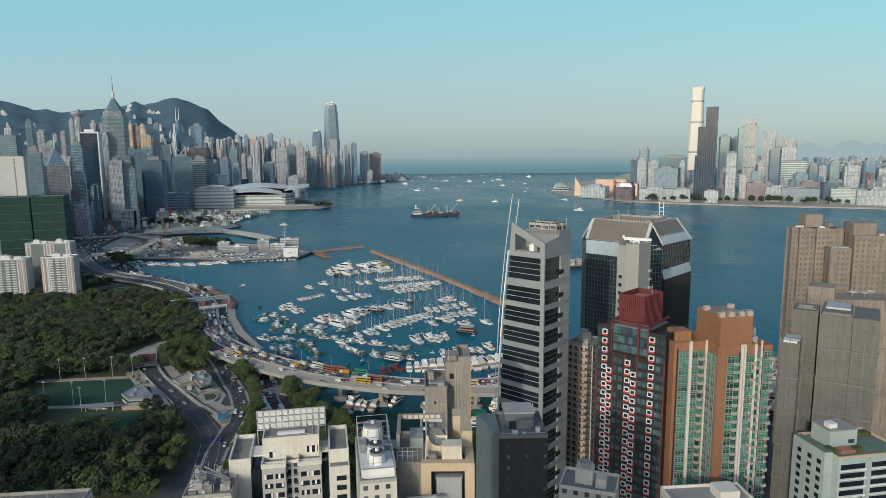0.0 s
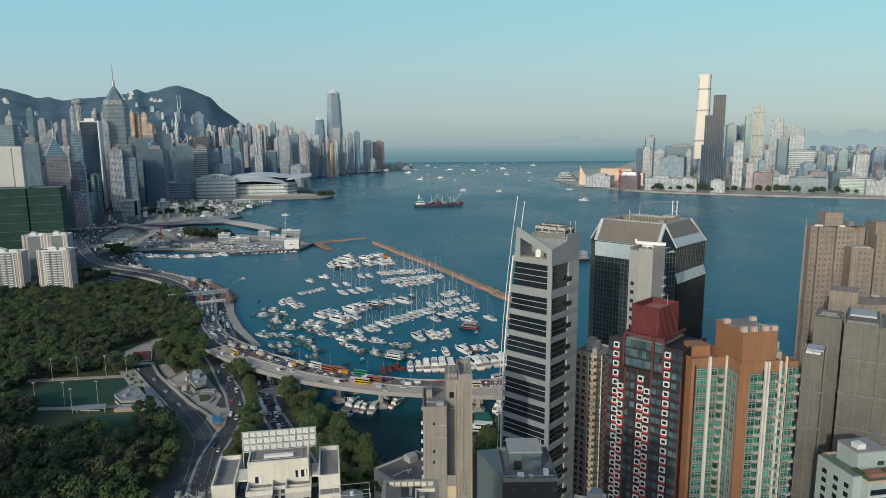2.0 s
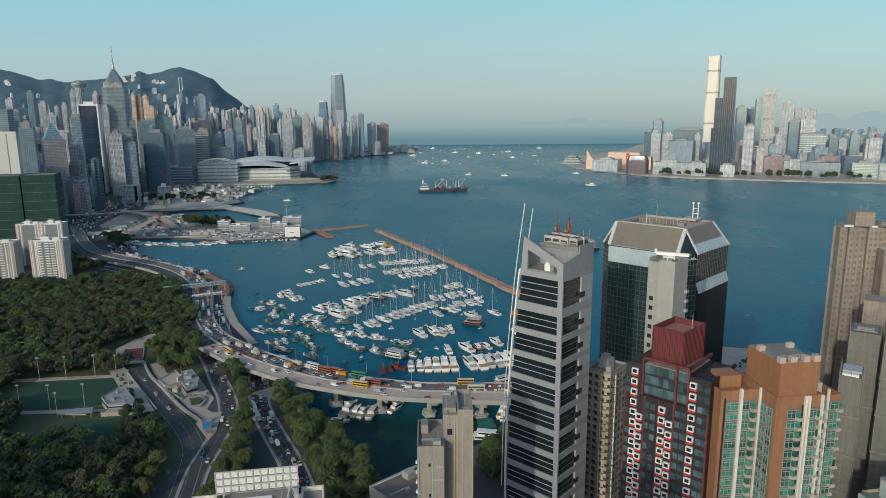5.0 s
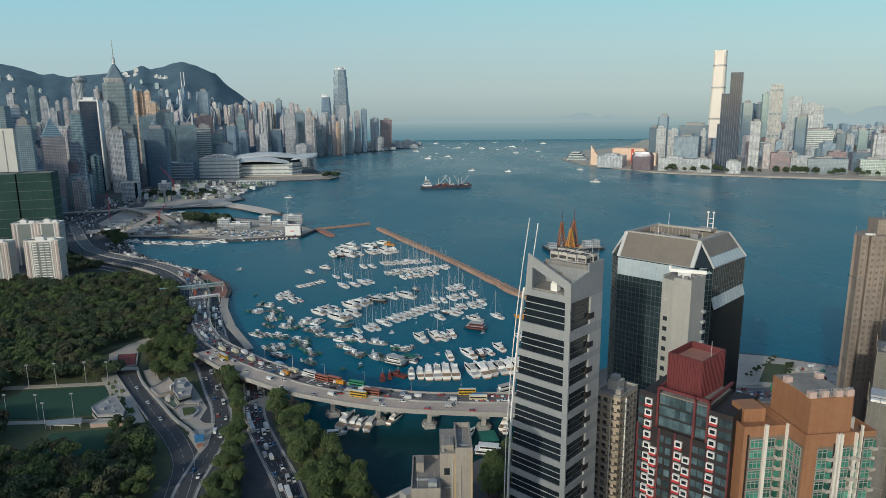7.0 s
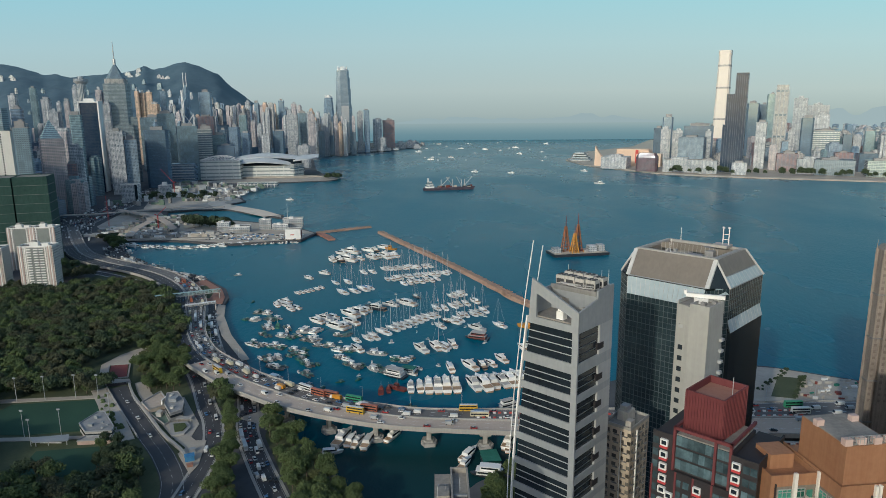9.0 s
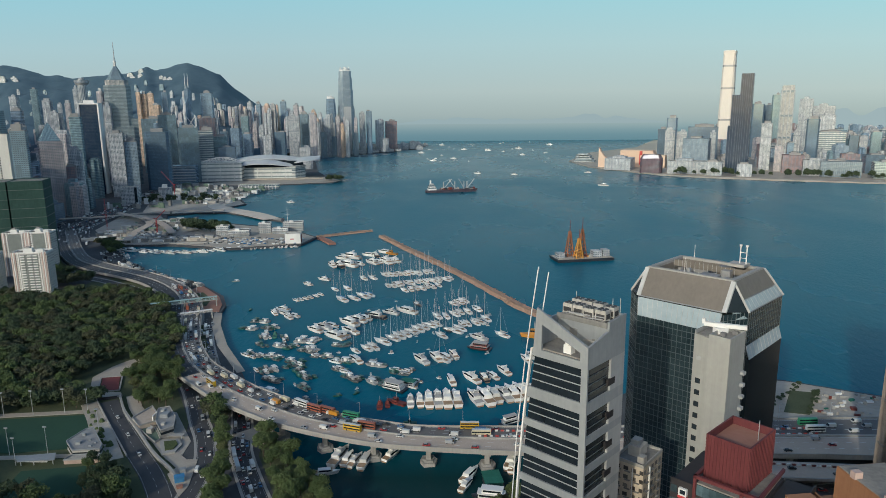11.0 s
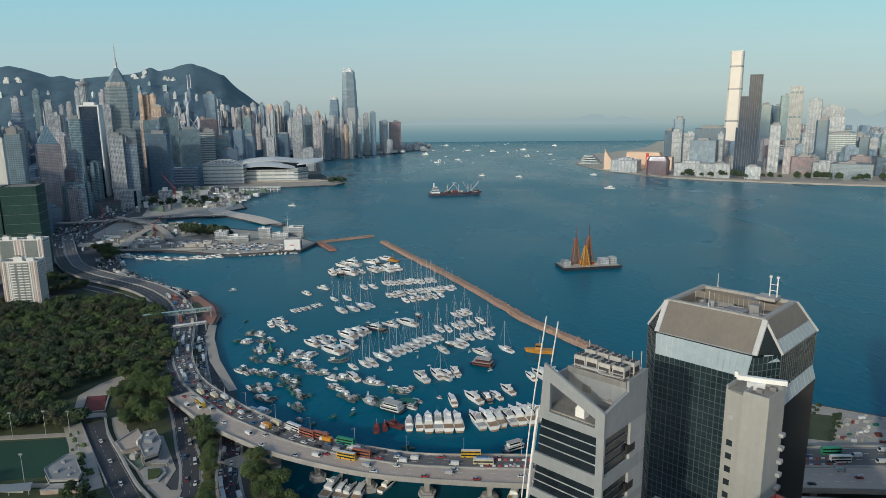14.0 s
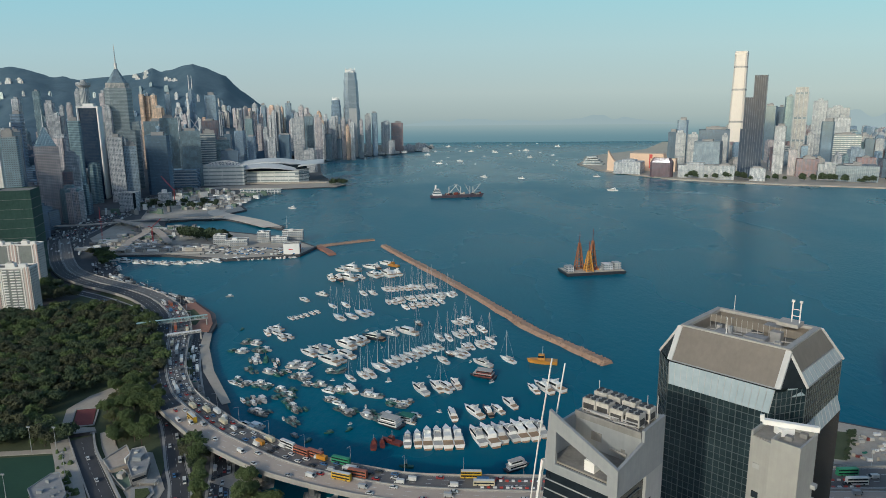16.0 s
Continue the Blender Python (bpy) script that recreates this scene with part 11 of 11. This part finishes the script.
# central ferry piers and low quay sheds by the silver tower
for i in range(7):
    t = block("ferry_pier", "low white ferry pier building", -560 + i * 36, 3445 + i * 30, 10, 28, 40, 15, STYLE["pale"], pmat=WHITE_PAINT)
    lump(t, "canopy", WHITE_PAINT, (-2, 30, -6, -0.3, 7, 9))
w = thing("observation_wheel", "white observation wheel on the far quay", "observation wheel", pose(-545, 3340, 3, 0, 0, 6))
bm = bmesh.new()
for i in range(32):
    a, b = 2 * math.pi * i / 32, 2 * math.pi * (i + 1) / 32
    beam(bm, (28 * math.cos(a), 0, 32 + 28 * math.sin(a)), (28 * math.cos(b), 0, 32 + 28 * math.sin(b)), 1.4)
    if i % 4 == 0:
        beam(bm, (0, 0, 32), (28 * math.cos(a), 0, 32 + 28 * math.sin(a)), 0.5)
part("rim", bm, WHITE_PAINT, w)
for s in (-1, 1):
    bm = bmesh.new()
    beam(bm, (s * 16, 0, 0), (0, 0, 32), 1.8)
    part("leg", bm, WHITE_PAINT, w)

# quay works east of the glass tower
plate("quay_yard", [(200, 499), (340, 492), (340, 508), (300, 531), (250, 557), (195, 570)], 3.5, EARTH, "bare quay yard with stored gear")
plate("lawn", [(243, 541), (259, 537), (237, 502), (222, 506)], 3.7, GRASS, "small green lawn on the quay")
rr = random.Random(9)
bm = bmesh.new()
for i in range(170):
    x, y = rr.uniform(240, 332), rr.uniform(500, 552)
    if y > 552 - (x - 250) * 0.52 or (x < 262 and 0.62 * (y - 502) > x - 240):
        continue
    w = Vector((rr.uniform(0.5, 2.2), rr.uniform(-0.5, 0.5), 0))
    h = rr.uniform(0.6, 2.4)
    beam(bm, Vector((x, y, 3.4 + h / 2)) - w, Vector((x, y, 3.4 + h / 2)) + w, rr.uniform(0.8, 2.0), h, mi=rr.choice((0, 1, 2, 2, 3, 3, 4, 4, 4, 5)))
tagged(part("yard_clutter", bm, [WHITE_PAINT, RED_HULL, CONCRETE, TARP_GREY, EARTH, TARP_GREEN]), "stored gear and cabins on the quay yard", "yard clutter", kind="stuff")
street("road", [(60, 415), (130, 418), (220, 410), (420, 395)], 16, "surface road below the elevated road", lanes=4)
for i in range(14):
    drive(r.choice(SMALL), Vector((150 + i * 16, r.choice((408, 412, 416, 420)) - i * 1.2, 3.3)), Vector((1, -0.08, 0)), i % 2 == 0)

# crowded vehicles and sheds on the shore road, the wide road into the city and the quay behind the park
rr = random.Random(23)
bm = bmesh.new()
for (x0, y0), (x1, y1), spread, n, top in (((-300, 830), (-372, 882), 9, 55, 3), ((-372, 882), (-452, 952), 9, 60, 3.4), ((-450, 945), (-520, 1040), 16, 60, 4), ((-600, 1070), (-720, 1300), 30, 170, 3.4), ((-700, 1300), (-800, 1800), 34, 130, 3.4)):
    d = Vector((x1 - x0, y1 - y0, 0))
    n0 = Vector((-d.y, d.x, 0)).normalized()
    for i in range(n):
        p = Vector((x0, y0, 3.5)) + d * rr.random() + n0 * rr.uniform(-spread, spread)
        big = rr.random() < 0.25
        w = d.normalized() * (rr.uniform(4, 6) if big else rr.uniform(2.0, 2.6))
        h = rr.uniform(2.4, top) if big else 1.4
        beam(bm, p - w + Vector((0, 0, h / 2)), p + w + Vector((0, 0, h / 2)), 2.4 if big else 1.8, h, mi=rr.randrange(7))
        if not big:
            beam(bm, p - w * 0.5 + Vector((0, 0, 1.6)), p + w * 0.35 + Vector((0, 0, 1.6)), 1.5, 0.5, mi=3)
tagged(part("distant_traffic", bm, [WHITE_PAINT, TARP_GREY, CONCRETE_DARK, NAVY_HULL, NAVY_HULL, GELCOAT, STEEL]), "crowded cars, lorries and coaches on the distant shore roads", "traffic", kind="stuff")
bm = bmesh.new()
for a, b in (((-432, 770), (-399, 803)), ((-536, 1083), (-392, 1098))):
    beam(bm, (*a, 4.2), (*b, 4.2), 2.5, 2.4)
tagged(part("quay_wall", bm, CONCRETE), "pale concrete wall along the old quay and park edge", "wall", kind="structure")
bm = bmesh.new()
for i in range(120):
    f = rr.random()
    x, y = -545 + 160 * f + rr.uniform(-6, 6), 1102 + 14 * f + rr.uniform(0, 46)
    g = rr.uniform(-0.3, 0.3)
    w = Vector((math.cos(g), math.sin(g), 0)) * rr.uniform(2, 8)
    h = rr.uniform(1.5, 6)
    beam(bm, Vector((x, y, 3.2 + h / 2)) - w, Vector((x, y, 3.2 + h / 2)) + w, rr.uniform(2, 6), h, mi=rr.randrange(5))
tagged(part("quay_sheds", bm, [CONCRETE, TARP_GREY, WHITE_PAINT, CONCRETE_DARK, EARTH]), "low sheds, boats and stacks along the old quay", "sheds", kind="stuff")

# traffic and barriers on the lower slip road
for i in range(9):
    drive(r.choice(SMALL + ("coach", "truck")), Vector((165 + i * 21, 424 - i * 2.1 + r.choice((-4, 0, 4)), 10.56)), Vector((1, -0.09, 0)), i % 2 == 0)
bm, bm_b = bmesh.new(), bmesh.new()
for i in range(90):
    x = 146 + i * 2.6
    box(bm if i % 2 else bm_b, x, x + 1.9, 428.6 - (x - 150) * 0.092, 429.2 - (x - 150) * 0.092, 10.55, 11.5)
tagged(part("road_barriers", bm, WHITE_PAINT), "row of white water-filled barriers along the slip road", "barriers", kind="stuff")
tagged(part("road_barriers", bm_b, RED_HULL), "row of red water-filled barriers along the slip road", "barriers", kind="stuff")
